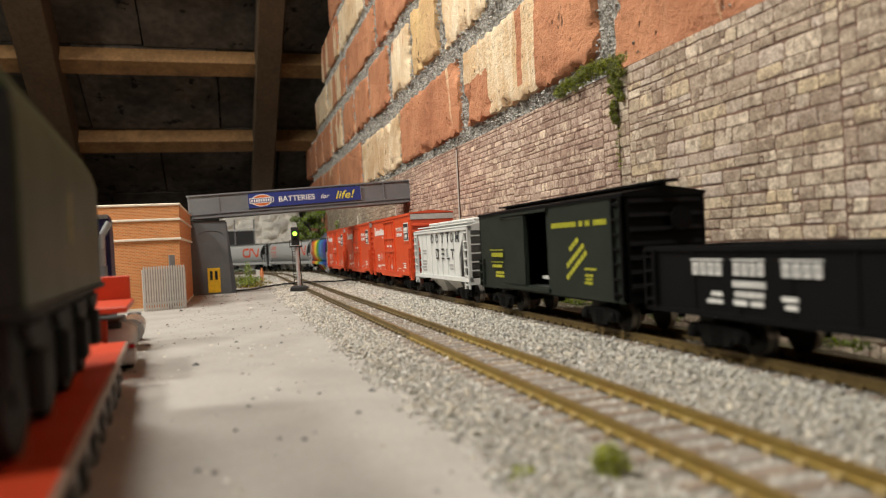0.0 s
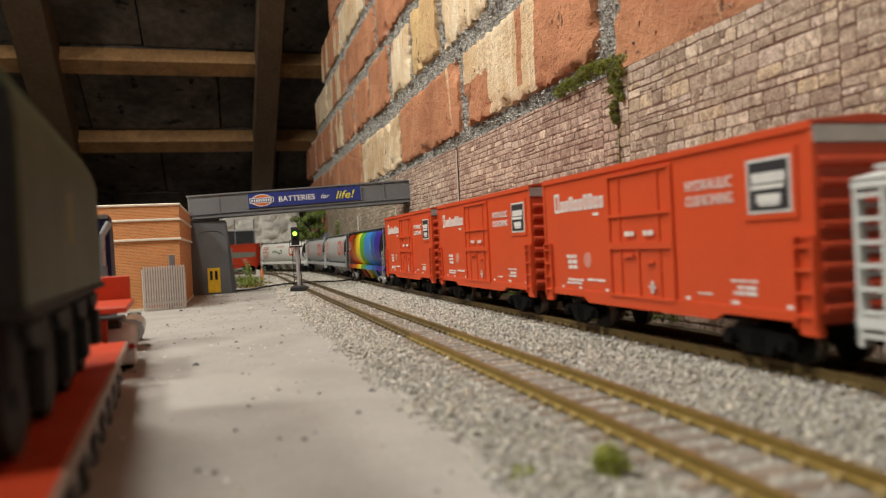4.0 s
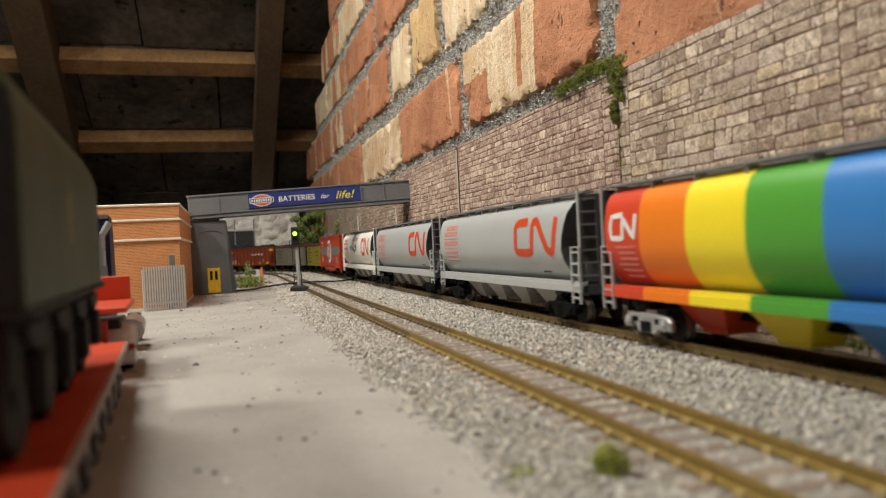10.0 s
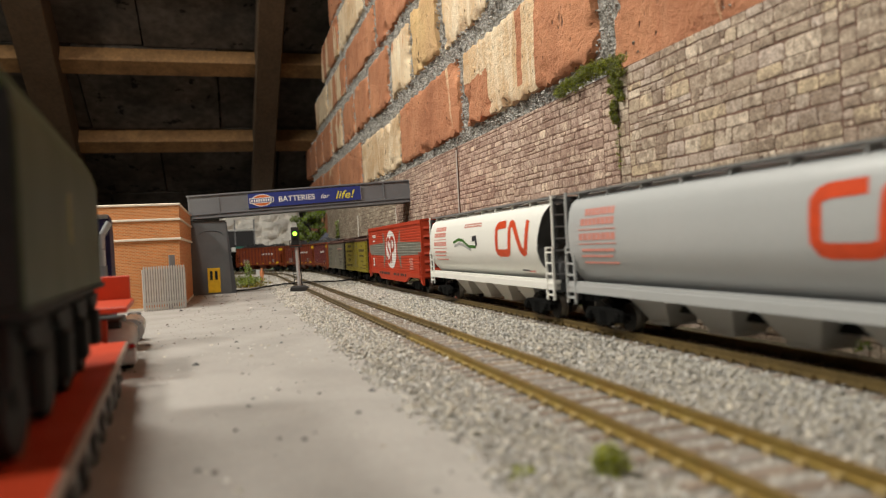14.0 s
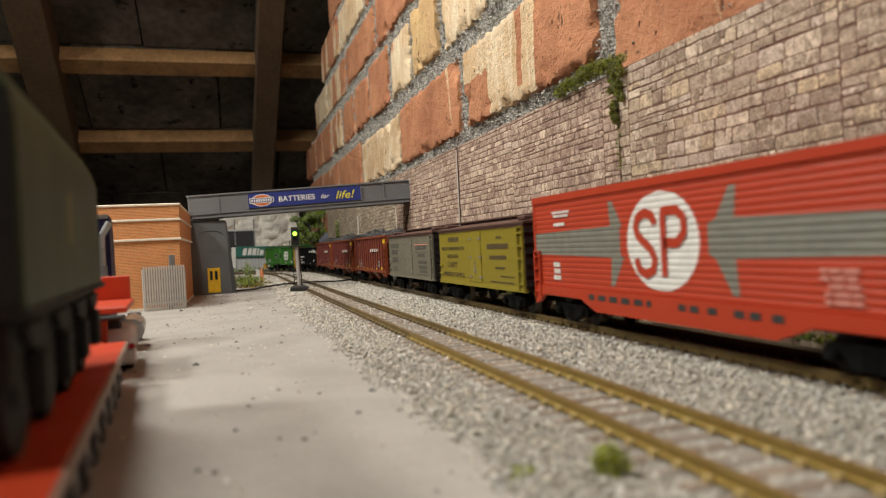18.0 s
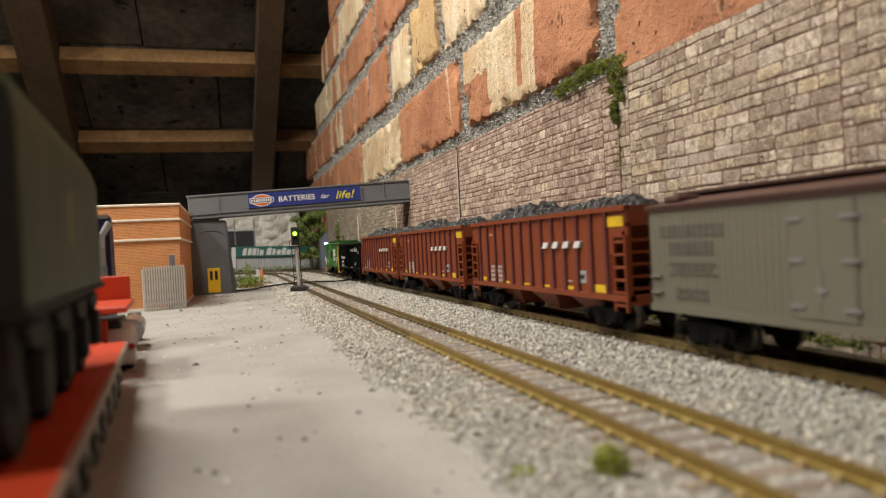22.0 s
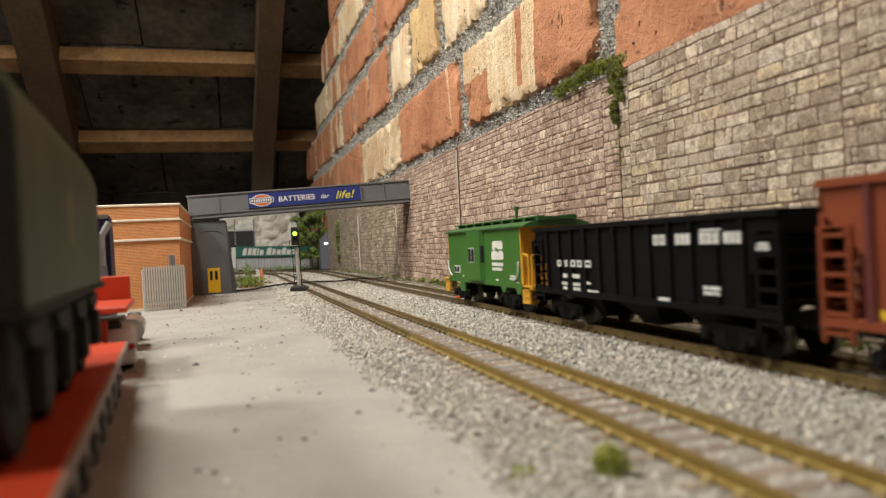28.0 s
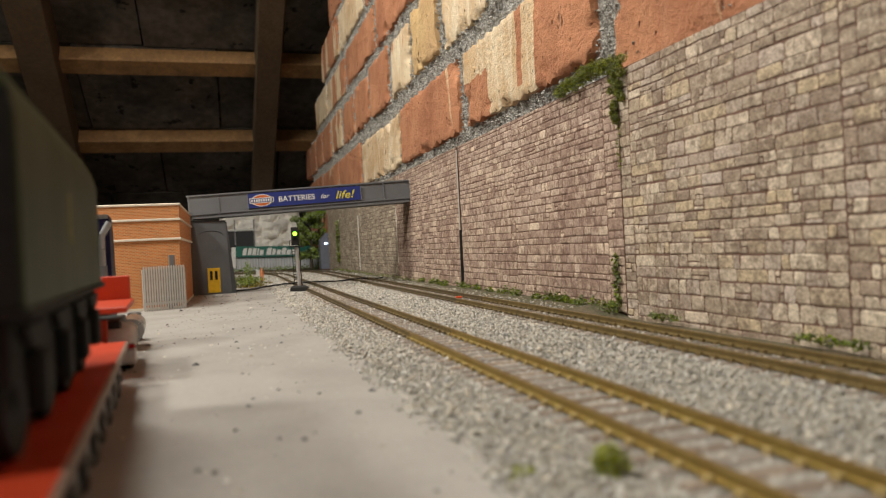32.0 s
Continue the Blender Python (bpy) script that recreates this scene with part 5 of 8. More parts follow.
def cylinder_hopper(label, body, sill, end, bands=None, logo=True, bogies=None, tag="k", logo_y=(-30.7, -76.2), wave=False):
    L, c = 190.3, car_thing("cylindrical_hopper", label)
    h = L / 2
    bands = bands or [(-99, 99, body)]
    for ya, yb, material in bands:
        for side in (-1, 1):
            part("colour_band" if len(bands) > 1 else "side_sheet", barrel_skin(ya, yb, side), material, c, smooth=True)
    for q in (-1, 1):
        m = Mesh()
        ends = [(z, x, q * ((e if q < 0 else far_end(e)) - 0.05)) for z, x, e in BARREL]
        ring = [(-x, e, z) for z, x, e in ends] + [(x, e, z) for z, x, e in ends[::-1]]
        hub = m.bm.verts.new((0, q * (78 if q < 0 else 86), 34))
        vs = [m.bm.verts.new(p) for p in ring]
        for k in range(len(vs)):
            m.bm.faces.new((vs[k], vs[(k + 1) % len(vs)], hub))
        part("end_sheet", m, end, c, "dark slanted end sheet")
        m = Mesh().box(-15.5, 15.5, q * h, q * (h - 2), 12.4, 16.2)
        m.box(-15.5, 15.5, q * (h - 0.2), q * (h - 1.4), 50.4, 51.8)
        for k in (-1, 1):
            m.box(k * 15.4, k * 14.0, q * (h - 0.2), q * (h - 1.6), 16, 51.6)
            m.box(k * 8, k * 6.8, q * (h - 0.2), q * (h - 1.4), 16, 50.5)
        part("end_frame", m, M_HOPDARK, c)
        for k in (-1, 1):
            ladder(c, k * 16.2, q * (h - 0.7), q * (h - 7.2), 9.0, 31.5, 5, sill if tag != "silver" else M_SILVER, 0.45)
            part("corner_post", Mesh().box(k * 16.0, k * 15.0, q * (h - 0.3), q * (h - 1.5), 31.0, 53.2), sill if tag != "silver" else M_SILVER, c)
            for z in (20, 25, 30, 35, 40, 45, 50):
                part("ladder_rung", shared(("rung", k, q), lambda: Mesh().box(k * 15.2, k * 8.4, q * (h + 0.2), q * (h - 0.6), -0.4, 0.4).data("ladder_rung", M_STEELGREY)), M_STEELGREY, c, at=pose(0, 0, z * MM))
    for ya, yb, material in (bands if len(bands) > 1 else [(-h, h, sill)]):
        a, b = max(ya, -h), min(yb, h)
        for side in (-1, 1):
            part("side_sill", Mesh().box(side * 16.4, side * 13.6, a, b, 13.4, 16.4).box(side * 16.0, side * 13.4, a, b, 16.4, 17.6), material, c)
    # floor sheet coloured dark so the gaps between the bays look shaded
    part("floor_sheet", Mesh().box(-14, 14, -86, 86, 14.5, 17.2), end, c)
    part("roof", Mesh().prism([(-9.2, 51.2), (-8, 52.4), (8, 52.4), (9.2, 51.2)], -89, 89), body, c)
    for q in (-1, 1):
        part("roof_walk", Mesh().box(q * 8.6, q * 13.8, -h, h, 52.3, 53.1), M_WALK, c, "grey roof walkway grating")
    for k in range(9):
        for q in (-1, 1):
            part("walk_bracket", Mesh().box(q * 9, q * 13.0, k * 22 - 88.4, k * 22 - 87.6, 49.6, 52.3), sill if tag != "silver" else M_SILVER, c)
    for k, y in enumerate((-48, -16, 16, 48)):
        mm = bands[int((48 - y) / 96 * (len(bands) - 1))][2] if len(bands) > 1 else sill
        hopper_bays(c, (y,), 24, mm if len(bands) > 1 else sill, 14, x=11.2, outlet=0.24, low=0.5)
    rng = random.Random(5)
    if logo:
        y0, y1 = logo_y
        z0, z1 = 28.0, 44.0

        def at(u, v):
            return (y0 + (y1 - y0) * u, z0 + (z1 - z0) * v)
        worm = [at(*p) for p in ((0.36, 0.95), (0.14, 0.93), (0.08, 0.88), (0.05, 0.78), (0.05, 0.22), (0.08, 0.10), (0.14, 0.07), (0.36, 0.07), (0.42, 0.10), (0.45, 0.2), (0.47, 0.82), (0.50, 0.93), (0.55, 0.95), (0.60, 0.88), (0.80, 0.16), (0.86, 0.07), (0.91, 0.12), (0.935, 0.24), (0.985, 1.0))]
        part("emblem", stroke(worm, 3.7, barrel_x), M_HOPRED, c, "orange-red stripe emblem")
        m = Mesh()
        for row, (za, zb, ya, yb) in enumerate(((43, 45.6, 56, 78), (39.4, 42, 56, 81), (37.6, 38.0, 55, 82), (33.8, 36.4, 55, 82), (32.2, 32.6, 55, 82), (29.6, 30.6, 56, 80), (27.4, 28.2, 58, 81), (25, 25.8, 55, 80))):
            if zb - za > 1.5:
                for ya2, yb2, _, _ in word(ya, yb, za, zb, 8, 0.22):
                    lo, hi = barrel_x(za) - 0.14, barrel_x(zb) - 0.14
                    m.loft([[(lo, ya2, za), (lo, yb2, za), (lo + 0.3, yb2, za), (lo + 0.3, ya2, za)], [(hi, ya2, zb), (hi, yb2, zb), (hi + 0.3, yb2, zb), (hi + 0.3, ya2, zb)]])
            else:
                x = barrel_x((za + zb) / 2) - 0.14
                m.box(x, x + 0.2, ya, yb, za, zb)
        part("lettering", m, M_PALERED, c, "faded red letter marks")
        m = Mesh()
        x = barrel_x(21) - 0.1
        m.box(x, x + 0.2, -63, -55, 20.4, 21.3)
        part("stencil", m, M_DARKPRINT, c)
    if wave:
        for pts, mm in (([(40, 35.5), (30, 37.2), (22, 36.5), (12, 33), (0, 32.5)], M_VANGREEN), ([(38, 33.4), (28, 34.8), (20, 33.8), (8, 31.0)], M_GREYPRINT)):
            part("wave_emblem", stroke(pts, 1.6, barrel_x), mm, c)
        part("wave_emblem", stroke([(6, 37), (0, 37.5), (-1, 33)], 3.0, barrel_x), M_DARKPRINT, c)
        m = Mesh()
        for ya, yb, za, zb in lines_of(-12, 26, 43.5, 46, 2, rng) + lines_of(-70, -62, 20, 22, 1, rng):
            x = barrel_x((za + zb) / 2) - 0.14
            m.box(x, x + 0.2, ya, yb, za, zb)
        part("lettering", m, M_PALERED, c)
    running_gear(c, L, bogies, tag, inset=24)
    return c, L


def red_boxcar():
    L, c = 194.5, car_thing("long_boxcar", "long red boxcar with a grey band and white disc")
    h, x = L / 2, 16.5
    m = Mesh()
    prof = []
    z = 11.0
    while z < 50.6:
        prof += [(-x, z), (-x - 0.2, z + 0.35), (-x - 0.2, z + 1.5), (-x, z + 1.85)]
        z += 2.0
    right = [(-px, pz) for px, pz in prof[::-1]]
    part("body", Mesh().prism(prof + right, -h + 1, h - 1), M_LONGRED, c)
    for q in (-1, 1):
        m = Mesh()
        m.prism([(-h, 6.4), (-h + 4, 8.2), (-h + 9, 11.5), (-58, 11.2), (-46, 7.0), (44, 7.0), (56, 11.2), (h - 9, 11.5), (h - 4, 8.2), (h, 7.0), (h, 15.0), (-h, 15.0)], q * (x + 0.7), q * (x - 1), "x")
        part("side_sill", m, M_LONGRED, c)
        for y0, y1 in ((45, 49), (37, 42), (29, 34), (21, 26), (13, 18), (8, 10.5), (-10, -6.5), (-16, -12), (-24, -20), (-35, -31), (-41, -37), (-49, -45)):
            # solid dark blocks stand for the shaded slots in the sill
            part("sill_slot", Mesh().box(q * (x + 0.85), q * (x + 0.4), y0, y1, 11.4, 13.4), M_HOLE, c)
        part("eave", Mesh().box(q * (x + 0.7), q * (x - 1), -h, h, 50.4, 52.9), M_LONGRED, c)
        for y in (-h, h - 1.6):
            part("corner_post", Mesh().box(q * (x + 0.5), q * (x - 1), y, y + 1.6, 12, 52), M_LONGRED, c)
    for q in (-1, 1):
        end = part("end", Mesh().box(-x, x, q * h, q * (h - 1.4), 12, 52), M_LONGRED, c)
        for k in range(6):
            part("end_rib", Mesh().prism([(q * (h - 0.2), 15 + k * 6), (q * (h + 0.8), 16.5 + k * 6), (q * (h - 0.2), 18.5 + k * 6)], -x + 1.5, x - 1.5, "x"), M_LONGRED, end)
        ladder(c, -x - 0.9, q * (h - 0.8), q * (h - 6), 10, 30, 4, M_LONGRED, 0.4)
    part("roof", Mesh().prism([(-x - 0.7, 52.2), (-x - 0.7, 53.1), (0, 54.8), (x + 0.7, 53.1), (x + 0.7, 52.2)], -h - 0.4, h + 0.4), M_LONGRED, c)
    # printing follows the horizontal ribs
    def ribbed(shape, material, name, label="", lift=0.0):
        m = Mesh()
        z = 11.0
        while z < 50.6:
            for za, zb, xx in ((z, z + 0.35, None), (z + 0.35, z + 1.5, -x - 0.2), (z + 1.5, z + 1.85, None), (z + 1.85, z + 2.0, -x)):
                mid = shape((za + zb) / 2)
                lo, hi = shape(za + 0.001), shape(zb - 0.001)
                for n, (y0, y1) in enumerate(mid):
                    ya0, ya1 = lo[n] if len(lo) == len(mid) else (y0, y1)
                    yb0, yb1 = hi[n] if len(hi) == len(mid) else (y0, y1)
                    if xx is None:
                        xa, xb = (-x, -x - 0.2) if za == z else (-x - 0.2, -x)
                    else:
                        xa = xb = xx
                    d = 0.06 + lift
                    m.bm.faces.new([m.bm.verts.new(p) for p in ((xa - d, ya0, za), (xb - d, yb0, zb), (xb - d, yb1, zb), (xa - d, ya1, za))])
            z += 2.0
        bmesh.ops.remove_doubles(m.bm, verts=m.bm.verts, dist=0.03)
        part(name, m, material, c, label)

    def band(z):
        out = []
        if 28.1 < z < 37.8:
            out = [(26, h - 1.6), (-h + 1.6, -21)]
        if 17 < z < 47.5:
            t = abs(z - 32.4) / 15.1
            w = 8.5 * (1 - t) + 0.6
            d = 20.5 + 10 * t
            out += [(d, d + w + 2)] if not out else []
            out += [(-d - w - 2, -d)] if len(out) == 1 and not 28.1 < z < 37.8 else []
        return out
    ribbed(lambda z: [s for s in band(z) if s[0] > 0], M_LONGGREY, "grey_band", "grey painted band with an arrow head")
    ribbed(lambda z: [s for s in band(z) if s[0] < 0], M_LONGGREY, "grey_band", "grey painted band with an arrow head")

    def disc(z):
        t = 1 - ((z - 32.6) / 15.9) ** 2
        return [(2 - 19.2 * math.sqrt(t), 2 + 19.2 * math.sqrt(t))] if t > 0 else []
    ribbed(disc, M_WHITEPRINT, "white_disc", "white painted disc")
    gx = lambda z: -x - 0.42
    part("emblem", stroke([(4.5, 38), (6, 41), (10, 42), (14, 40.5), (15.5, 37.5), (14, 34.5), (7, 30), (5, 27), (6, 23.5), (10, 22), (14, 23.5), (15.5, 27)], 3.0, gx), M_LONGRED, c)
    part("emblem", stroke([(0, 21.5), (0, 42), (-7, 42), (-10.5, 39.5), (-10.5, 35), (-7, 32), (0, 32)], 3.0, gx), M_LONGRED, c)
    rng = random.Random(6)
    print_on(c, -x - 0.4, lines_of(62, 81, 43.6, 46.6, 2, rng) + lines_of(66, 78, 40, 42, 1, rng) + lines_of(72, 80, 18, 26, 3, rng), M_WHITEPRINT)
    print_on(c, -x - 0.4, lines_of(-72, -60, 17, 26, 5, rng), M_PALERED)
    running_gear(c, L, inset=27)
    return c, L


def reefer(label, body, lettering, text):
    L, c = 137.8, car_thing("refrigerator_car", label)
    h, x = L / 2, 16.2
    part("body", Mesh().box(-x, x, -h + 0.8, h - 0.8, 12.5, 42.2), body, c)
    n = 54
    wide = (L - 1.2) / n
    for q in (-1, 1):
        for k in range(n):
            board = shared(("board", body.name), lambda: Mesh().box(-0.14, 0.14, 0, wide * 0.9, 12.6, 42.0).data("side_board", body))
            part("side_board", board, body, c, at=pose(q * x * MM, (-h + 0.6 + (k + 0.06) * wide) * MM, 0))
    for q in (-1, 1):
        part("side_sill", Mesh().box(q * (x + 0.6), q * (x - 1), -h, h, 10.6, 12.8), body, c)
        part("fascia", Mesh().box(q * (x + 0.6), q * (x - 1), -h, h, 41.8, 43.2), M_BROWN, c)
        m = Mesh().box(q * (x + 0.5), q * x, -9.6, 0.3, 13.2, 40.6).box(q * (x + 0.5), q * x, 0.5, 8.2, 13.2, 40.6)
        part("door", m, body, c)
        for z in (16, 27, 37):
            part("hinge", Mesh().box(q * (x + 0.8), q * x, -10.6, -6.2, z - 0.5, z + 0.5), M_HINGE, c)
            part("hinge", Mesh().box(q * (x + 0.8), q * x, 5.0, 9.4, z - 0.5, z + 0.5), M_HINGE, c)
        part("latch", Mesh().box(q * (x + 0.8), q * x, -1.4, 1.4, 19.4, 20.6).box(q * (x + 0.8), q * x, -0.3, 0.3, 17.5, 25), M_HINGE, c)
        ladder(c, q * (x + 0.9), -h + 0.8, -h + 6.8, 11.5, 41.5, 5, body, 0.42)
        m = Mesh()
        for z in (16.5, 21.5):
            m.box(q * (x + 1.0), q * x, h - 6.4, h - 1, z - 0.4, z + 0.4)
        part("grab_iron", m, body, c)
    for q in (-1, 1):
        m = Mesh().box(-x, x, q * h, q * (h - 1), 11, 42.8)
        for k in range(6):
            m.box(-x - 0.3, -x + 6, q * h, q * (h + 0.8), 13.5 + k * 5, 14.4 + k * 5)
        part("end", m, M_DARKBROWN, c)
    part("roof", Mesh().prism([(-x - 1.0, 42.9), (-x - 1.0, 43.7), (0, 46.6), (x + 1.0, 43.7), (x + 1.0, 42.9)], -h - 0.6, h + 0.6), M_BROWN, c)
    part("running_board", Mesh().box(-3.4, 3.4, -h - 4, h + 4, 47.4, 48.2).box(-1, 1, -h, h, 46, 47.4), M_BROWN, c)
    for q in (-1, 1):
        for k in (-1, 1):
            part("ice_hatch", shared("icehatch", lambda: Mesh().box(-4, 4, -4, 4, 0, 2.2).bevel(0.5).data("ice_hatch", M_BROWN)), M_BROWN, c, at=pose(k * 10 * MM, q * (h - 9) * MM, 44.4 * MM))
    X = -x - 0.2
    rng = random.Random(31)
    if text:
        print_on(c, X, word(28.4, 49.3, 36, 38.8, 6, 0.25), lettering)
        for words, y, z, w, tall in (("FREIGHT FORWARDING CO", 63.3, 31.0, 44, 2.2), ("CHICAGO ILL", 52, 26.4, 22, 2.2), ("DAIRY", 51.3, 20.6, 19.5, 3.6), ("FREIGHT SERVICE", 60, 15.2, 40, 2.6)):
            part("lettering", text_mesh(words, tall, lettering, width=w, bold=0.01), lettering, c, at=pose((X - 0.1) * MM, y * MM, z * MM, 0, 0, -90))
        print_on(c, X, lines_of(-40, -32, 36.4, 38, 1, rng) + word(-49, -19, 31.2, 33.8, 12, 0.2) + word(-46, -22, 26, 27.8, 10, 0.2) + lines_of(-44, -30, 21, 22.6, 1, rng) + lines_of(-58, -20, 14, 15, 1, rng) + lines_of(-56, -36, 17, 18, 1, rng), lettering)
    else:
        print_on(c, X, word(33, 63, 33.6, 37.2, 10, 0.25) + word(37, 59, 28.4, 32.2, 8, 0.25) + lines_of(36, 60, 22, 26.5, 3, rng) + lines_of(40, 56, 15, 19, 2, rng), lettering)
        print_on(c, X, [(-54, -17, 35.0, 35.7)], M_PALERED, "red_rule")
        print_on(c, X, word(-50, -20, 32.2, 34.8, 9, 0.2) + [(-50, -21, 29.6, 30.0)] + word(-45, -25, 26.6, 28.6, 8, 0.2) + word(-50, -26, 21.8, 24, 10, 0.2) + word(-49, -27, 18.2, 20.4, 9, 0.2) + word(-48, -30, 15.4, 17.2, 8, 0.2) + [(-50, -21, 13.8, 14.2)], lettering)
    running_gear(c, L, inset=22)
    return c, L


def coal_mesh(L, z, seed):
    """A heap of coal: a long uneven ridge broken into small lumps."""
    m = Mesh()
    nx, ny = 22, 190
    rows = []
    for a in range(ny + 1):
        row = []
        y = (a / ny - 0.5) * L
        for b in range(nx + 1):
            x = (b / nx - 0.5) * 30.6
            side = max(0.0, 1 - (abs(x) / 15.3) ** 2.2)
            ends = max(0.0, min(1.0, (L / 2 - abs(y)) / 16.0))
            heap = 2.4 + 1.7 * noise.noise((y * 0.045 + seed, 0.4, x * 0.02)) + 1.1 * noise.noise((y * 0.2, x * 0.25, seed))
            lump = noise.cell((y * 0.75, x * 0.75, seed)) * 0.9 + 0.7 * noise.noise((y * 1.1, x * 1.1, seed * 2))
            row.append(m.bm.verts.new((x, y, z + 2.45 * side * ends * max(0.2, heap) + lump * min(1.0, 3 * side) * min(1.0, 4 * ends))))
        rows.append(row)
    for a, b in zip(rows, rows[1:]):
        for k in range(nx):
            m.bm.faces.new((a[k], a[k + 1], b[k + 1], b[k]))
    return m


def open_hopper(label, L, body, rib, top, load, marks, ribs):
    c = car_thing("open_hopper", label)
    h, x = L / 2, 16.3
    e = 11.5
    for q in (-1, 1):
        m = Mesh()
        m.prism([(-h + 0.6, top), (h - 0.6, top), (h - 0.6, top - 7), (h - e, top - 17), (h - e, 13.8), (-h + e, 13.8), (-h + e, top - 17), (-h + 0.6, top - 7)], q * x, q * (x - 0.9), "x")
        part("side", m, body, c)
        for k in range(ribs):
            y = -h + e + 2 + k * (L - 2 * e - 4) / (ribs - 1)
            m = Mesh().prism([(y - 1.0, 13.8), (y + 1.0, 13.8), (y + 0.8, top - 1.4), (y - 0.8, top - 1.4)], q * (x + 0.95), q * x, "x")
            part("rib", m, rib, c)
        part("top_chord", Mesh().box(q * (x + 1.1), q * (x - 1.0), -h, h, top - 1.6, top + 0.2), body, c)
        part("side_sill", Mesh().box(q * (x + 0.9), q * (x - 2.4), -h, h, 12.0, 14.2), body, c)
    for q in (-1, 1):
        part("slope_sheet", Mesh().loft([[(-x + 1, q * (h - 1.2), top - 3), (x - 1, q * (h - 1.2), top - 3), (x - 1, q * (h - 2.2), top - 3), (-x + 1, q * (h - 2.2), top - 3)], [(-x + 1, q * (h - 36), 14), (x - 1, q * (h - 36), 14), (x - 1, q * (h - 37), 14), (-x + 1, q * (h - 37), 14)]]), body, c)
        m = Mesh().box(-x, x, q * h, q * (h - 1.2), top - 7, top).box(-x, x, q * h, q * (h - 2), 10.6, 14.2)
        for k in (-x, x - 1.4, -6, 4.8):
            m.box(k, k + 1.4, q * h, q * (h - 1.4), 14, top - 6)
        for k in range(5):
            m.box(-x + 1, -6, q * h, q * (h - 0.8), 16 + k * 4.2, 16.9 + k * 4.2)
        part("end_frame", m, body, c)
        for k in (-1, 1):
            ladder(c, k * (x + 0.3), q * (h - 0.7), q * (h - 8.4), 8.4, 35, 6, body, 0.55)
    hopper_bays(c, (-L * 0.25, 0, L * 0.25), L * 0.19, body, 13, x=13.4, outlet=0.2, low=0.5)
    part("floor", Mesh().box(-x + 1, x - 1, -h + 30, h - 30, 13, 15), body, c)
    if load:
        part("coal_load", coal_mesh(L - 5, top - 2.2, load), M_COAL, c, "heaped black coal")
    marks(c, x, h)
    running_gear(c, L, inset=23)
    return c, L


def rust_marks(c, x, h):
    X = -x - 0.08
    # four slanted emblem blocks on a line
    for k in range(4):
        y = -13.0 - k * 9.6
        m = Mesh()
        m.prism([(y, 31.0), (y - 4.6, 31.0), (y - 6.2, 33.6), (y - 2.0, 33.6)], X - 1.1, X + 0.1, "x")
        part("emblem", m, M_WHITEPRINT, c)
    print_on(c, X, [(-h + 2.2, -h + 14.5, 38.2, 41.8)], M_YELPRINT, "yellow_panel")
    for box in ((60, 64.6, 14.6, 16.6), (28, 34, 14.4, 15.4), (4, 10.5, 14.4, 15.4), (-17, -10.6, 14.4, 15.5), (-39, -32.4, 14.4, 15.8), (-65, -56, 14.4, 17.2)):
        print_on(c, X, [box], M_YELPRINT, "yellow_stripe")
    rng = random.Random(77)
    print_on(c, X, lines_of(46, 53, 14.8, 23.6, 4, rng) + lines_of(37, 43, 14.8, 23.6, 4, rng) + lines_of(48, 53, 38, 39.4, 1, rng) + lines_of(-39, -33, 17.5, 18.4, 1, rng), mat("worn_white_print", (0.46, 0.38, 0.35), 0.6, vary=0.25, fine=900))
    print_on(c, X, [(-49.8, -42.4, 17.4, 22.2)], M_GREYPRINT, "stencil_panel")
    print_on(c, X - 0.12, [(-48.8, -43.4, 19, 20.6)], M_DARKPRINT, "stencil")


def black_marks(c, x, h):
    X = -x - 1.0
    rng = random.Random(12)
    big = []
    for a, b, n in ((-26.4, -19.4, 2), (-38.6, -31.0, 3), (-51.4, -42.4, 3), (-60.2, -52.8, 3)):
        big += letter_frames(a, b, 31.4, 34.6, n, 0.28, 0.25)
    print_on(c, X, big + [(-52, -43, 35.0, 35.6)], M_WHITEPRINT)
    small = []
    for a, b in ((46.2, 49.4), (40.8, 43.0), (34.1, 37.8), (28.9, 32.4), (21.7, 25.9)):
        small += letter_frames(a, b, 23.6, 26.2, 1, 0.0, 0.28)
    print_on(c, X, small + lines_of(41, 45.2, 19.2, 21.4, 1, rng) + lines_of(30.7, 37.6, 19.2, 21.4, 1, rng) + lines_of(41, 46.6, 14.4, 17.9, 2, rng) + lines_of(30.6, 37.3, 14.4, 17.9, 2, rng)
             + [(22.4, 25.1, 17.2, 18.0), (16.8, 25.2, 14.4, 15.0), (-27, -21.4, 14.0, 15.0)] + lines_of(-51.4, -43.6, 17, 19.9, 2, rng) + lines_of(-70, -65, 29.5, 31.8, 2, rng), M_WHITEPRINT)


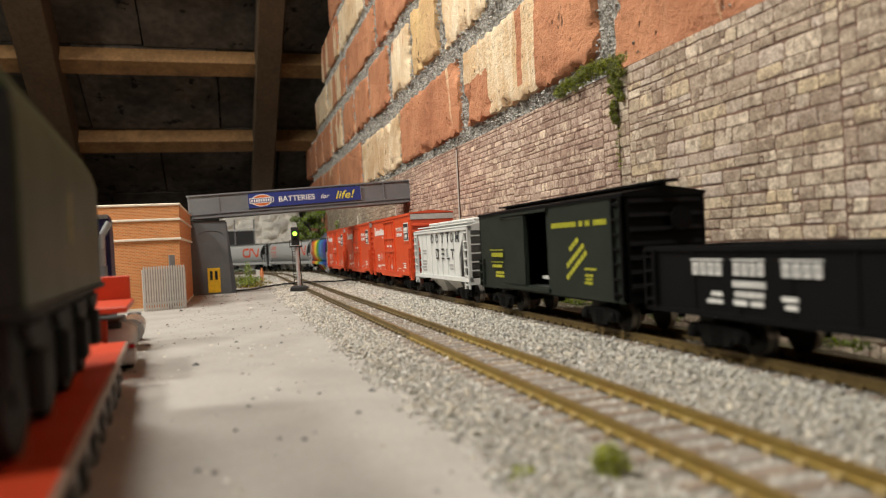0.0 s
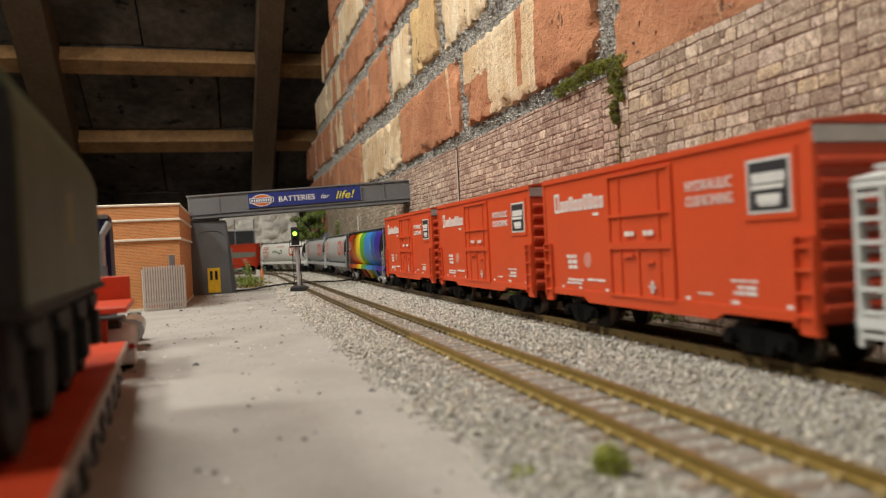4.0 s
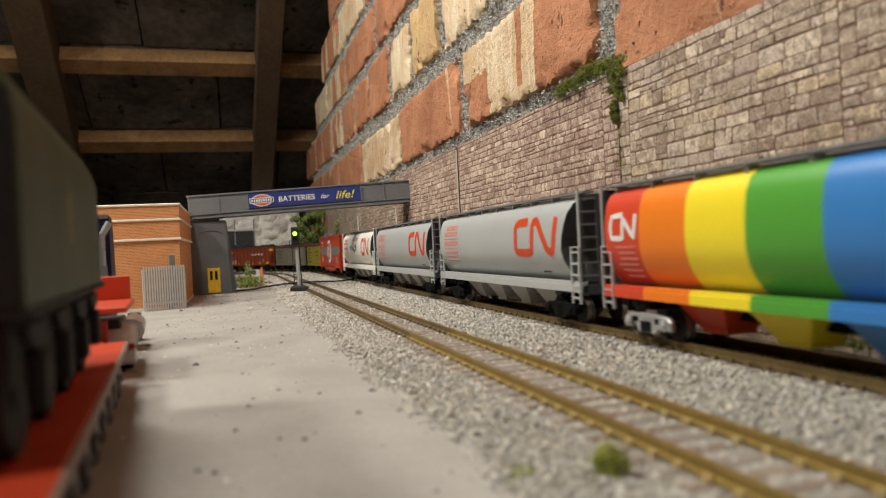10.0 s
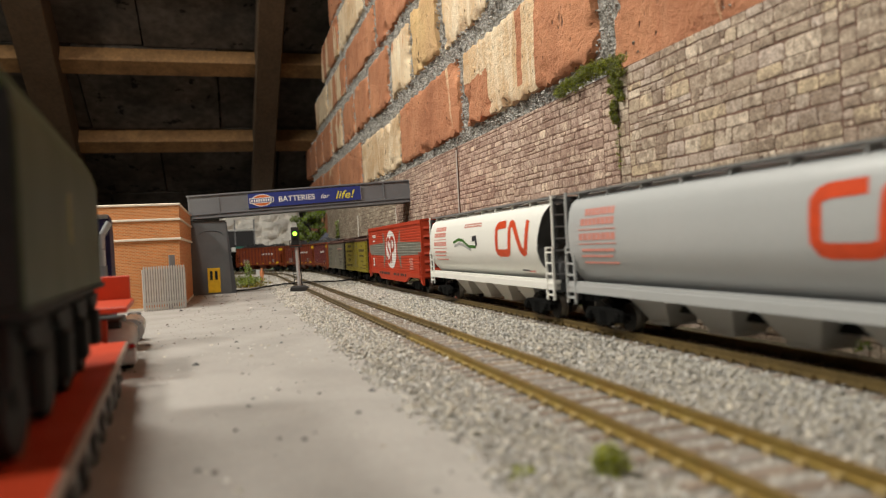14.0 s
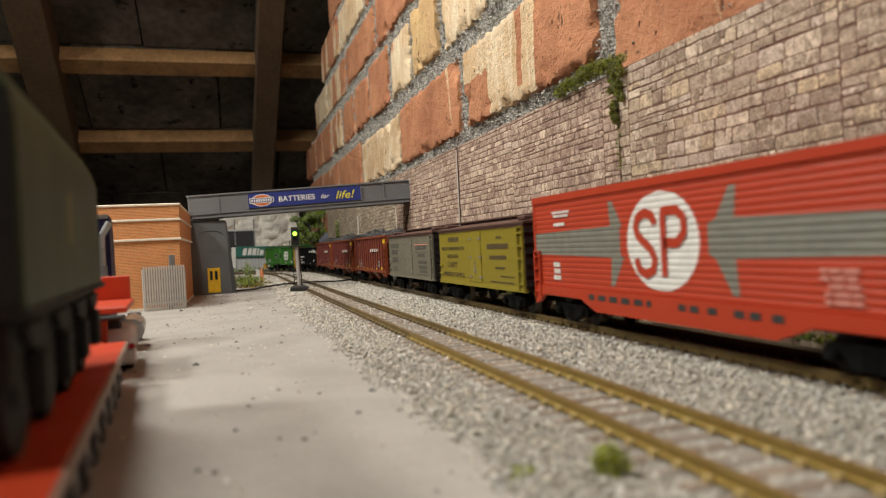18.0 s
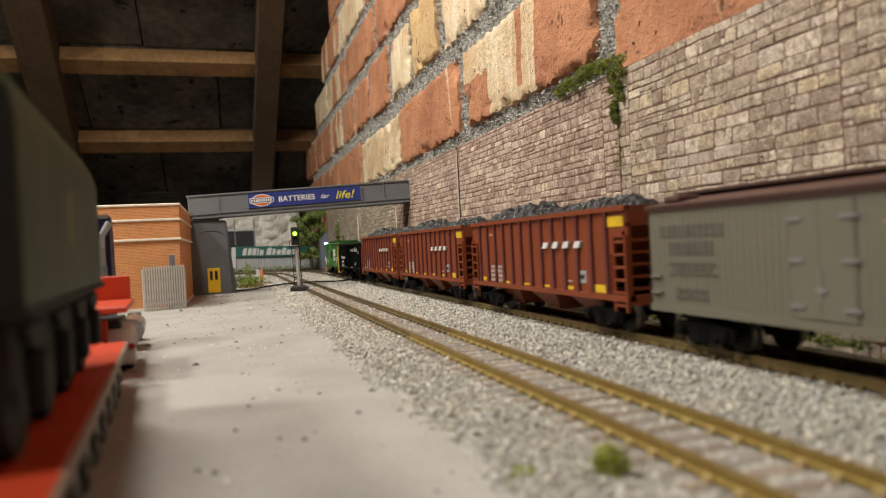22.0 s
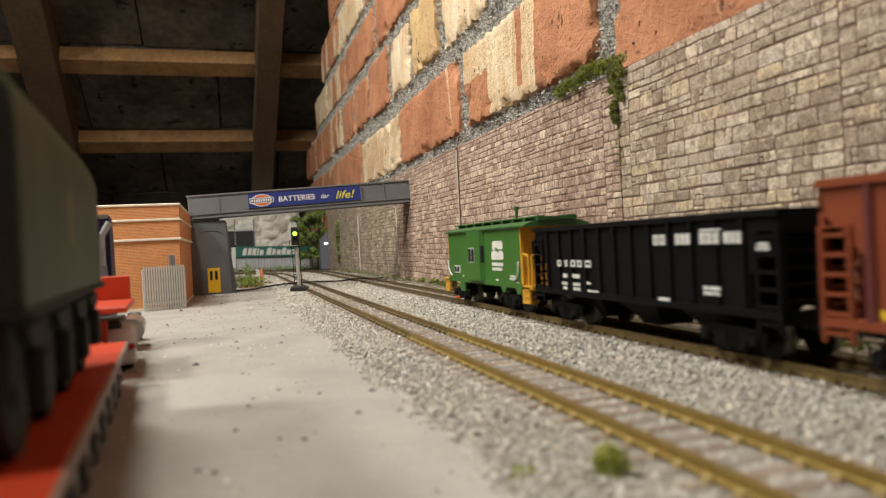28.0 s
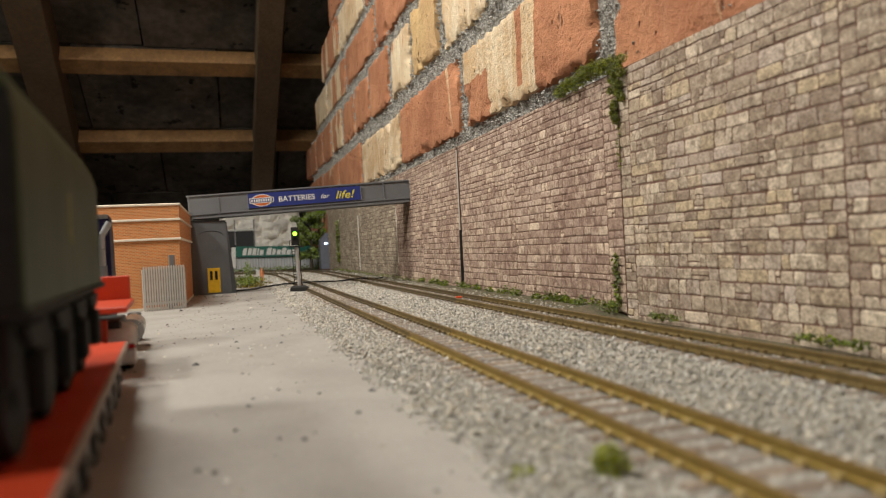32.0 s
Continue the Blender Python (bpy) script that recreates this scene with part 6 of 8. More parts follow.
def caboose():
    L, c = 114.6, thing("caboose", 0, 0, 0, "green brake van with golden yellow ends and bay windows", "railway wagon", group="freight train")
    h, x = L / 2, 15.4
    part("body", Mesh().box(-x, x, -h + 1, h - 1, 14.0, 41.6).bevel(0.3), M_VANGREEN, c)
    for q in (-1, 1):
        part("end_wall", Mesh().box(-x + 0.2, x - 0.2, q * h, q * (h - 1.2), 13.4, 42), M_VANYEL, c, "golden yellow end wall")
        part("end_door", Mesh().box(-4, 4, q * (h + 0.4), q * (h - 0.4), 14.5, 36), M_VANYEL, c)
        part("end_window", Mesh().box(-9.5, -5.5, q * (h + 0.3), q * (h - 0.3), 26, 34), M_GLASSDARK, c)
        part("platform", Mesh().box(-x, x, q * h, q * (h + 11.5), 12.2, 13.8), M_VANYEL, c)
        for k in (-1, 1):
            m = Mesh()
            m.box(k * x, k * (x - 0.7), q * h, q * (h + 8.5), 5.4, 13)
            for s in range(3):
                m.box(k * (x + 0.4), k * (x - 4), q * (h + 1), q * (h + 8), 5.4 + s * 3, 6.2 + s * 3)
            m.box(k * (x - 4), k * (x - 4.6), q * h, q * (h + 8.5), 6, 13)
            part("steps", m, M_VANYEL, c, "golden yellow steps")
            if q > 0:
                continue
            m = Mesh()
            pts = [(q * (h + 0.8), 14), (q * (h + 0.8), 27.4), (q * (h + 2.5), 28.6), (q * (h + 7.6), 27.6), (q * (h + 7.6), 14)]
            for a, b in zip(pts, pts[1:]):
                m.rod((k * (x - 0.4), a[0], a[1]), (k * (x - 0.4), b[0], b[1]), 0.55, 6)
            part("handrail", m, M_VANYEL, c)
        if q < 0:
            m = Mesh()
            for z in (20, 28):
                m.rod((-x + 0.6, q * (h + 11), z), (x - 0.6, q * (h + 11), z), 0.5, 6)
            for k in (-x + 0.6, -5, 5, x - 0.6):
                m.rod((k, q * (h + 11), 13.5), (k, q * (h + 11), 28), 0.5, 6)
            part("end_railing", m, M_VANYEL, c)
    for q in (-1, 1):
        part("bay", Mesh().prism([(q * (x - 0.2), -8.0), (q * (x + 2.3), -6.0), (q * (x + 2.3), 15.0), (q * (x - 0.2), 17.0)], 14.2, 41.2, "z"), M_VANGREEN, c)
        part("bay_window", Mesh().box(q * (x + 2.5), q * (x + 2.2), 2.0, 11.2, 23.8, 32.2), mat("pale_window_frame", (0.50, 0.50, 0.47), 0.5), c, "white-framed window")
        for y in (2.4, 7.0):
            part("window_pane", Mesh().box(q * (x + 2.65), q * (x + 2.3), y, y + 3.8, 24.4, 31.6), M_GLASSDARK, c)
        part("bay_side_window", Mesh().loft([[(q * (x + 0.45), -7.95, 24), (q * (x + 2.0), -6.5, 24), (q * (x + 1.9), -6.3, 24), (q * (x + 0.35), -7.7, 24)], [(q * (x + 0.45), -7.95, 33), (q * (x + 2.0), -6.5, 33), (q * (x + 1.9), -6.3, 33), (q * (x + 0.35), -7.7, 33)]]), M_GLASSDARK, c)
        part("small_window", Mesh().box(q * (x + 0.35), q * x, 34.6, 44.8, 17.4, 21.8), M_WHITEPRINT, c, "white-framed window")
        for y in (35.4, 40.2):
            part("window_pane", Mesh().box(q * (x + 0.5), q * (x + 0.1), y, y + 3.8, 18, 21.2), M_GLASSDARK, c)
        m = Mesh().box(q * (x + 0.3), q * (x - 1), -h, h, 12.2, 14.6)
        m.prism([(-38, 12.4), (-30, 12.4), (-32, 9.6), (-36, 9.6)], q * (x + 0.2), q * (x - 1), "x")
        m.prism([(27, 12.4), (35, 12.4), (35, 7.0), (27, 7.0)], q * (x + 0.2), q * (x - 1), "x")
        m.prism([(-h + 1, 12.4), (-h + 8, 12.4), (-h + 6, 9.4), (-h + 1, 9.4)], q * (x + 0.2), q * (x - 1), "x")
        part("side_sill", m, M_VANGREEN, c)
        for s in (-1, 1):
            m = Mesh()
            pts = [(s * (h - 1.6), 25), (s * (h - 2.4), 20), (s * (h - 5), 17), (s * (h - 9), 15.8)]
            for a, b in zip(pts, pts[1:]):
                m.rod((q * (x + 0.8), a[0], a[1]), (q * (x + 0.8), b[0], b[1]), 0.45, 6)
            part("grab_rail", m, M_WHITEPRINT, c)
    part("roof", Mesh().prism([(-x - 1.4, 41.2), (-x - 1.4, 42.0), (-x + 3, 43.6), (0, 44.8), (x - 3, 43.6), (x + 1.4, 42.0), (x + 1.4, 41.2)], -h - 8, h + 1.5), M_VANDARK, c)
    m = Mesh()
    for q in (-1, 1):
        m.box(q * 6, q * 10, -h - 8, h + 1, 45.4, 46.1)
    for k in range(9):
        m.box(-10, 10, -h - 9 + k * 14.5, -h - 7 + k * 14.5, 44, 45.6)
    part("running_board", m, M_VANDARK, c)
    part("stack", Mesh().rod((-2, -23, 44), (-2, -23, 51), 0.9, 8).rod((-2, -23, 50.6), (-2, -23, 52.6), 1.5, 8), M_VANDARK, c, "dark green roof stack")
    X = -x - 0.06
    m = Mesh()
    m.prism([(-20, 30.6), (-20.6, 34.2), (-22, 35.2), (-33, 35.2), (-34.8, 33.6), (-34.8, 31.8), (-33.6, 30.9), (-29, 30.9), (-24, 32.4), (-24, 30.6)], X - 0.12, X + 0.05, "x")
    m.prism([(-18.4, 26.0), (-18.8, 29.0), (-20.2, 30.2), (-25, 30.2), (-29, 28.8), (-29, 30.2), (-33.6, 30.2), (-35.2, 28.6), (-35.2, 26.6), (-33.8, 25.6), (-19.2, 25.6)], X - 0.12, X + 0.05, "x")
    part("emblem", m, M_WHITEPRINT, c, "white block emblem")
    rng = random.Random(4)
    print_on(c, X, word(-34.6, -18.8, 22.4, 24.2, 9, 0.15) + word(-33, -19, 20, 21.6, 8, 0.15) + lines_of(-50, -42, 16, 18.6, 2, rng) + [(10, 12.5, 15.2, 16.2), (-27, -24, 14.8, 15.8), (28, 30, 15.4, 16.2), (-54, -50, 14, 15)], M_WHITEPRINT)
    running_gear(c, L, inset=20)
    return c, L


RAINBOW = [("band_red", (0.62, 0.058, 0.022)), ("band_orange", (0.84, 0.21, 0.012)), ("band_yellow", (0.88, 0.70, 0.028)), ("band_green", (0.085, 0.34, 0.04)),
           ("band_blue", (0.04, 0.205, 0.54)), ("band_deep_blue", (0.015, 0.10, 0.30)), ("band_violet", (0.038, 0.019, 0.26))]
EDGES = [99, 69, 44.5, 19, -6.5, -38, -58, -99]
BANDS = [(b, a, mat(n, col, 0.4, vary=0.04, scale=30, amount=0.08)) for (n, col), a, b in zip(RAINBOW, EDGES, EDGES[1:])]

grey_label = "light grey cylindrical grain hopper with an orange-red emblem"
rust_label = "mineral-red open hopper wagon heaped with coal"
rainbow_car = cylinder_hopper("grain hopper painted in rainbow bands with silver bogies", M_HOPGREY, M_HOPGREY, M_HOPDARK, BANDS, False, M_SILVER, "silver")
for _k in range(11):
    _z = 22.5 + 2.05 * _k
    _y = -38.8 + 2.4 * ((_z - 33.5) / 11.5) ** 2
    part("lettering", stroke([(_y + 0.2, _z), (_y - 0.1, _z + 1.3)], 1.2, barrel_x, 0.2), M_WHITEPRINT, rainbow_car[0])
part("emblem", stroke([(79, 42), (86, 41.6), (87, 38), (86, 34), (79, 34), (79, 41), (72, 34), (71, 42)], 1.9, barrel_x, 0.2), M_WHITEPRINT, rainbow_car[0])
_m = Mesh()
for _k in range(6):
    _x = barrel_x(31 - 2 * _k) - 0.14
    _m.box(_x, _x + 0.2, 71 + _k % 2, 84 - _k % 3, 30.6 - 2 * _k, 31.3 - 2 * _k)
part("lettering", _m, mat("pale_print_on_red", (0.56, 0.17, 0.14), 0.5, vary=0.1), rainbow_car[0])
tall_car = hicube()
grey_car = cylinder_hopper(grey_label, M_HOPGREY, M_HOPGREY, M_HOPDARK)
coal_car = open_hopper(rust_label, 159.7, M_RUST, M_RUSTRIB, 45.2, 4.4, rust_marks, 13)


def again(car):
    return copy_thing(car[0], Matrix()), car[1]


TRAIN = [(20.9, gondola()), (213.6, boxcar_dark()), (378.6, covered_hopper()), (509.0, tall_car), (668.8, again(tall_car)), (830.3, again(tall_car)),
         (990.3, rainbow_car), (1197.2, grey_car), (1403.4, again(grey_car)),
         (1605.0, cylinder_hopper("cream-white cylindrical grain hopper with an orange-red emblem", M_HOPWHITE, M_HOPWHITE, M_HOPDARK, wave=True, logo_y=(-29.5, -71))),
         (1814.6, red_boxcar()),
         (2021.2, reefer("yellow wooden refrigerator car with brown roof and dark lettering", M_REEFYEL, M_SOFTYEL, True)),
         (2171.9, reefer("grey wooden refrigerator car with brown roof and dark lettering", M_REEFGREY, M_SOFTPRINT, False)),
         (2322.9, coal_car), (2499.0, again(coal_car)), (2669.6, again(coal_car)),
         (2841.0, open_hopper("black open hopper wagon with white lettering, no load", 146.2, M_WAGONBLACK, M_WAGONBLACK, 39.8, 0, black_marks, 12)),
         (3006.0, caboose())]


# ---- bridge over the tracks ----
M_BRIDGE = mat("bridge_grey_plastic", (0.155, 0.16, 0.17), 0.5, vary=0.06, scale=60, amount=0.25)
M_BRIDGEDARK = mat("bridge_dark_grey", (0.075, 0.08, 0.09), 0.55, vary=0.08, scale=60)
M_BANNER = mat("banner_blue", (0.02, 0.035, 0.20), 0.45, vary=0.04)
M_YELDOOR = mat("door_yellow", (0.70, 0.42, 0.01), 0.5, vary=0.05)
M_ORANGE = mat("emblem_orange", (0.62, 0.14, 0.03), 0.5, vary=0.04)
M_LEMON = mat("lemon_print", (0.75, 0.66, 0.05), 0.5, vary=0.03)


def bridge():
    b = thing("footbridge", -37, 746, 71.8, "grey plastic girder bridge with a blue advertising banner", "bridge")
    b.rotation_euler = (0, radians(-2.57), radians(-3.0))
    L, H = 227.0, 23.8
    for y in (0, 26):
        part("girder", Mesh().box(0, L, y + 0.4, y + 1.6, 1.0, H - 1), M_BRIDGE, b)
        part("bottom_flange", Mesh().box(-1, L + 1, y - 1.8, y + 3.0, 0, 1.7), M_BRIDGE, b)
        part("ledge", Mesh().box(-1, L + 1, y - 0.9, y + 1.0, 3.8, 5.0), M_BRIDGE, b)
        part("top_flange", Mesh().box(-1, L + 1, y - 1.2, y + 2.8, H - 1.4, H), M_BRIDGE, b)
        for k in range(9):
            x = 1.2 + k * (L - 2.4) / 8
            part("stiffener", Mesh().box(x - 0.6, x + 0.6, y - 0.8, y + 1.0, 1.6, H - 1.2), M_BRIDGE, b)
    part("deck", Mesh().box(0, L, 1, 26, 0.2, 1.8), M_BRIDGEDARK, b)
    part("end_post", Mesh().box(L - 0.5, L + 1.5, -1, 3, 0, H + 6), M_BRIDGEDARK, b)
    bn = part("banner", Mesh().box(58.2, 172.7, -2.0, -1.2, 6.4, 20.9), M_BANNER, b, "blue advertising banner")
    for x in (57.4, 172.7):
        part("banner_edge", Mesh().box(x, x + 0.8, -2.1, -1.1, 6.2, 21.1), M_STEELGREY, bn)
    y, ex, ez = -2.05, 71.6, 13.6
    # emblem: bars and an oval in the brand's colours, without letters
    part("emblem", Mesh().prism([(ex + 10.6 * math.cos(t * math.pi / 12), ez + 6.2 * math.sin(t * math.pi / 12)) for t in range(24)], y - 0.1, y + 0.1, "y"), M_WHITEPRINT, bn)
    part("emblem", Mesh().prism([(ex + 9.4 * math.cos(t * math.pi / 12), ez + 5.4 * math.sin(t * math.pi / 12)) for t in range(24)], y - 0.2, y + 0.1, "y"), M_ORANGE, bn)
    part("emblem", Mesh().box(ex - 12, ex + 12, y - 0.28, y, ez - 2.7, ez + 2.7), M_WHITEPRINT, bn)
    part("emblem", Mesh().box(ex - 11.3, ex + 11.3, y - 0.36, y, ez - 2.0, ez + 2.0), M_BANNER, bn)
    for k in range(9):
        part("emblem_bar", shared("embar", lambda: Mesh().box(0, 1.6, -2.47, -2.0, 12.2, 15.0).data("emblem_bar", M_WHITEPRINT)), M_WHITEPRINT, bn, at=pose((ex - 10.4 + 2.35 * k) * MM, 0, 0))
    for words, x, z, tall, w, sh, mm in (("BATTERIES", 88.6, 10.8, 5.6, 36.4, 0.0, M_WHITEPRINT), ("for", 131.0, 11.0, 4.6, 9.2, 0.35, M_WHITEPRINT), ("life!", 146.4, 9.4, 8.2, 20.0, 0.3, M_LEMON)):
        part("lettering", text_mesh(words, tall, mm, sh, width=w, bold=0.10), mm, bn, at=pose(x * MM, (y - 0.1) * MM, z * MM))
    return b


bridge()

pier = thing("bridge_pier", -33, 745, -4, "dark grey bridge pier with a yellow door", "bridge pier")
M_PIER = mat("pier_grey_plastic", (0.11, 0.115, 0.12), 0.5, vary=0.06, scale=60)
m = Mesh().loft([[(-7.5, 0, 0), (33.4, 0, 0), (33.4, 30, 0), (-7.5, 30, 0)], [(-4.5, 2, 74), (30.4, 2, 74), (30.4, 28, 74), (-4.5, 28, 74)]])
part("tower", m, M_PIER, pier)
m = Mesh()
arch = [(4.5 + 11 - 11 * math.cos(t * math.pi / 10), 60 + 4.0 * math.sin(t * math.pi / 10)) for t in range(11)]
for a, b in zip(arch, arch[1:]):
    m.rod((a[0], 1.5, a[1]), (b[0], 1.5, b[1]), 0.5, 6)
part("arch_moulding", m, M_BRIDGEDARK, pier)
part("splayed_leg", Mesh().loft([[(33, 3, 0), (38, 3, 0), (38, 27, 0), (33, 27, 0)], [(30.2, 3, 72), (31.2, 3, 72), (31.2, 27, 72), (30.2, 27, 72)]]), M_BRIDGEDARK, pier)
d = part("door", Mesh().box(10.6, 22.6, -0.9, 1.2, 1.6, 26.4).bevel(0.3), M_YELDOOR, pier, "bright yellow door", at=pose(0, 0, 0, -1.5))
for x in (12.8, 17.6):
    part("door_window", Mesh().box(x, x + 2.6, -1.2, -0.6, 14.5, 23.5), M_GLASSDARK, d)

# ---- orange brick lineside building ----
def fine_brick(name, base, joint, w, h):
    m = bpy.data.materials.new(name)
    m.use_nodes = True
    nt = m.node_tree
    bsdf = nt.nodes["Principled BSDF"]
    tc = nt.nodes.new("ShaderNodeTexCoord")
    sep = nt.nodes.new("ShaderNodeSeparateXYZ")
    nt.links.new(tc.outputs["Object"], sep.inputs[0])
    add = nt.nodes.new("ShaderNodeMath")
    nt.links.new(sep.outputs["X"], add.inputs[0])
    nt.links.new(sep.outputs["Y"], add.inputs[1])
    com = nt.nodes.new("ShaderNodeCombineXYZ")
    nt.links.new(add.outputs[0], com.inputs["X"])
    nt.links.new(sep.outputs["Z"], com.inputs["Y"])
    br = nt.nodes.new("ShaderNodeTexBrick")
    nt.links.new(com.outputs[0], br.inputs["Vector"])
    br.inputs["Color1"].default_value = (*base, 1)
    br.inputs["Color2"].default_value = (*(c * 0.66 for c in base), 1)
    br.inputs["Mortar"].default_value = (*joint, 1)
    br.inputs["Scale"].default_value = 1.0
    br.inputs["Brick Width"].default_value = w * MM
    br.inputs["Row Height"].default_value = h * MM
    br.inputs["Mortar Size"].default_value = 0.00024
    no = node(nt, "ShaderNodeTexNoise", Scale=90.0, Detail=4.0)
    nt.links.new(tc.outputs["Object"], no.inputs["Vector"])
    hsv = nt.nodes.new("ShaderNodeHueSaturation")
    mr = node(nt, "ShaderNodeMapRange")
    mr.inputs["To Min"].default_value, mr.inputs["To Max"].default_value = 0.82, 1.15
    nt.links.new(no.outputs["Fac"], mr.inputs["Value"])
    nt.links.new(br.outputs["Color"], hsv.inputs["Color"])
    nt.links.new(mr.outputs["Result"], hsv.inputs["Value"])
    nt.links.new(hsv.outputs["Color"], bsdf.inputs["Base Color"])
    bsdf.inputs["Roughness"].default_value = 0.75
    b = node(nt, "ShaderNodeBump", Strength=0.5)
    b.inputs["Distance"].default_value = 0.0003
    nt.links.new(br.outputs["Fac"], b.inputs["Height"])
    b.invert = True
    nt.links.new(b.outputs["Normal"], bsdf.inputs["Normal"])
    return m


M_ORANGEBRICK = fine_brick("orange_model_brick", (0.64, 0.20, 0.036), (0.60, 0.32, 0.15), 3.1, 1.12)
M_STONEBAND = mat("cream_stone_band", (0.78, 0.70, 0.57), 0.7, vary=0.05)
bld = thing("lineside_building", -37.5, 580, -4, "orange brick lineside building with cream stone bands", "building")
part("wall", Mesh().box(-150, 0.6, 0, 168, 0, 67), M_ORANGEBRICK, bld)
part("parapet", Mesh().box(-150, 1.6, -1.0, 169, 67, 79), M_ORANGEBRICK, bld)
part("plinth_course", Mesh().box(-150.5, 1.4, -0.9, 169, 54.4, 67), M_ORANGEBRICK, bld)
part("coping", Mesh().box(-151, 2.6, -2.0, 170, 79, 80.8).bevel(0.4), M_STONEBAND, bld, "cream stone coping")
part("cornice", Mesh().box(-151, 2.8, -2.2, 170, 67.6, 69.4).bevel(0.4), M_STONEBAND, bld, "cream stone band")
part("string_course", Mesh().box(-151, 2.4, -1.9, 170, 52.6, 54.4).bevel(0.4), M_STONEBAND, bld, "cream stone band")
part("base_course", Mesh().box(-150.6, 1.2, -1.2, 168.6, 0, 1.6), M_STONEBAND, bld, "cream base course")
part("roof", Mesh().box(-149, 0, 1, 167, 76, 78), M_BRIDGEDARK, bld)

# ---- palisade fence panel and the grey cabinet behind it ----
M_GALV = mat("galvanised_grey", (0.60, 0.60, 0.58), 0.45, metal=0.3, vary=0.1, scale=150)
fen = thing("palisade_fence", -62.3, 562.5, -4, "galvanised grey palisade fence panel", "fence", rz=28.0)
for k in range(17):
    def pale():
        return Mesh().prism([(-0.5, 0), (0.5, 0), (0.5, 32.6), (0, 33.3), (-0.5, 32.6)], -0.35, 0.35, "y").data("pale", M_GALV)
    part("pale", shared("pale", pale), M_GALV, fen, at=pose((0.9 + 1.9 * k) * MM, 0, 0))
M_FILM = mat("clear_grey_film", (0.62, 0.62, 0.60), 0.35, vary=0.05)
M_FILM.node_tree.nodes["Principled BSDF"].inputs["Alpha"].default_value = 0.42
part("backing_sheet", Mesh().box(0.2, 32.4, 0.36, 0.40, 6.6, 31.0), M_FILM, fen, "clear grey plastic sheet behind the pales")
for z in (4.5, 28.5):
    part("rail", Mesh().box(-0.4, 32.6, 0.4, 1.4, z, z + 1.8), M_GALV, fen)
for x in (0, 31.4):
    part("post", Mesh().box(x, x + 1.3, 0.5, 2.0, 0, 31), M_GALV, fen)
cab = thing("equipment_cabinet", -49, 577, -4, "grey lineside equipment cabinet behind the fence", "cabinet", rz=20)
part("casing", Mesh().box(2, 11, 0, 3, 0, 29).bevel(0.4), mat("cabinet_grey", (0.22, 0.21, 0.20), 0.6), cab)
part("vent_stack", Mesh().box(4.5, 9.0, 0, 2.8, 29, 41).bevel(0.3), M_STEELGREY, cab)

# ---- colour-light signal ----
M_GREENLIGHT = mat("green_signal_light", (0.36, 1.0, 0.05), 0.3, emit=4.5)
sig = thing("colour_light_signal", 61.5, 678, -4.6, "colour-light signal showing green on a silver post", "railway signal", rz=-4)
part("base", Mesh().loft([[(-9.5, -4, 0), (9.5, -4, 0), (9.5, 4, 0), (-9.5, 4, 0)], [(-8.5, -3.6, 5.6), (8.5, -3.6, 5.6), (8.5, 3.6, 5.6), (-8.5, 3.6, 5.6)], [(-6, -3, 7.2), (5, -3, 7.2), (5, 3, 7.2), (-6, 3, 7.2)]]), M_BLACK, sig, "black base block")
part("post", Mesh().rod((0, 0, 4), (-1.2, 0, 44), 1.7, 12), M_SILVER, sig, "silver post")
m = Mesh()
for k in range(15):
    m.box(-4.4, -2.0, 0.4, 1.0, 8 + 2.4 * k, 8.5 + 2.4 * k)
m.rod((-4.4, 0.7, 5), (-5.4, 0.7, 44), 0.35, 5).rod((2.4, 0.7, 5), (1.4, 0.7, 44), 0.5, 5)
part("ladder", m, M_BLACK, sig)
part("platform", Mesh().box(-7.4, 4.2, -3, 4, 43.4, 44.8), M_BLACK, sig)
part("handrail", Mesh().rod((-7.2, 3.6, 44), (-7.2, 3.6, 50), 0.3, 5).rod((4, 3.6, 44), (4, 3.6, 50), 0.3, 5).rod((-7.2, 3.6, 50), (4, 3.6, 50), 0.3, 5), M_BLACK, sig)
hd = part("head", Mesh().box(-5.6, 1.8, -1.2, 2.4, 45.5, 62.5).bevel(0.6), M_BLACK, sig)
for z, mm in ((56.2, M_GREENLIGHT), (51.0, M_HOLE)):
    part("lens", Mesh().rod((-2.0, -1.3, z), (-2.0, -1.9, z), 1.9 if mm is M_GREENLIGHT else 1.4, 16), mm, hd, "lit green lens" if mm is M_GREENLIGHT else "")
    hood = Mesh()
    ring = [(-2.0 + 2.4 * math.cos(t * math.pi / 10), z + 2.4 * math.sin(t * math.pi / 10)) for t in range(11)]
    for a, b in zip(ring, ring[1:]):
        hood.bm.faces.new([hood.bm.verts.new(q) for q in ((a[0], -1.2, a[1]), (b[0], -1.2, b[1]), (b[0], -4.0, b[1]), (a[0], -4.0, a[1]))])
    part("hood", hood, M_BLACK, hd)

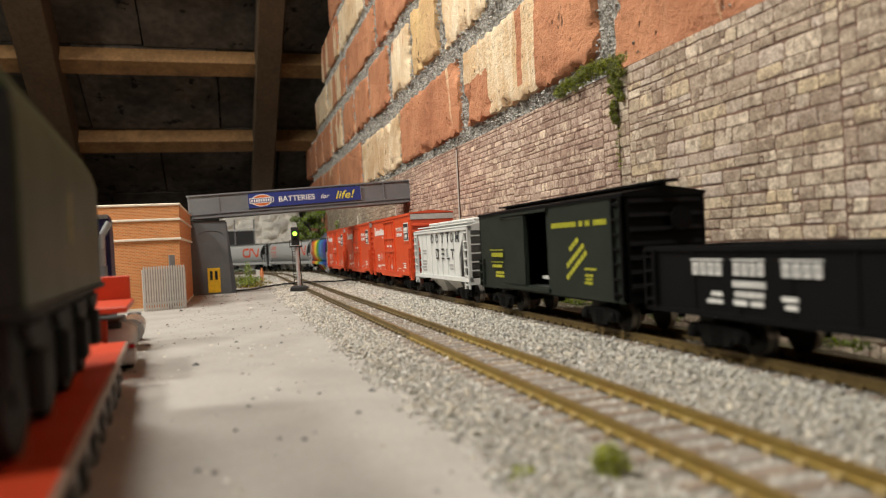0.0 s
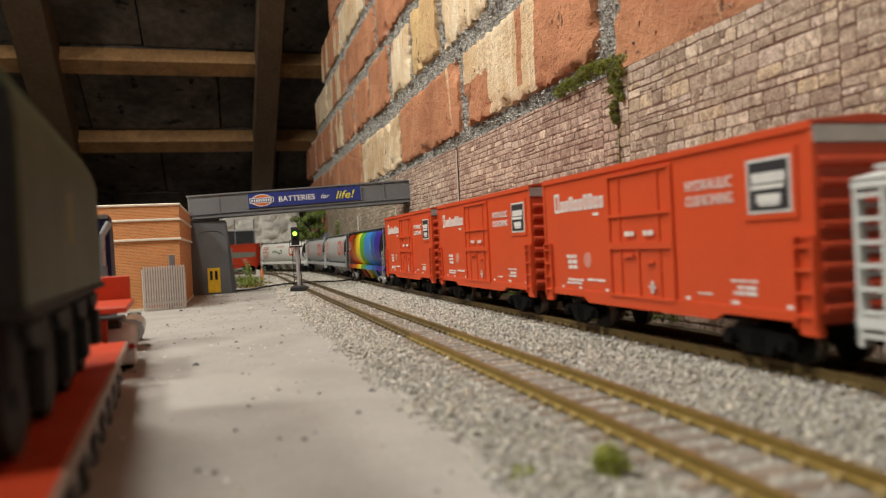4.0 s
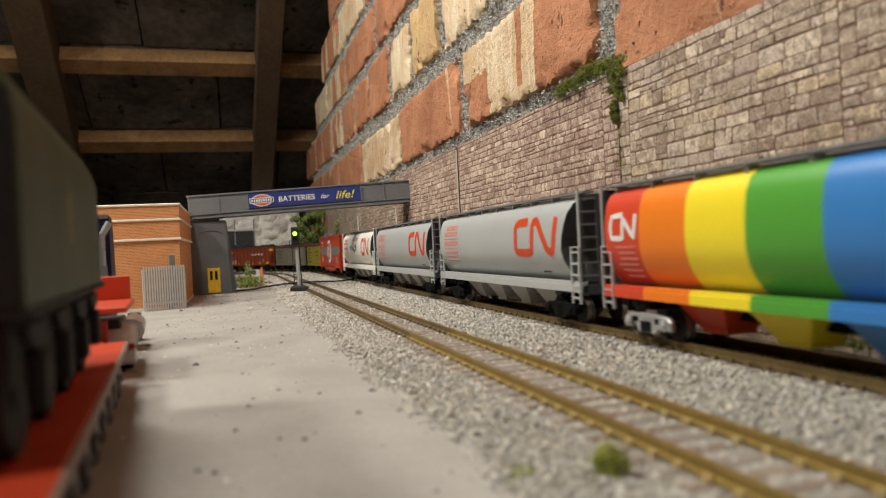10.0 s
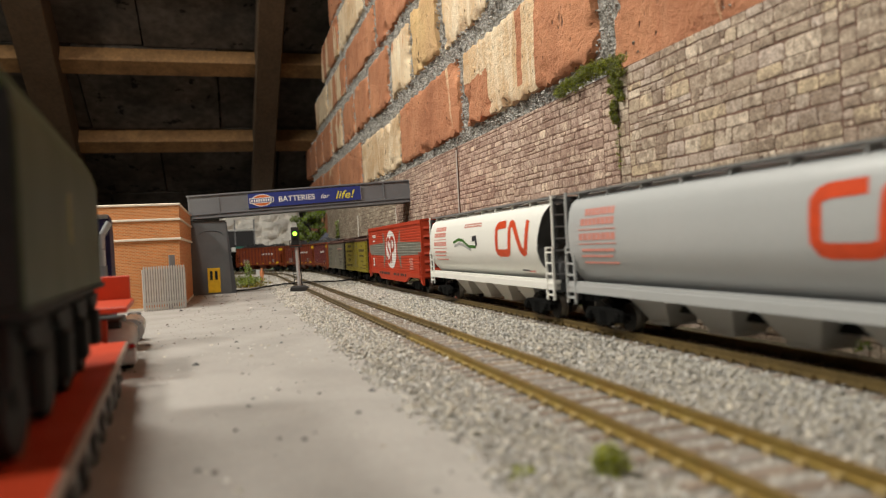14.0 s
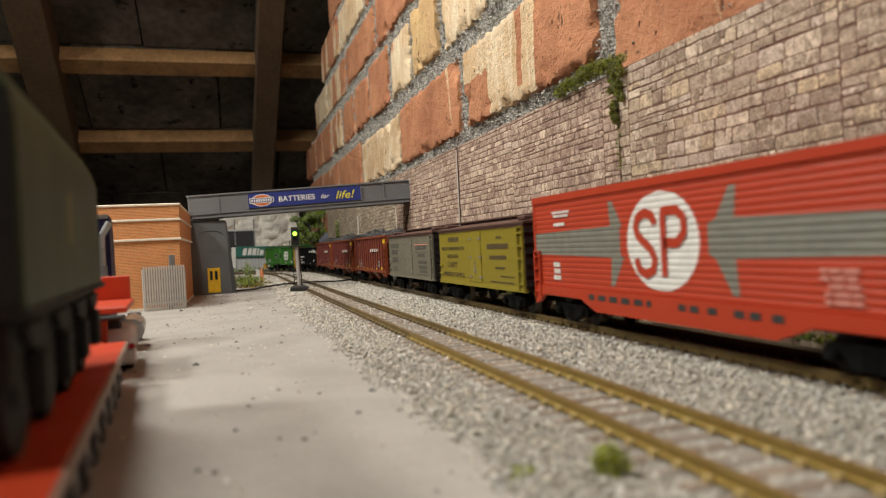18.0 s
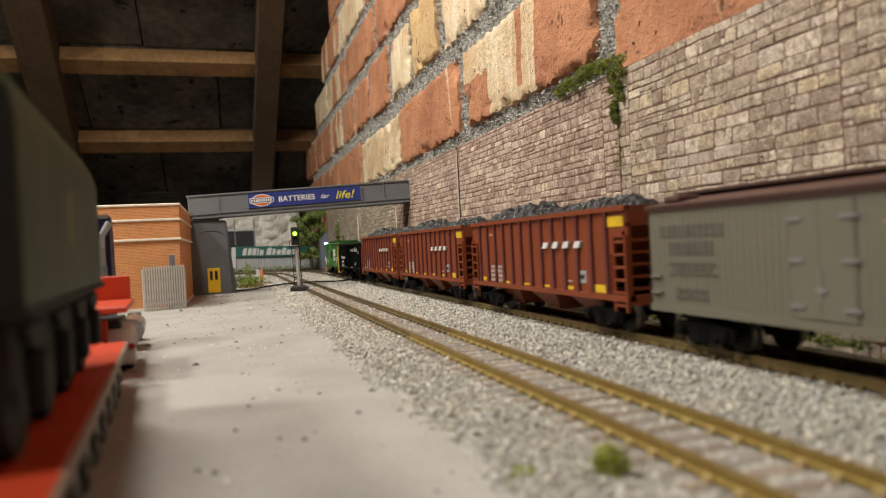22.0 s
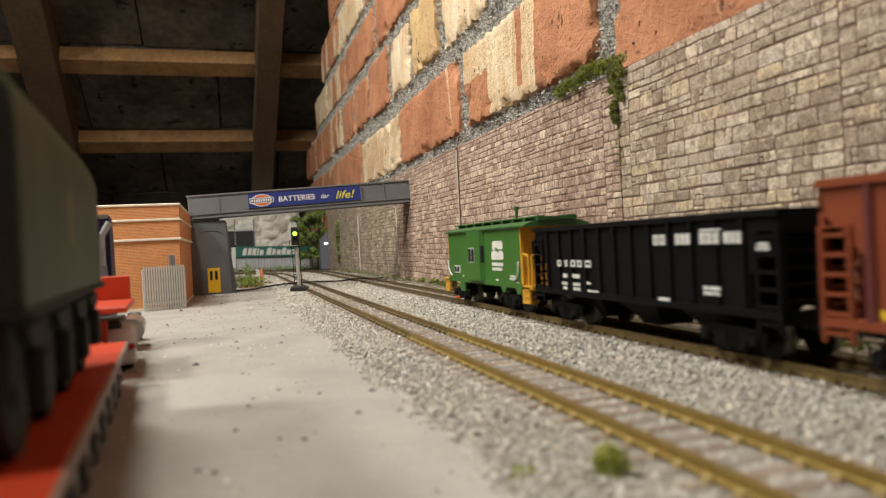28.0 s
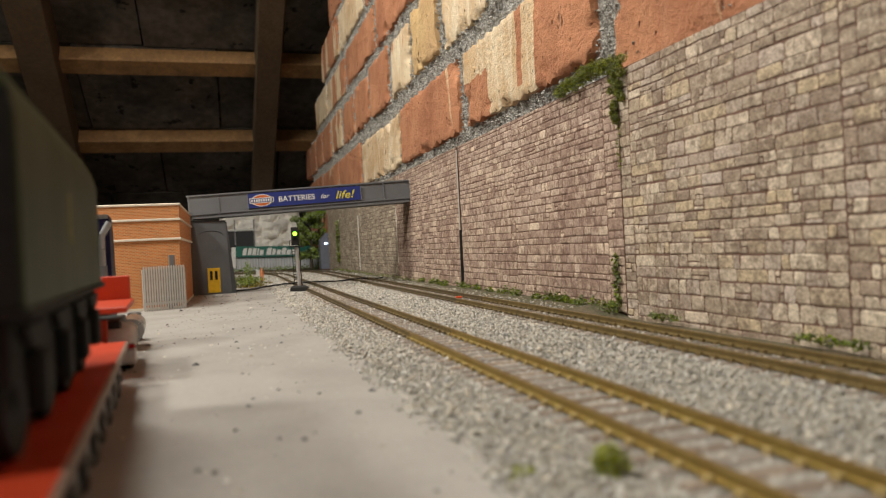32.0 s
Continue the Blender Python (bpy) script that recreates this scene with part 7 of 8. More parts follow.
# ---- cable on the ground under the bridge ----
cu = bpy.data.curves.new("cable", "CURVE")
cu.dimensions, cu.bevel_depth, cu.bevel_resolution = "3D", 0.0009, 2
sp = cu.splines.new("BEZIER")
CABLE = [(-3, 764, -2.6), (17, 776, -3.0), (42, 812, -2.2), (67, 812, -0.6), (92, 806, -0.4), (118, 815, -1.6), (146, 820, -0.2), (166, 834, -2.0), (176, 842, -2.2)]
sp.bezier_points.add(len(CABLE) - 1)
for q, c in zip(sp.bezier_points, CABLE):
    q.co = Vector(c) * MM
    q.handle_left_type = q.handle_right_type = "AUTO"
cu.materials.append(M_BLACK)
tagged(new("cable", cu), "thin black cable lying across the ballast", "cable")

# ---- low-loader lorry with a locomotive tender on it ----
M_LORRYRED = mat("lorry_red", (0.52, 0.056, 0.020), 0.38, vary=0.05, scale=60, amount=0.2)
M_NAVY = mat("cab_navy", (0.012, 0.011, 0.055), 0.45, vary=0.05, spec=0.25)
M_STEELPIPE = mat("dull_steel_pipe", (0.42, 0.42, 0.42), 0.35, metal=0.9, vary=0.08)
M_CHROME = mat("chrome", (0.95, 0.95, 0.95), 0.3, metal=1.0, vary=0.03)
M_TYRE = mat("tyre_rubber", (0.022, 0.022, 0.022), 0.8, vary=0.15)
M_HUB = mat("wheel_hub_grey", (0.20, 0.20, 0.19), 0.5, metal=0.4, vary=0.1)
M_TENDER = mat("tender_olive_green", (0.024, 0.042, 0.012), 0.42, spec=0.2, vary=0.05, scale=25, amount=0.2)
M_EDGE = mat("worn_deck_edge", (0.24, 0.165, 0.125), 0.6, vary=0.2)
TURN = 4.57


def lorry_wheel(parent, x, y, z, r, w, double=False):
    def tyre():
        m = Mesh().rod((0, 0, 0), (-w, 0, 0), r, 24)
        m.bevel(0.5)
        return m.data("wheel", M_TYRE)

    def hub():
        m = Mesh().rod((0.15, 0, 0), (-0.5, 0, 0), r * 0.52, 16)
        m.rod((0.7, 0, 0), (0, 0, 0), r * 0.2, 10)
        return m.data("hub", M_HUB)
    wv = part("wheel", shared(("tyre", r, w), tyre), M_TYRE, parent, at=pose(x * MM, y * MM, z * MM))
    part("hub", shared(("hub", r), hub), M_HUB, wv)
    return wv


tr = thing("low_loader_trailer", -34, 262, -4, "red low-loader lorry trailer with many black wheels", "lorry trailer", rz=TURN)
part("deck", Mesh().box(-40, 0, -250, -24, 11.4, 14.0).bevel(0.3), M_LORRYRED, tr, "red painted deck")
part("deck_edge", Mesh().box(-0.05, 0.5, -250, -24, 12.0, 13.9), M_EDGE, tr, "worn pale deck edge")
part("chassis_beam", Mesh().box(-31, -27, -250, 10, 6.5, 11.4), M_LORRYRED, tr)
part("chassis_beam", Mesh().box(-13, -9, -250, 10, 6.5, 11.4), M_LORRYRED, tr)
part("neck_beam", Mesh().prism([(-30, 11.4), (-24, 14), (-14, 16), (-4, 22.4), (32, 22.4), (32, 19.4), (0, 19.4), (-10, 12.4), (-24, 11.4)], -28, -20, "x"), M_LORRYRED, tr)
part("gooseneck_plate", Mesh().box(-33, 0.4, -18, 32, 22.4, 24.4).bevel(0.3), M_LORRYRED, tr, "red gooseneck plate")
part("headboard", Mesh().box(-33, -0.6, 29.5, 32, 24.4, 33.2).bevel(0.3), M_LORRYRED, tr, "red headboard")
for k in range(9):
    y = -42 - 17.5 * k
    for x in (-1.2, -34):
        lorry_wheel(tr, x, y, 5.4, 5.4, 4.6)
    part("axle", shared("axle", lambda: Mesh().rod((-2, 0, 0), (-38, 0, 0), 1.0, 8).data("axle", M_BLACK)), M_BLACK, tr, at=pose(0, y * MM, 5.4 * MM))

tt = thing("lorry_tractor", -38.5, 318, -4, "lorry tractor unit with navy cab and chrome fittings", "lorry", rz=TURN)
part("chassis", Mesh().box(-26, -12, -48, 70, 10, 14.5).bevel(0.4), M_BLACK, tt)
part("fifth_wheel", Mesh().rod((-17, -8, 14), (-17, -8, 18.5), 9, 20), M_BLACK, tt)
for y in (-40, -22, 52):
    for x in (0, -30):
        lorry_wheel(tt, x, y, 6.8, 6.8, 6.0)
# rounded mudguard over the rear wheels
m = Mesh()
rows = []
for t in range(19):
    a = math.radians(-4 + 188 * t / 18)
    row = []
    for j in range(9):
        q = min(1.0, j / 6)
        x = -7.4 + 5.6 * q if j <= 3 else -4.6 + 6.4 * math.sin((j - 3) / 5 * math.pi / 2)
        r = 12.4 if j <= 3 else 12.4 - 4.2 * (1 - math.cos((j - 3) / 5 * math.pi / 2))
        row.append(m.bm.verts.new((x, -38 + r * math.cos(a), 9.2 + 0.62 * r * math.sin(a))))
    rows.append(row)
for p, q in zip(rows, rows[1:]):
    for k in range(8):
        m.bm.faces.new((p[k], p[k + 1], q[k + 1], q[k]))
bmesh.ops.solidify(m.bm, geom=m.bm.faces[:], thickness=0.5)
# non-metal white stands in for the chrome's bright highlights
part("mudguard", m, mat("white_for_chrome", (0.93, 0.93, 0.92), 0.2, metal=0.0, vary=0.05, coat=0.6), tt, "chrome rear mudguard with its highlights painted as plain white", smooth=True)
# added black block that paints the dark space under the gooseneck
part("axle_housing", Mesh().box(-29, -3.2, -46, -12, 2.0, 17.6).bevel(0.6), M_BLACK, tt, "black block added as the darkness under the gooseneck")
part("subframe", Mesh().box(-15, -7.4, -49.6, -46.2, 9.8, 18.6).bevel(0.4), M_LORRYRED, tt, "dark red rear subframe")
part("bumper", Mesh().box(-6.4, 1.6, -51.0, -47.4, 2.6, 8.2).bevel(0.8), M_GALV, tt, "pale grey rear bumper")
part("fuel_tank", Mesh().rod((-2.5, 6, 9), (-2.5, 36, 9), 5.2, 20), M_CHROME, tt, "chrome fuel tank")
part("rear_lamp", Mesh().box(-5.4, 1.0, -51.4, -49.0, 8.3, 9.8), mat("red_lamp_glass", (0.45, 0.02, 0.02), 0.25), tt)
part("cab", Mesh().prism([(18, 14), (18, 57.6), (20, 59), (34, 58.4), (40, 52), (42, 38), (42, 14)], -34, -9.5, "x").bevel(1.0, 2), M_NAVY, tt, "navy blue cab")
part("cab_roof_trim", Mesh().box(-33, -10, 17.4, 19.6, 57.4, 59.2), M_CHROME, tt)
m = Mesh().rod((-12.5, 13, 20), (-12.5, 13, 44), 1.3, 12).rod((-12.5, 13, 44), (-12.5, 14.5, 50), 1.3, 12).rod((-12.5, 14.5, 50), (-9.5, 16, 55.5), 1.3, 12, 1.5)
part("exhaust_pipe", m, M_STEELPIPE, tt, "chrome exhaust pipe")
part("exhaust_silencer", Mesh().rod((-12.5, 13, 24), (-12.5, 13, 37), 1.7, 14), M_STEELGREY, tt)
part("air_line", Mesh().rod((-22, 14, 30), (-16, -6, 24), 0.5, 6), M_BLACK, tt)

M_TENDERFRAME = mat("tender_frame_black", (0.017, 0.018, 0.017), 0.75, vary=0.3, spec=0.2)
te = thing("locomotive_tender", -33.4, 219.5, 10, "dark olive green steam locomotive tender on the trailer", "locomotive tender", rz=TURN)
# body: straight sides, turned-in coal rails, rounded corners
yr, yf = -22.7, -126.0
m = Mesh()
prof = [(-16.5, 19.8), (-16.5, 43.4), (-15.6, 46.9), (-13.5, 50.7), (-12.8, 50.9), (12.8, 50.9), (13.5, 50.7), (15.6, 46.9), (16.5, 43.4), (16.5, 19.8)]
m.prism([(x - 16.5, z) for x, z in prof], yf, yr)
m.bevel(0.6, 2)
part("tank", m, M_TENDER, te, "olive green tank sides")
part("footplate", Mesh().box(-34, 0.6, yf - 1, yr + 2.0, 18.8, 19.8), M_TENDERFRAME, te)
for x in (-3.2, -31.4):
    part("frame", Mesh().box(x, x + 1.4, yf, yr, 10.4, 18.2), M_TENDERFRAME, te)
for k in range(4):
    y = yr - 15.5 - 25.3 * k
    for x in (-3.4, -27):
        def tw():
            m = Mesh().rod((0, 0, 0), (-2.8, 0, 0), 9.0, 24)
            m.bevel(0.3)
            return m.data("wheel", M_TENDERFRAME)
        part("wheel", shared("tenderwheel", tw), M_TENDERFRAME, te, at=pose(x * MM, y * MM, 9.0 * MM))
    part("axlebox", shared("axlebox", lambda: Mesh().box(-2.0, 0.4, -2.6, 2.6, 6, 14).bevel(0.5).data("axlebox", M_TENDERFRAME)), M_TENDERFRAME, te, at=pose(0, y * MM, 0))
    part("spring", shared("tenderspring", lambda: Mesh().prism([(-9, 17.6), (9, 17.6), (6, 15.6), (3, 14.4), (-3, 14.4), (-6, 15.6)], -1.8, -0.4, "x").data("spring", M_TENDERFRAME)), M_TENDERFRAME, te, at=pose(0, y * MM, 0))
# added black sheet: the near end's shade put into the colour
part("end_plate", Mesh().box(-32.6, -0.4, yf - 0.9, yf - 0.05, 20.2, 46), M_TENDERFRAME, te, "black sheet painting the tender's near end as unlit")
part("crest", Mesh().box(-0.05, 0.12, -82, -77.5, 28.5, 37.5).bevel(0.03), mat("gold_crest", (0.17, 0.16, 0.04), 0.5, metal=0.2, vary=0.5, fine=700), te, "small gold crest")
part("handrail", Mesh().rod((-0.4, yr + 0.5, 24), (-0.4, yr + 0.5, 42), 0.3, 6), M_STEELPIPE, te)

# ---- foliage ----
def leaf_mat(name, col):
    return mat(name, col, 0.75, vary=0.3, scale=120, island=0.45, spec=0.2)


M_MOSS = leaf_mat("moss_green", (0.40, 0.43, 0.12))
M_FRESH = leaf_mat("fresh_green", (0.175, 0.215, 0.05))
M_HANG = leaf_mat("olive_moss", (0.21, 0.235, 0.05))
M_OLIVE = leaf_mat("dry_olive", (0.17, 0.14, 0.04))
M_TREE = leaf_mat("tree_green", (0.22, 0.29, 0.08))
M_BARK = mat("bark", (0.07, 0.05, 0.035), 0.9, vary=0.3)


def leaves(blobs, seed, size):
    """Many small folded leaf scraps around blob centres: x, y, z, rx, ry, rz, count."""
    rng = np.random.default_rng(seed)
    vs = []
    for x, y, z, rx, ry, rz, n in blobs:
        d = rng.normal(size=(n, 3))
        d /= np.linalg.norm(d, axis=1)[:, None]
        r = rng.uniform(0.35, 1.08, n) ** 0.6
        c = np.array((x, y, z)) + d * r[:, None] * np.array((rx, ry, rz)) * (1 + 0.25 * np.sin(9 * d[:, :1] + 7 * d[:, 2:3]))
        a = rng.normal(size=(n, 3))
        a /= np.linalg.norm(a, axis=1)[:, None]
        b = np.cross(a, rng.normal(size=(n, 3)))
        b /= np.linalg.norm(b, axis=1)[:, None]
        k = np.cross(a, b)
        s = (size * rng.lognormal(0, 0.35, n))[:, None]
        vs.append(np.stack([c - a * s, c + b * s * 0.6 + k * s * 0.25, c + a * s, c - b * s * 0.6 + k * s * 0.25], 1).reshape(-1, 3))
    v = np.concatenate(vs)
    n = len(v) // 4
    f = (np.array([(0, 1, 2), (0, 2, 3)])[None] + 4 * np.arange(n)[:, None, None]).reshape(-1, 3)
    me = bpy.data.meshes.new("leaves")
    me.from_pydata([tuple(q) for q in v * MM], [], [tuple(int(i) for i in t) for t in f])
    return me


def foliage(name, blobs, seed, size, material, label, category):
    me = leaves(blobs, seed, size)
    me.materials.append(material)
    return tagged(new(name, me), label, category, kind="stuff")


rng = random.Random(17)
hang = []
for k in range(22):
    y = 312 + (k / 21) * 62
    hang.append((187 + rng.uniform(-2, 1), y, 119.6 + rng.uniform(-1.5, 2.2) + (1.8 if 320 < y < 345 else 0), 2.6, 4.2, 2.2 + rng.uniform(0, 1.6), 520))
for k in range(18):
    hang.append((186.4, 308 + rng.uniform(-5, 5), 121 - k * 1.7, 2.2, rng.uniform(2, 5.0) * (1 - k / 22), 2.2, 420))
for k in range(7):
    hang.append((187.4, 311 + rng.uniform(-2, 2), 88 - k * 3.2, 0.8, 1.2, 1.6, 34))
foliage("hanging_moss", hang, 3, 0.34, M_HANG, "clump of green scatter moss hanging over the stone wall", "moss")
low = []
for y in np.arange(315, 700, 5.5):
    if noise.noise((y * 0.045, 7.3, 1.9)) > (-0.28 if y < 400 else -0.02):
        low.append((185.5 + rng.uniform(-3, 1), y + rng.uniform(-3, 3), -1.8 + rng.uniform(0, 1.4), rng.uniform(1.8, 3.6), rng.uniform(2, 5), rng.uniform(1.8, 4.6), 110))
for y in np.arange(700, 1300, 16):
    low.append((184, y + rng.uniform(-6, 6), -1.5, 4, 7, rng.uniform(1.5, 4), 40))
for y in (172, 177, 183, 190, 195, 268, 275, 282):
    low.append((184.5, y, -2.6, 2.2, 3.4, rng.uniform(1.0, 2.0), 70))
for k in range(14):
    low.append((187.6, 319 + rng.uniform(-1.5, 1.5), -2 + k * 2.0, 1.2, 2.2, 1.6, 34))
foliage("wall_foot_weeds", low, 5, 0.6, M_FRESH, "green weeds along the foot of the stone wall", "weeds")


def tuft(x, y, r, h, n, seed, label):
    rn = random.Random(seed)
    m = Mesh()
    for k in range(n):
        a, q = rn.uniform(0, 2 * math.pi), rn.uniform(0, 1) ** 0.6
        bx, by = r * 0.55 * q * math.cos(a), r * 0.55 * q * math.sin(a)
        tx, ty, tz = bx * 1.9 + rn.uniform(-0.5, 0.5), by * 1.9 + rn.uniform(-0.5, 0.5), h * rn.uniform(0.55, 1.05) * (1.1 - 0.4 * q)
        w = 0.11
        vs = [m.bm.verts.new(c) for c in ((bx - w, by, 0), (bx + w, by, 0), (tx + w, ty, tz), (tx - w, ty, tz))]
        m.bm.faces.new(vs)
    return solo("grass_tuft", m, M_MOSS, label, "grass tuft", kind="stuff", x=x, y=y, z=-4.0)


tuft(57.2, 101.6, 3.3, 5.6, 190, 1, "tuft of green static grass in the ballast")
foliage("scatter_clump", [(57.0, 101.6, -1.9, 3.0, 3.0, 3.2, 800)], 41, 0.32, M_MOSS, "yellow-green scatter clump in the ballast", "scatter")
foliage("scatter_patch", [(45.3, 110, -3.4, 2.6, 2.4, 0.5, 60), (43.6, 108, -3.6, 1.4, 1.6, 0.4, 24)], 42, 0.45, M_MOSS, "thin patch of green scatter at the ballast edge", "scatter")

foliage("lineside_bush", [(8, 880, 2, 10, 14, 6, 420), (20, 900, 2, 12, 18, 5, 420), (32, 930, 1, 10, 20, 4, 300), (18, 850, -1, 9, 12, 3, 200)], 8, 0.9, M_FRESH, "yellow-green scatter bushes beside the bridge pier", "bush")
foliage("dry_grass", [(20, 850, -3, 20, 26, 2.4, 300), (40, 900, -3, 14, 30, 2, 200), (60, 1300, -3, 60, 40, 3, 300)], 9, 1.2, M_OLIVE, "patch of dry olive grass scatter", "grass")
foliage("dark_bush", [(21, 925, 12, 5, 6, 12, 420)], 10, 0.9, M_TREE, "dark green upright bush", "bush")
foliage("wall_ivy", [(187.5, 1275, 80 - 9 * k, 3, 10, 9, 60) for k in range(8)], 12, 1.6, M_FRESH, "green ivy on the far stone wall", "ivy")
foliage("fence_weeds", [(10 + 22 * k, 1595, -1, 14, 6, 4 + 2 * (k % 3), 90) for k in range(9)], 13, 1.5, M_TREE, "dark green weeds at the foot of the fence", "weeds")
fig = Mesh().rod((-1, 0, 0), (-0.8, 0, 8), 0.9, 8, 1.1).rod((1, 0, 0), (0.8, 0, 8), 0.9, 8, 1.1).rod((0, 0, 7.6), (0, 0, 15), 1.8, 10, 2.1).rod((2.3, 0, 8), (2.0, 0, 14.6), 0.6, 6).rod((-2.3, 0, 8), (-2.0, 0, 14.6), 0.6, 6).rod((0, 0, 15.2), (0, 0, 18.8), 1.2, 10, 1.3)
solo("figurine", fig, mat("figurine_orange", (0.62, 0.24, 0.10), 0.6), "tiny orange and white model figurine", "figurine", x=40, y=985, z=-4)
solo("marker_post", Mesh().box(-2.4, 2.4, -1.5, 1.5, 0, 17).bevel(0.5), M_GALV, "small grey lineside post", "post", x=34, y=960, z=-4)


def tree(x, y, seed):
    t = thing("tree", x, y, -4, "dark green model tree with an uneven crown", "tree")
    rn = random.Random(seed)
    m = Mesh().rod((0, 0, 0), (2, 0, 48), 3.6, 10, 2.2).rod((2, 0, 48), (0, 2, 90), 2.2, 8, 0.8)
    for k in range(9):
        a, z = rn.uniform(0, 6.28), rn.uniform(28, 80)
        m.rod((1, 0, z), (1 + 24 * math.cos(a), 18 * math.sin(a), z + rn.uniform(10, 24)), 1.1, 6, 0.4)
    part("trunk", m, M_BARK, t)
    bl = []
    for k in range(40):
        a, r, z = rn.uniform(0, 6.28), rn.uniform(4, 38), rn.uniform(24, 118)
        bl.append((r * math.cos(a), r * 0.8 * math.sin(a), z, rn.uniform(7, 13), rn.uniform(7, 12), rn.uniform(5, 9), 330))
    me = leaves(bl, seed, 1.7)
    me.materials.append(M_TREE)
    part("crown", me, M_TREE, t, "ragged dark green crown")
    return t


tree(165, 1520, 3)
tree(205, 1600, 4)

# ---- the scene beyond the bend: yard fence, signboard, plaster rocks, hut ----
M_TIN = mat("grey_corrugated_sheet", (0.50, 0.51, 0.52), 0.6, vary=0.1, scale=40)
M_SIGNGREEN = mat("sign_dark_green", (0.016, 0.13, 0.10), 0.45, vary=0.05)
fence = thing("yard_fence", 95, 1640, -4, "pale grey corrugated yard fence", "fence")
for k in range(6):
    def sheet():
        m = Mesh()
        n = 32
        m.prism([(50.0 * j / n, 0.9 * math.sin(j * math.pi / 2)) for j in range(n + 1)] + [(50.0 * (n - j) / n, 0.9 * math.sin((n - j) * math.pi / 2) + 0.6) for j in range(n + 1)], 0, 33, "z")
        return m.data("panel", M_TIN)
    part("panel", shared("tin", sheet), M_TIN, fence, at=pose((-90 + 50 * k) * MM, 0, 0))
sign = thing("signboard", 12, 1636, 28, "dark green signboard with white lettering on a fence", "sign")
sign.rotation_euler = (0, radians(2.0), 0)
part("board", Mesh().box(0, 172, -1.5, 1.5, 0, 24).bevel(0.3), M_SIGNGREEN, sign)
for k, (x, w, tall) in enumerate(((14, 8, 15), (25, 8, 15), (35, 8, 15), (45, 3.5, 14), (51, 8, 11), (66, 10, 15), (78, 7, 13), (88, 9, 11), (99, 9, 15), (110, 9, 11), (121, 7, 11), (130, 7, 13))):
    part("letter_bar", Mesh().prism([(x, 4.2), (x + w, 4.2), (x + w + tall * 0.2, 4.2 + tall * 1.05), (x + tall * 0.2, 4.2 + tall * 1.05)], -2.0, -1.4, "y"), M_WHITEPRINT, sign)
part("end_panel", Mesh().box(-9, 0, -1.5, 1.5, -24, 22), M_WHITEPRINT, sign)
shed = thing("dark_shed", 0, 1700, -4, "dark shed with a pale gutter behind the fence", "shed")
part("wall", Mesh().box(-80, 58, 0, 60, 0, 92), mat("shed_black", (0.02, 0.02, 0.022), 0.6), shed)
part("post", Mesh().box(12, 15, -3, 0, 60, 118), M_STEELGREY, shed)
part("post", Mesh().box(55, 58, -3, 0, 40, 118), M_STEELGREY, shed)
part("gutter", Mesh().box(-80, 60, -4, 0, 92, 96), M_GALV, shed)


def rocks(seed):
    m = Mesh()
    nx, nz = 44, 26
    rows = []
    for a in range(nx + 1):
        row = []
        for b in range(nz + 1):
            x, z = -22 + 200 * a / nx, -4 + 190 * b / nz
            v = Vector((x * 0.020, z * 0.034, seed))
            y = -60 * abs(noise.noise(v)) - 34 * abs(noise.noise(v * 2.1)) - 9 * abs(noise.noise(v * 4.6)) + z * 0.62
            row.append(m.bm.verts.new((x, y, z)))
        rows.append(row)
    for a, b in zip(rows, rows[1:]):
        for k in range(nz):
            m.bm.faces.new((a[k], a[k + 1], b[k + 1], b[k]))
    return m


solo("rock_face", rocks(2.2), mat("white_plaster", (0.86, 0.83, 0.77), 0.85, vary=0.08, scale=30, dark=(0.6, 0.57, 0.52), amount=0.5), "crumpled white plaster rock face", "rock face", y=1815)
hut = thing("lineside_hut", 176, 1440, -4, "small grey-blue lineside hut with a bright lamp", "hut")
part("wall", Mesh().prism([(0, 0), (28, 0), (28, 62), (14, 74), (0, 58)], 0, 26, "y"), mat("hut_grey_blue", (0.14, 0.15, 0.19), 0.6), hut)
part("lamp_lens", Mesh().box(8, 14, -1.2, 0.4, 50, 54), mat("cold_white_lamp", (0.6, 0.75, 1.0), 0.3, emit=5.0), hut, "glowing cold white lamp")

# ---- grit on the road ----
def grit(seed, n, x0, x1, y0, y1, size, material, name, label, spots=(), z=-4.0):
    rn = random.Random(seed)
    m = Mesh()
    places = [(rn.uniform(x0, x1), rn.uniform(y0, y1), size * rn.lognormvariate(0, 0.5)) for _ in range(n)] + [(x, y, s) for x, y, s in spots]
    for x, y, s in places:
        a = rn.uniform(0, 6.28)

        vs = [m.bm.verts.new((x + s * rn.uniform(0.6, 1.2) * math.cos(a + k * 1.257), y + s * rn.uniform(0.6, 1.2) * math.sin(a + k * 1.257), z)) for k in range(5)]
        top = m.bm.verts.new((x, y, z + s * 0.6))
        for k in range(5):
            m.bm.faces.new((vs[k], vs[(k + 1) % 5], top))
    return solo(name, m, material, label, "grit", kind="stuff")


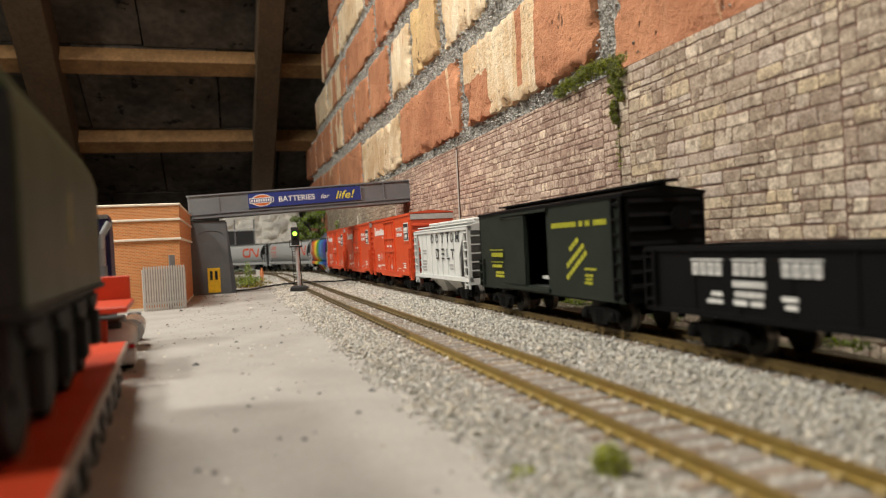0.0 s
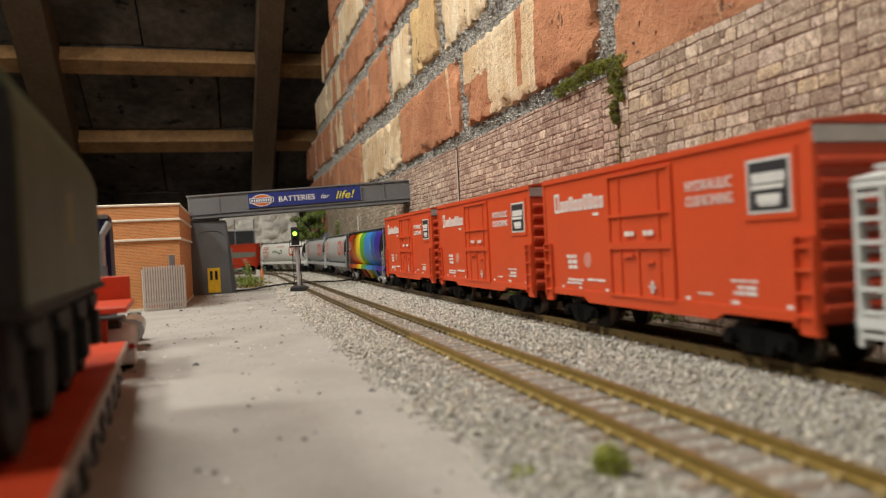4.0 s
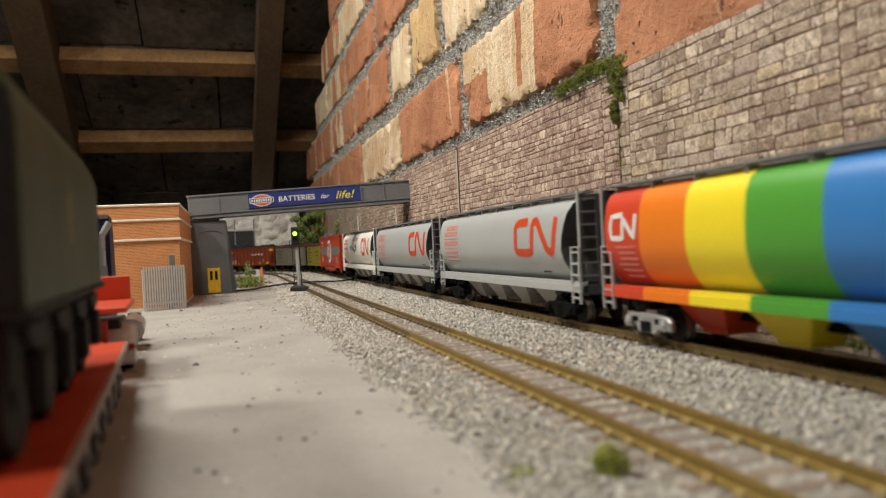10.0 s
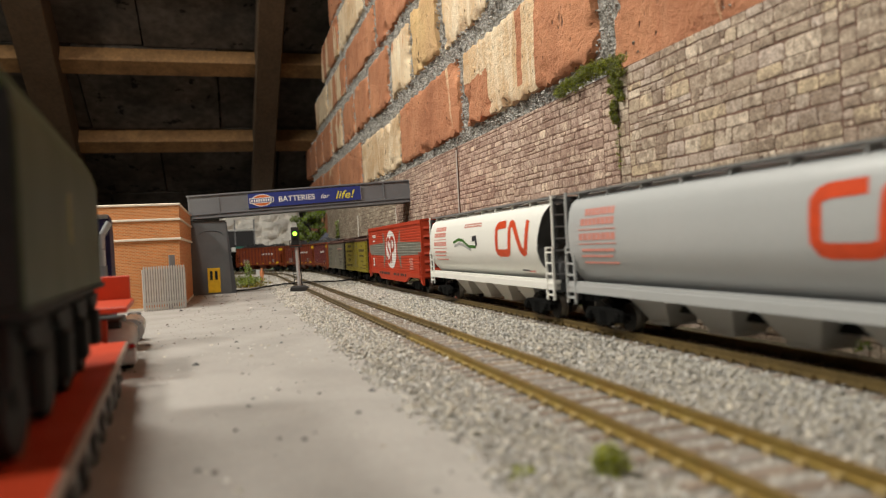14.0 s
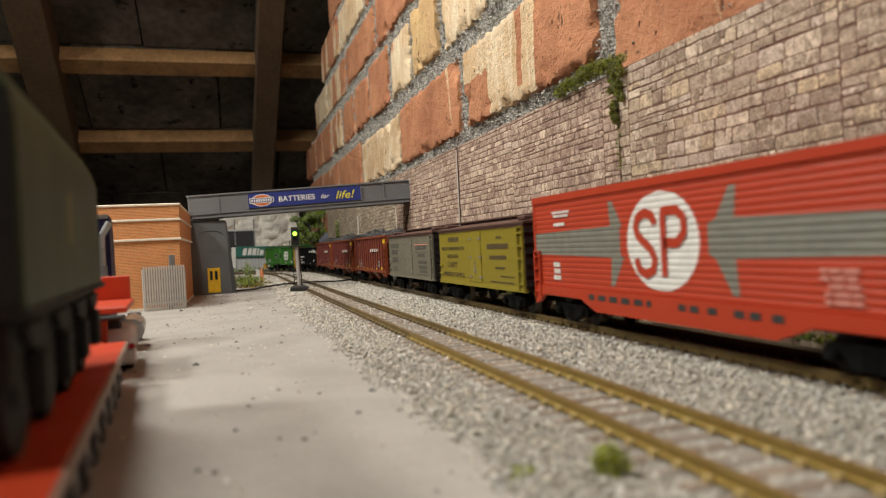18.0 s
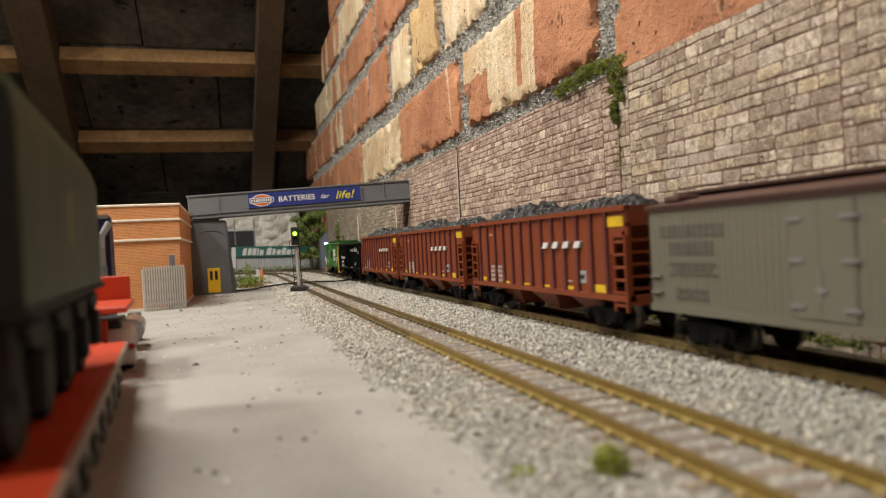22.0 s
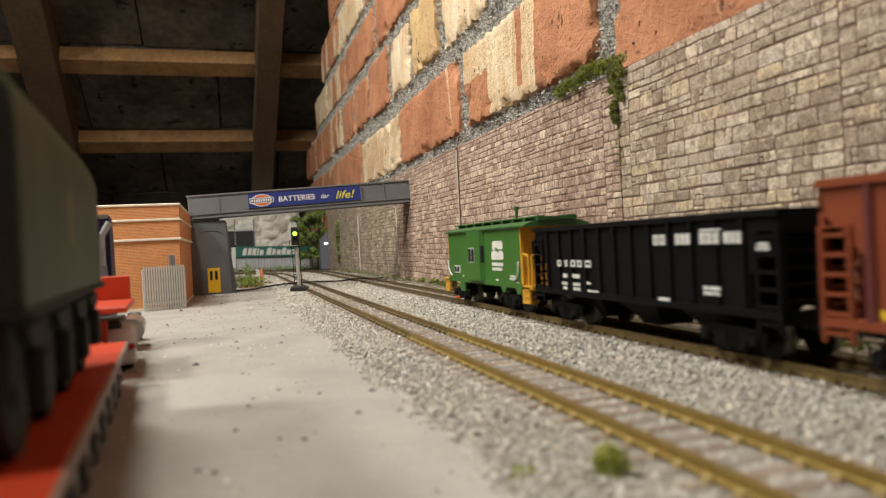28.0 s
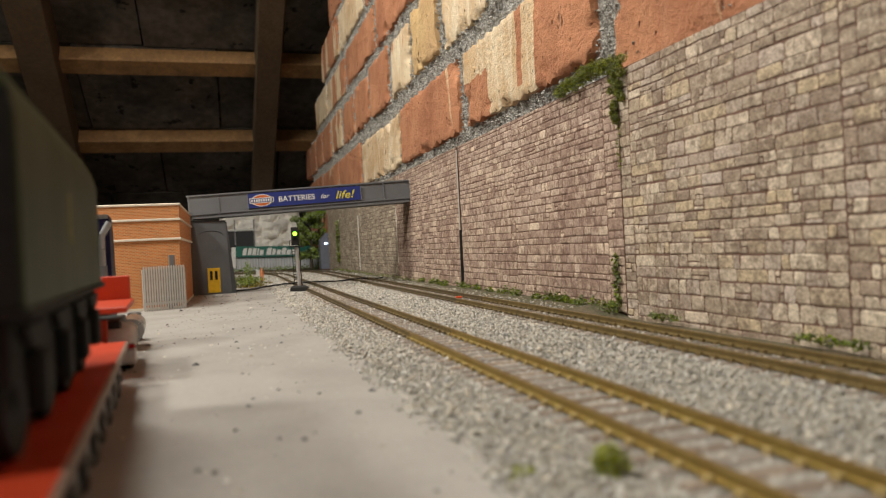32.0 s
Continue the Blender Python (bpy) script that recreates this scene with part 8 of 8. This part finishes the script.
grit(1, 250, -45, 45, 100, 740, 0.42, M_BLACK, "dark_grit", "scattered dark grit on the road",
     [(8, 152, 0.9), (13, 149, 0.9), (-7.6, 136.5, 0.9), (-4.6, 134, 0.9), (2.6, 188, 0.8), (21.4, 194.6, 0.8), (27.4, 167, 0.9), (2, 240, 0.8), (-36, 545, 2.0)])
grit(2, 300, -40, 45, 110, 740, 0.45, M_STONE_CHIP, "pale_grit", "stray pale chippings on the road", [(-0.4, 121.7, 1.2), (8, 314, 1.1), (11, 309, 1.0), (13.6, 306, 1.1), (12, 300, 0.8)])
grit(3, 260, 38, 48, 100, 500, 0.6, M_STONE_CHIP, "edge_chippings", "loose chippings along the ballast edge")

grit(4, 420, -40, 62, 330, 745, 0.36, M_BROWN, "brown_grit", "dark brown specks of loose grit on the road")

# bright quartz chips and one red chip lying on the ballast
grit(7, 0, 0, 1, 0, 1, 0.5, M_WHITEPRINT, "white_chips", "a few bright white chips on the ballast", [(121.5, 517, 1.5), (118, 505, 0.8), (65.5, 285.6, 1.2), (63, 270, 0.7), (114.3, 222, 0.7), (130.9, 184, 0.8), (72, 213, 0.6), (99, 330, 0.7), (108, 402, 0.8), (120, 300, 0.6)], -2.4)
solo("paper_scrap", Mesh().prism([(-3.4, -1.2), (3.0, -1.6), (3.6, 1.0), (-1.0, 1.8)], 0, 0.5, "z"), M_WHITEPRINT, "small white paper scrap lying by the bridge pier", "scrap", x=-12, y=722, z=-4.0)
solo("paper_scrap", Mesh().prism([(-2.4, -1.0), (2.6, -1.4), (2.0, 1.0), (-2.0, 1.4)], 0, 0.5, "z"), M_WHITEPRINT, "small white paper scrap beside the signal base", "scrap", x=72, y=672, z=-3.4)
solo("red_chip", Mesh().box(-2.2, 2.2, -1.4, 1.4, 0, 1.6).bevel(0.4), M_CARRED, "small red plastic chip lying by the track", "chip", x=149.3, y=462.6, z=-3.0)


# ---- the train runs towards the camera on the far track ----
def run(t):
    """Millimetres that the train has gone at t seconds; it gains a little speed."""
    return 94.3 * t + 0.075 * t * t


def motions():
    for lead, (car, length) in TRAIN:
        rows = []
        for k in range(33):
            s = lead + length / 2 - run(k)
            xa, ya, _ = path(s - length * 0.36)
            xb, yb, _ = path(s + length * 0.36)
            turn = math.degrees(math.atan2(-(xb - xa), yb - ya))
            rows.append((k, pose((xa + xb) / 2 * MM, (ya + yb) / 2 * MM, 0, 0, 0, turn)))
        walk(car, rows)


motions()
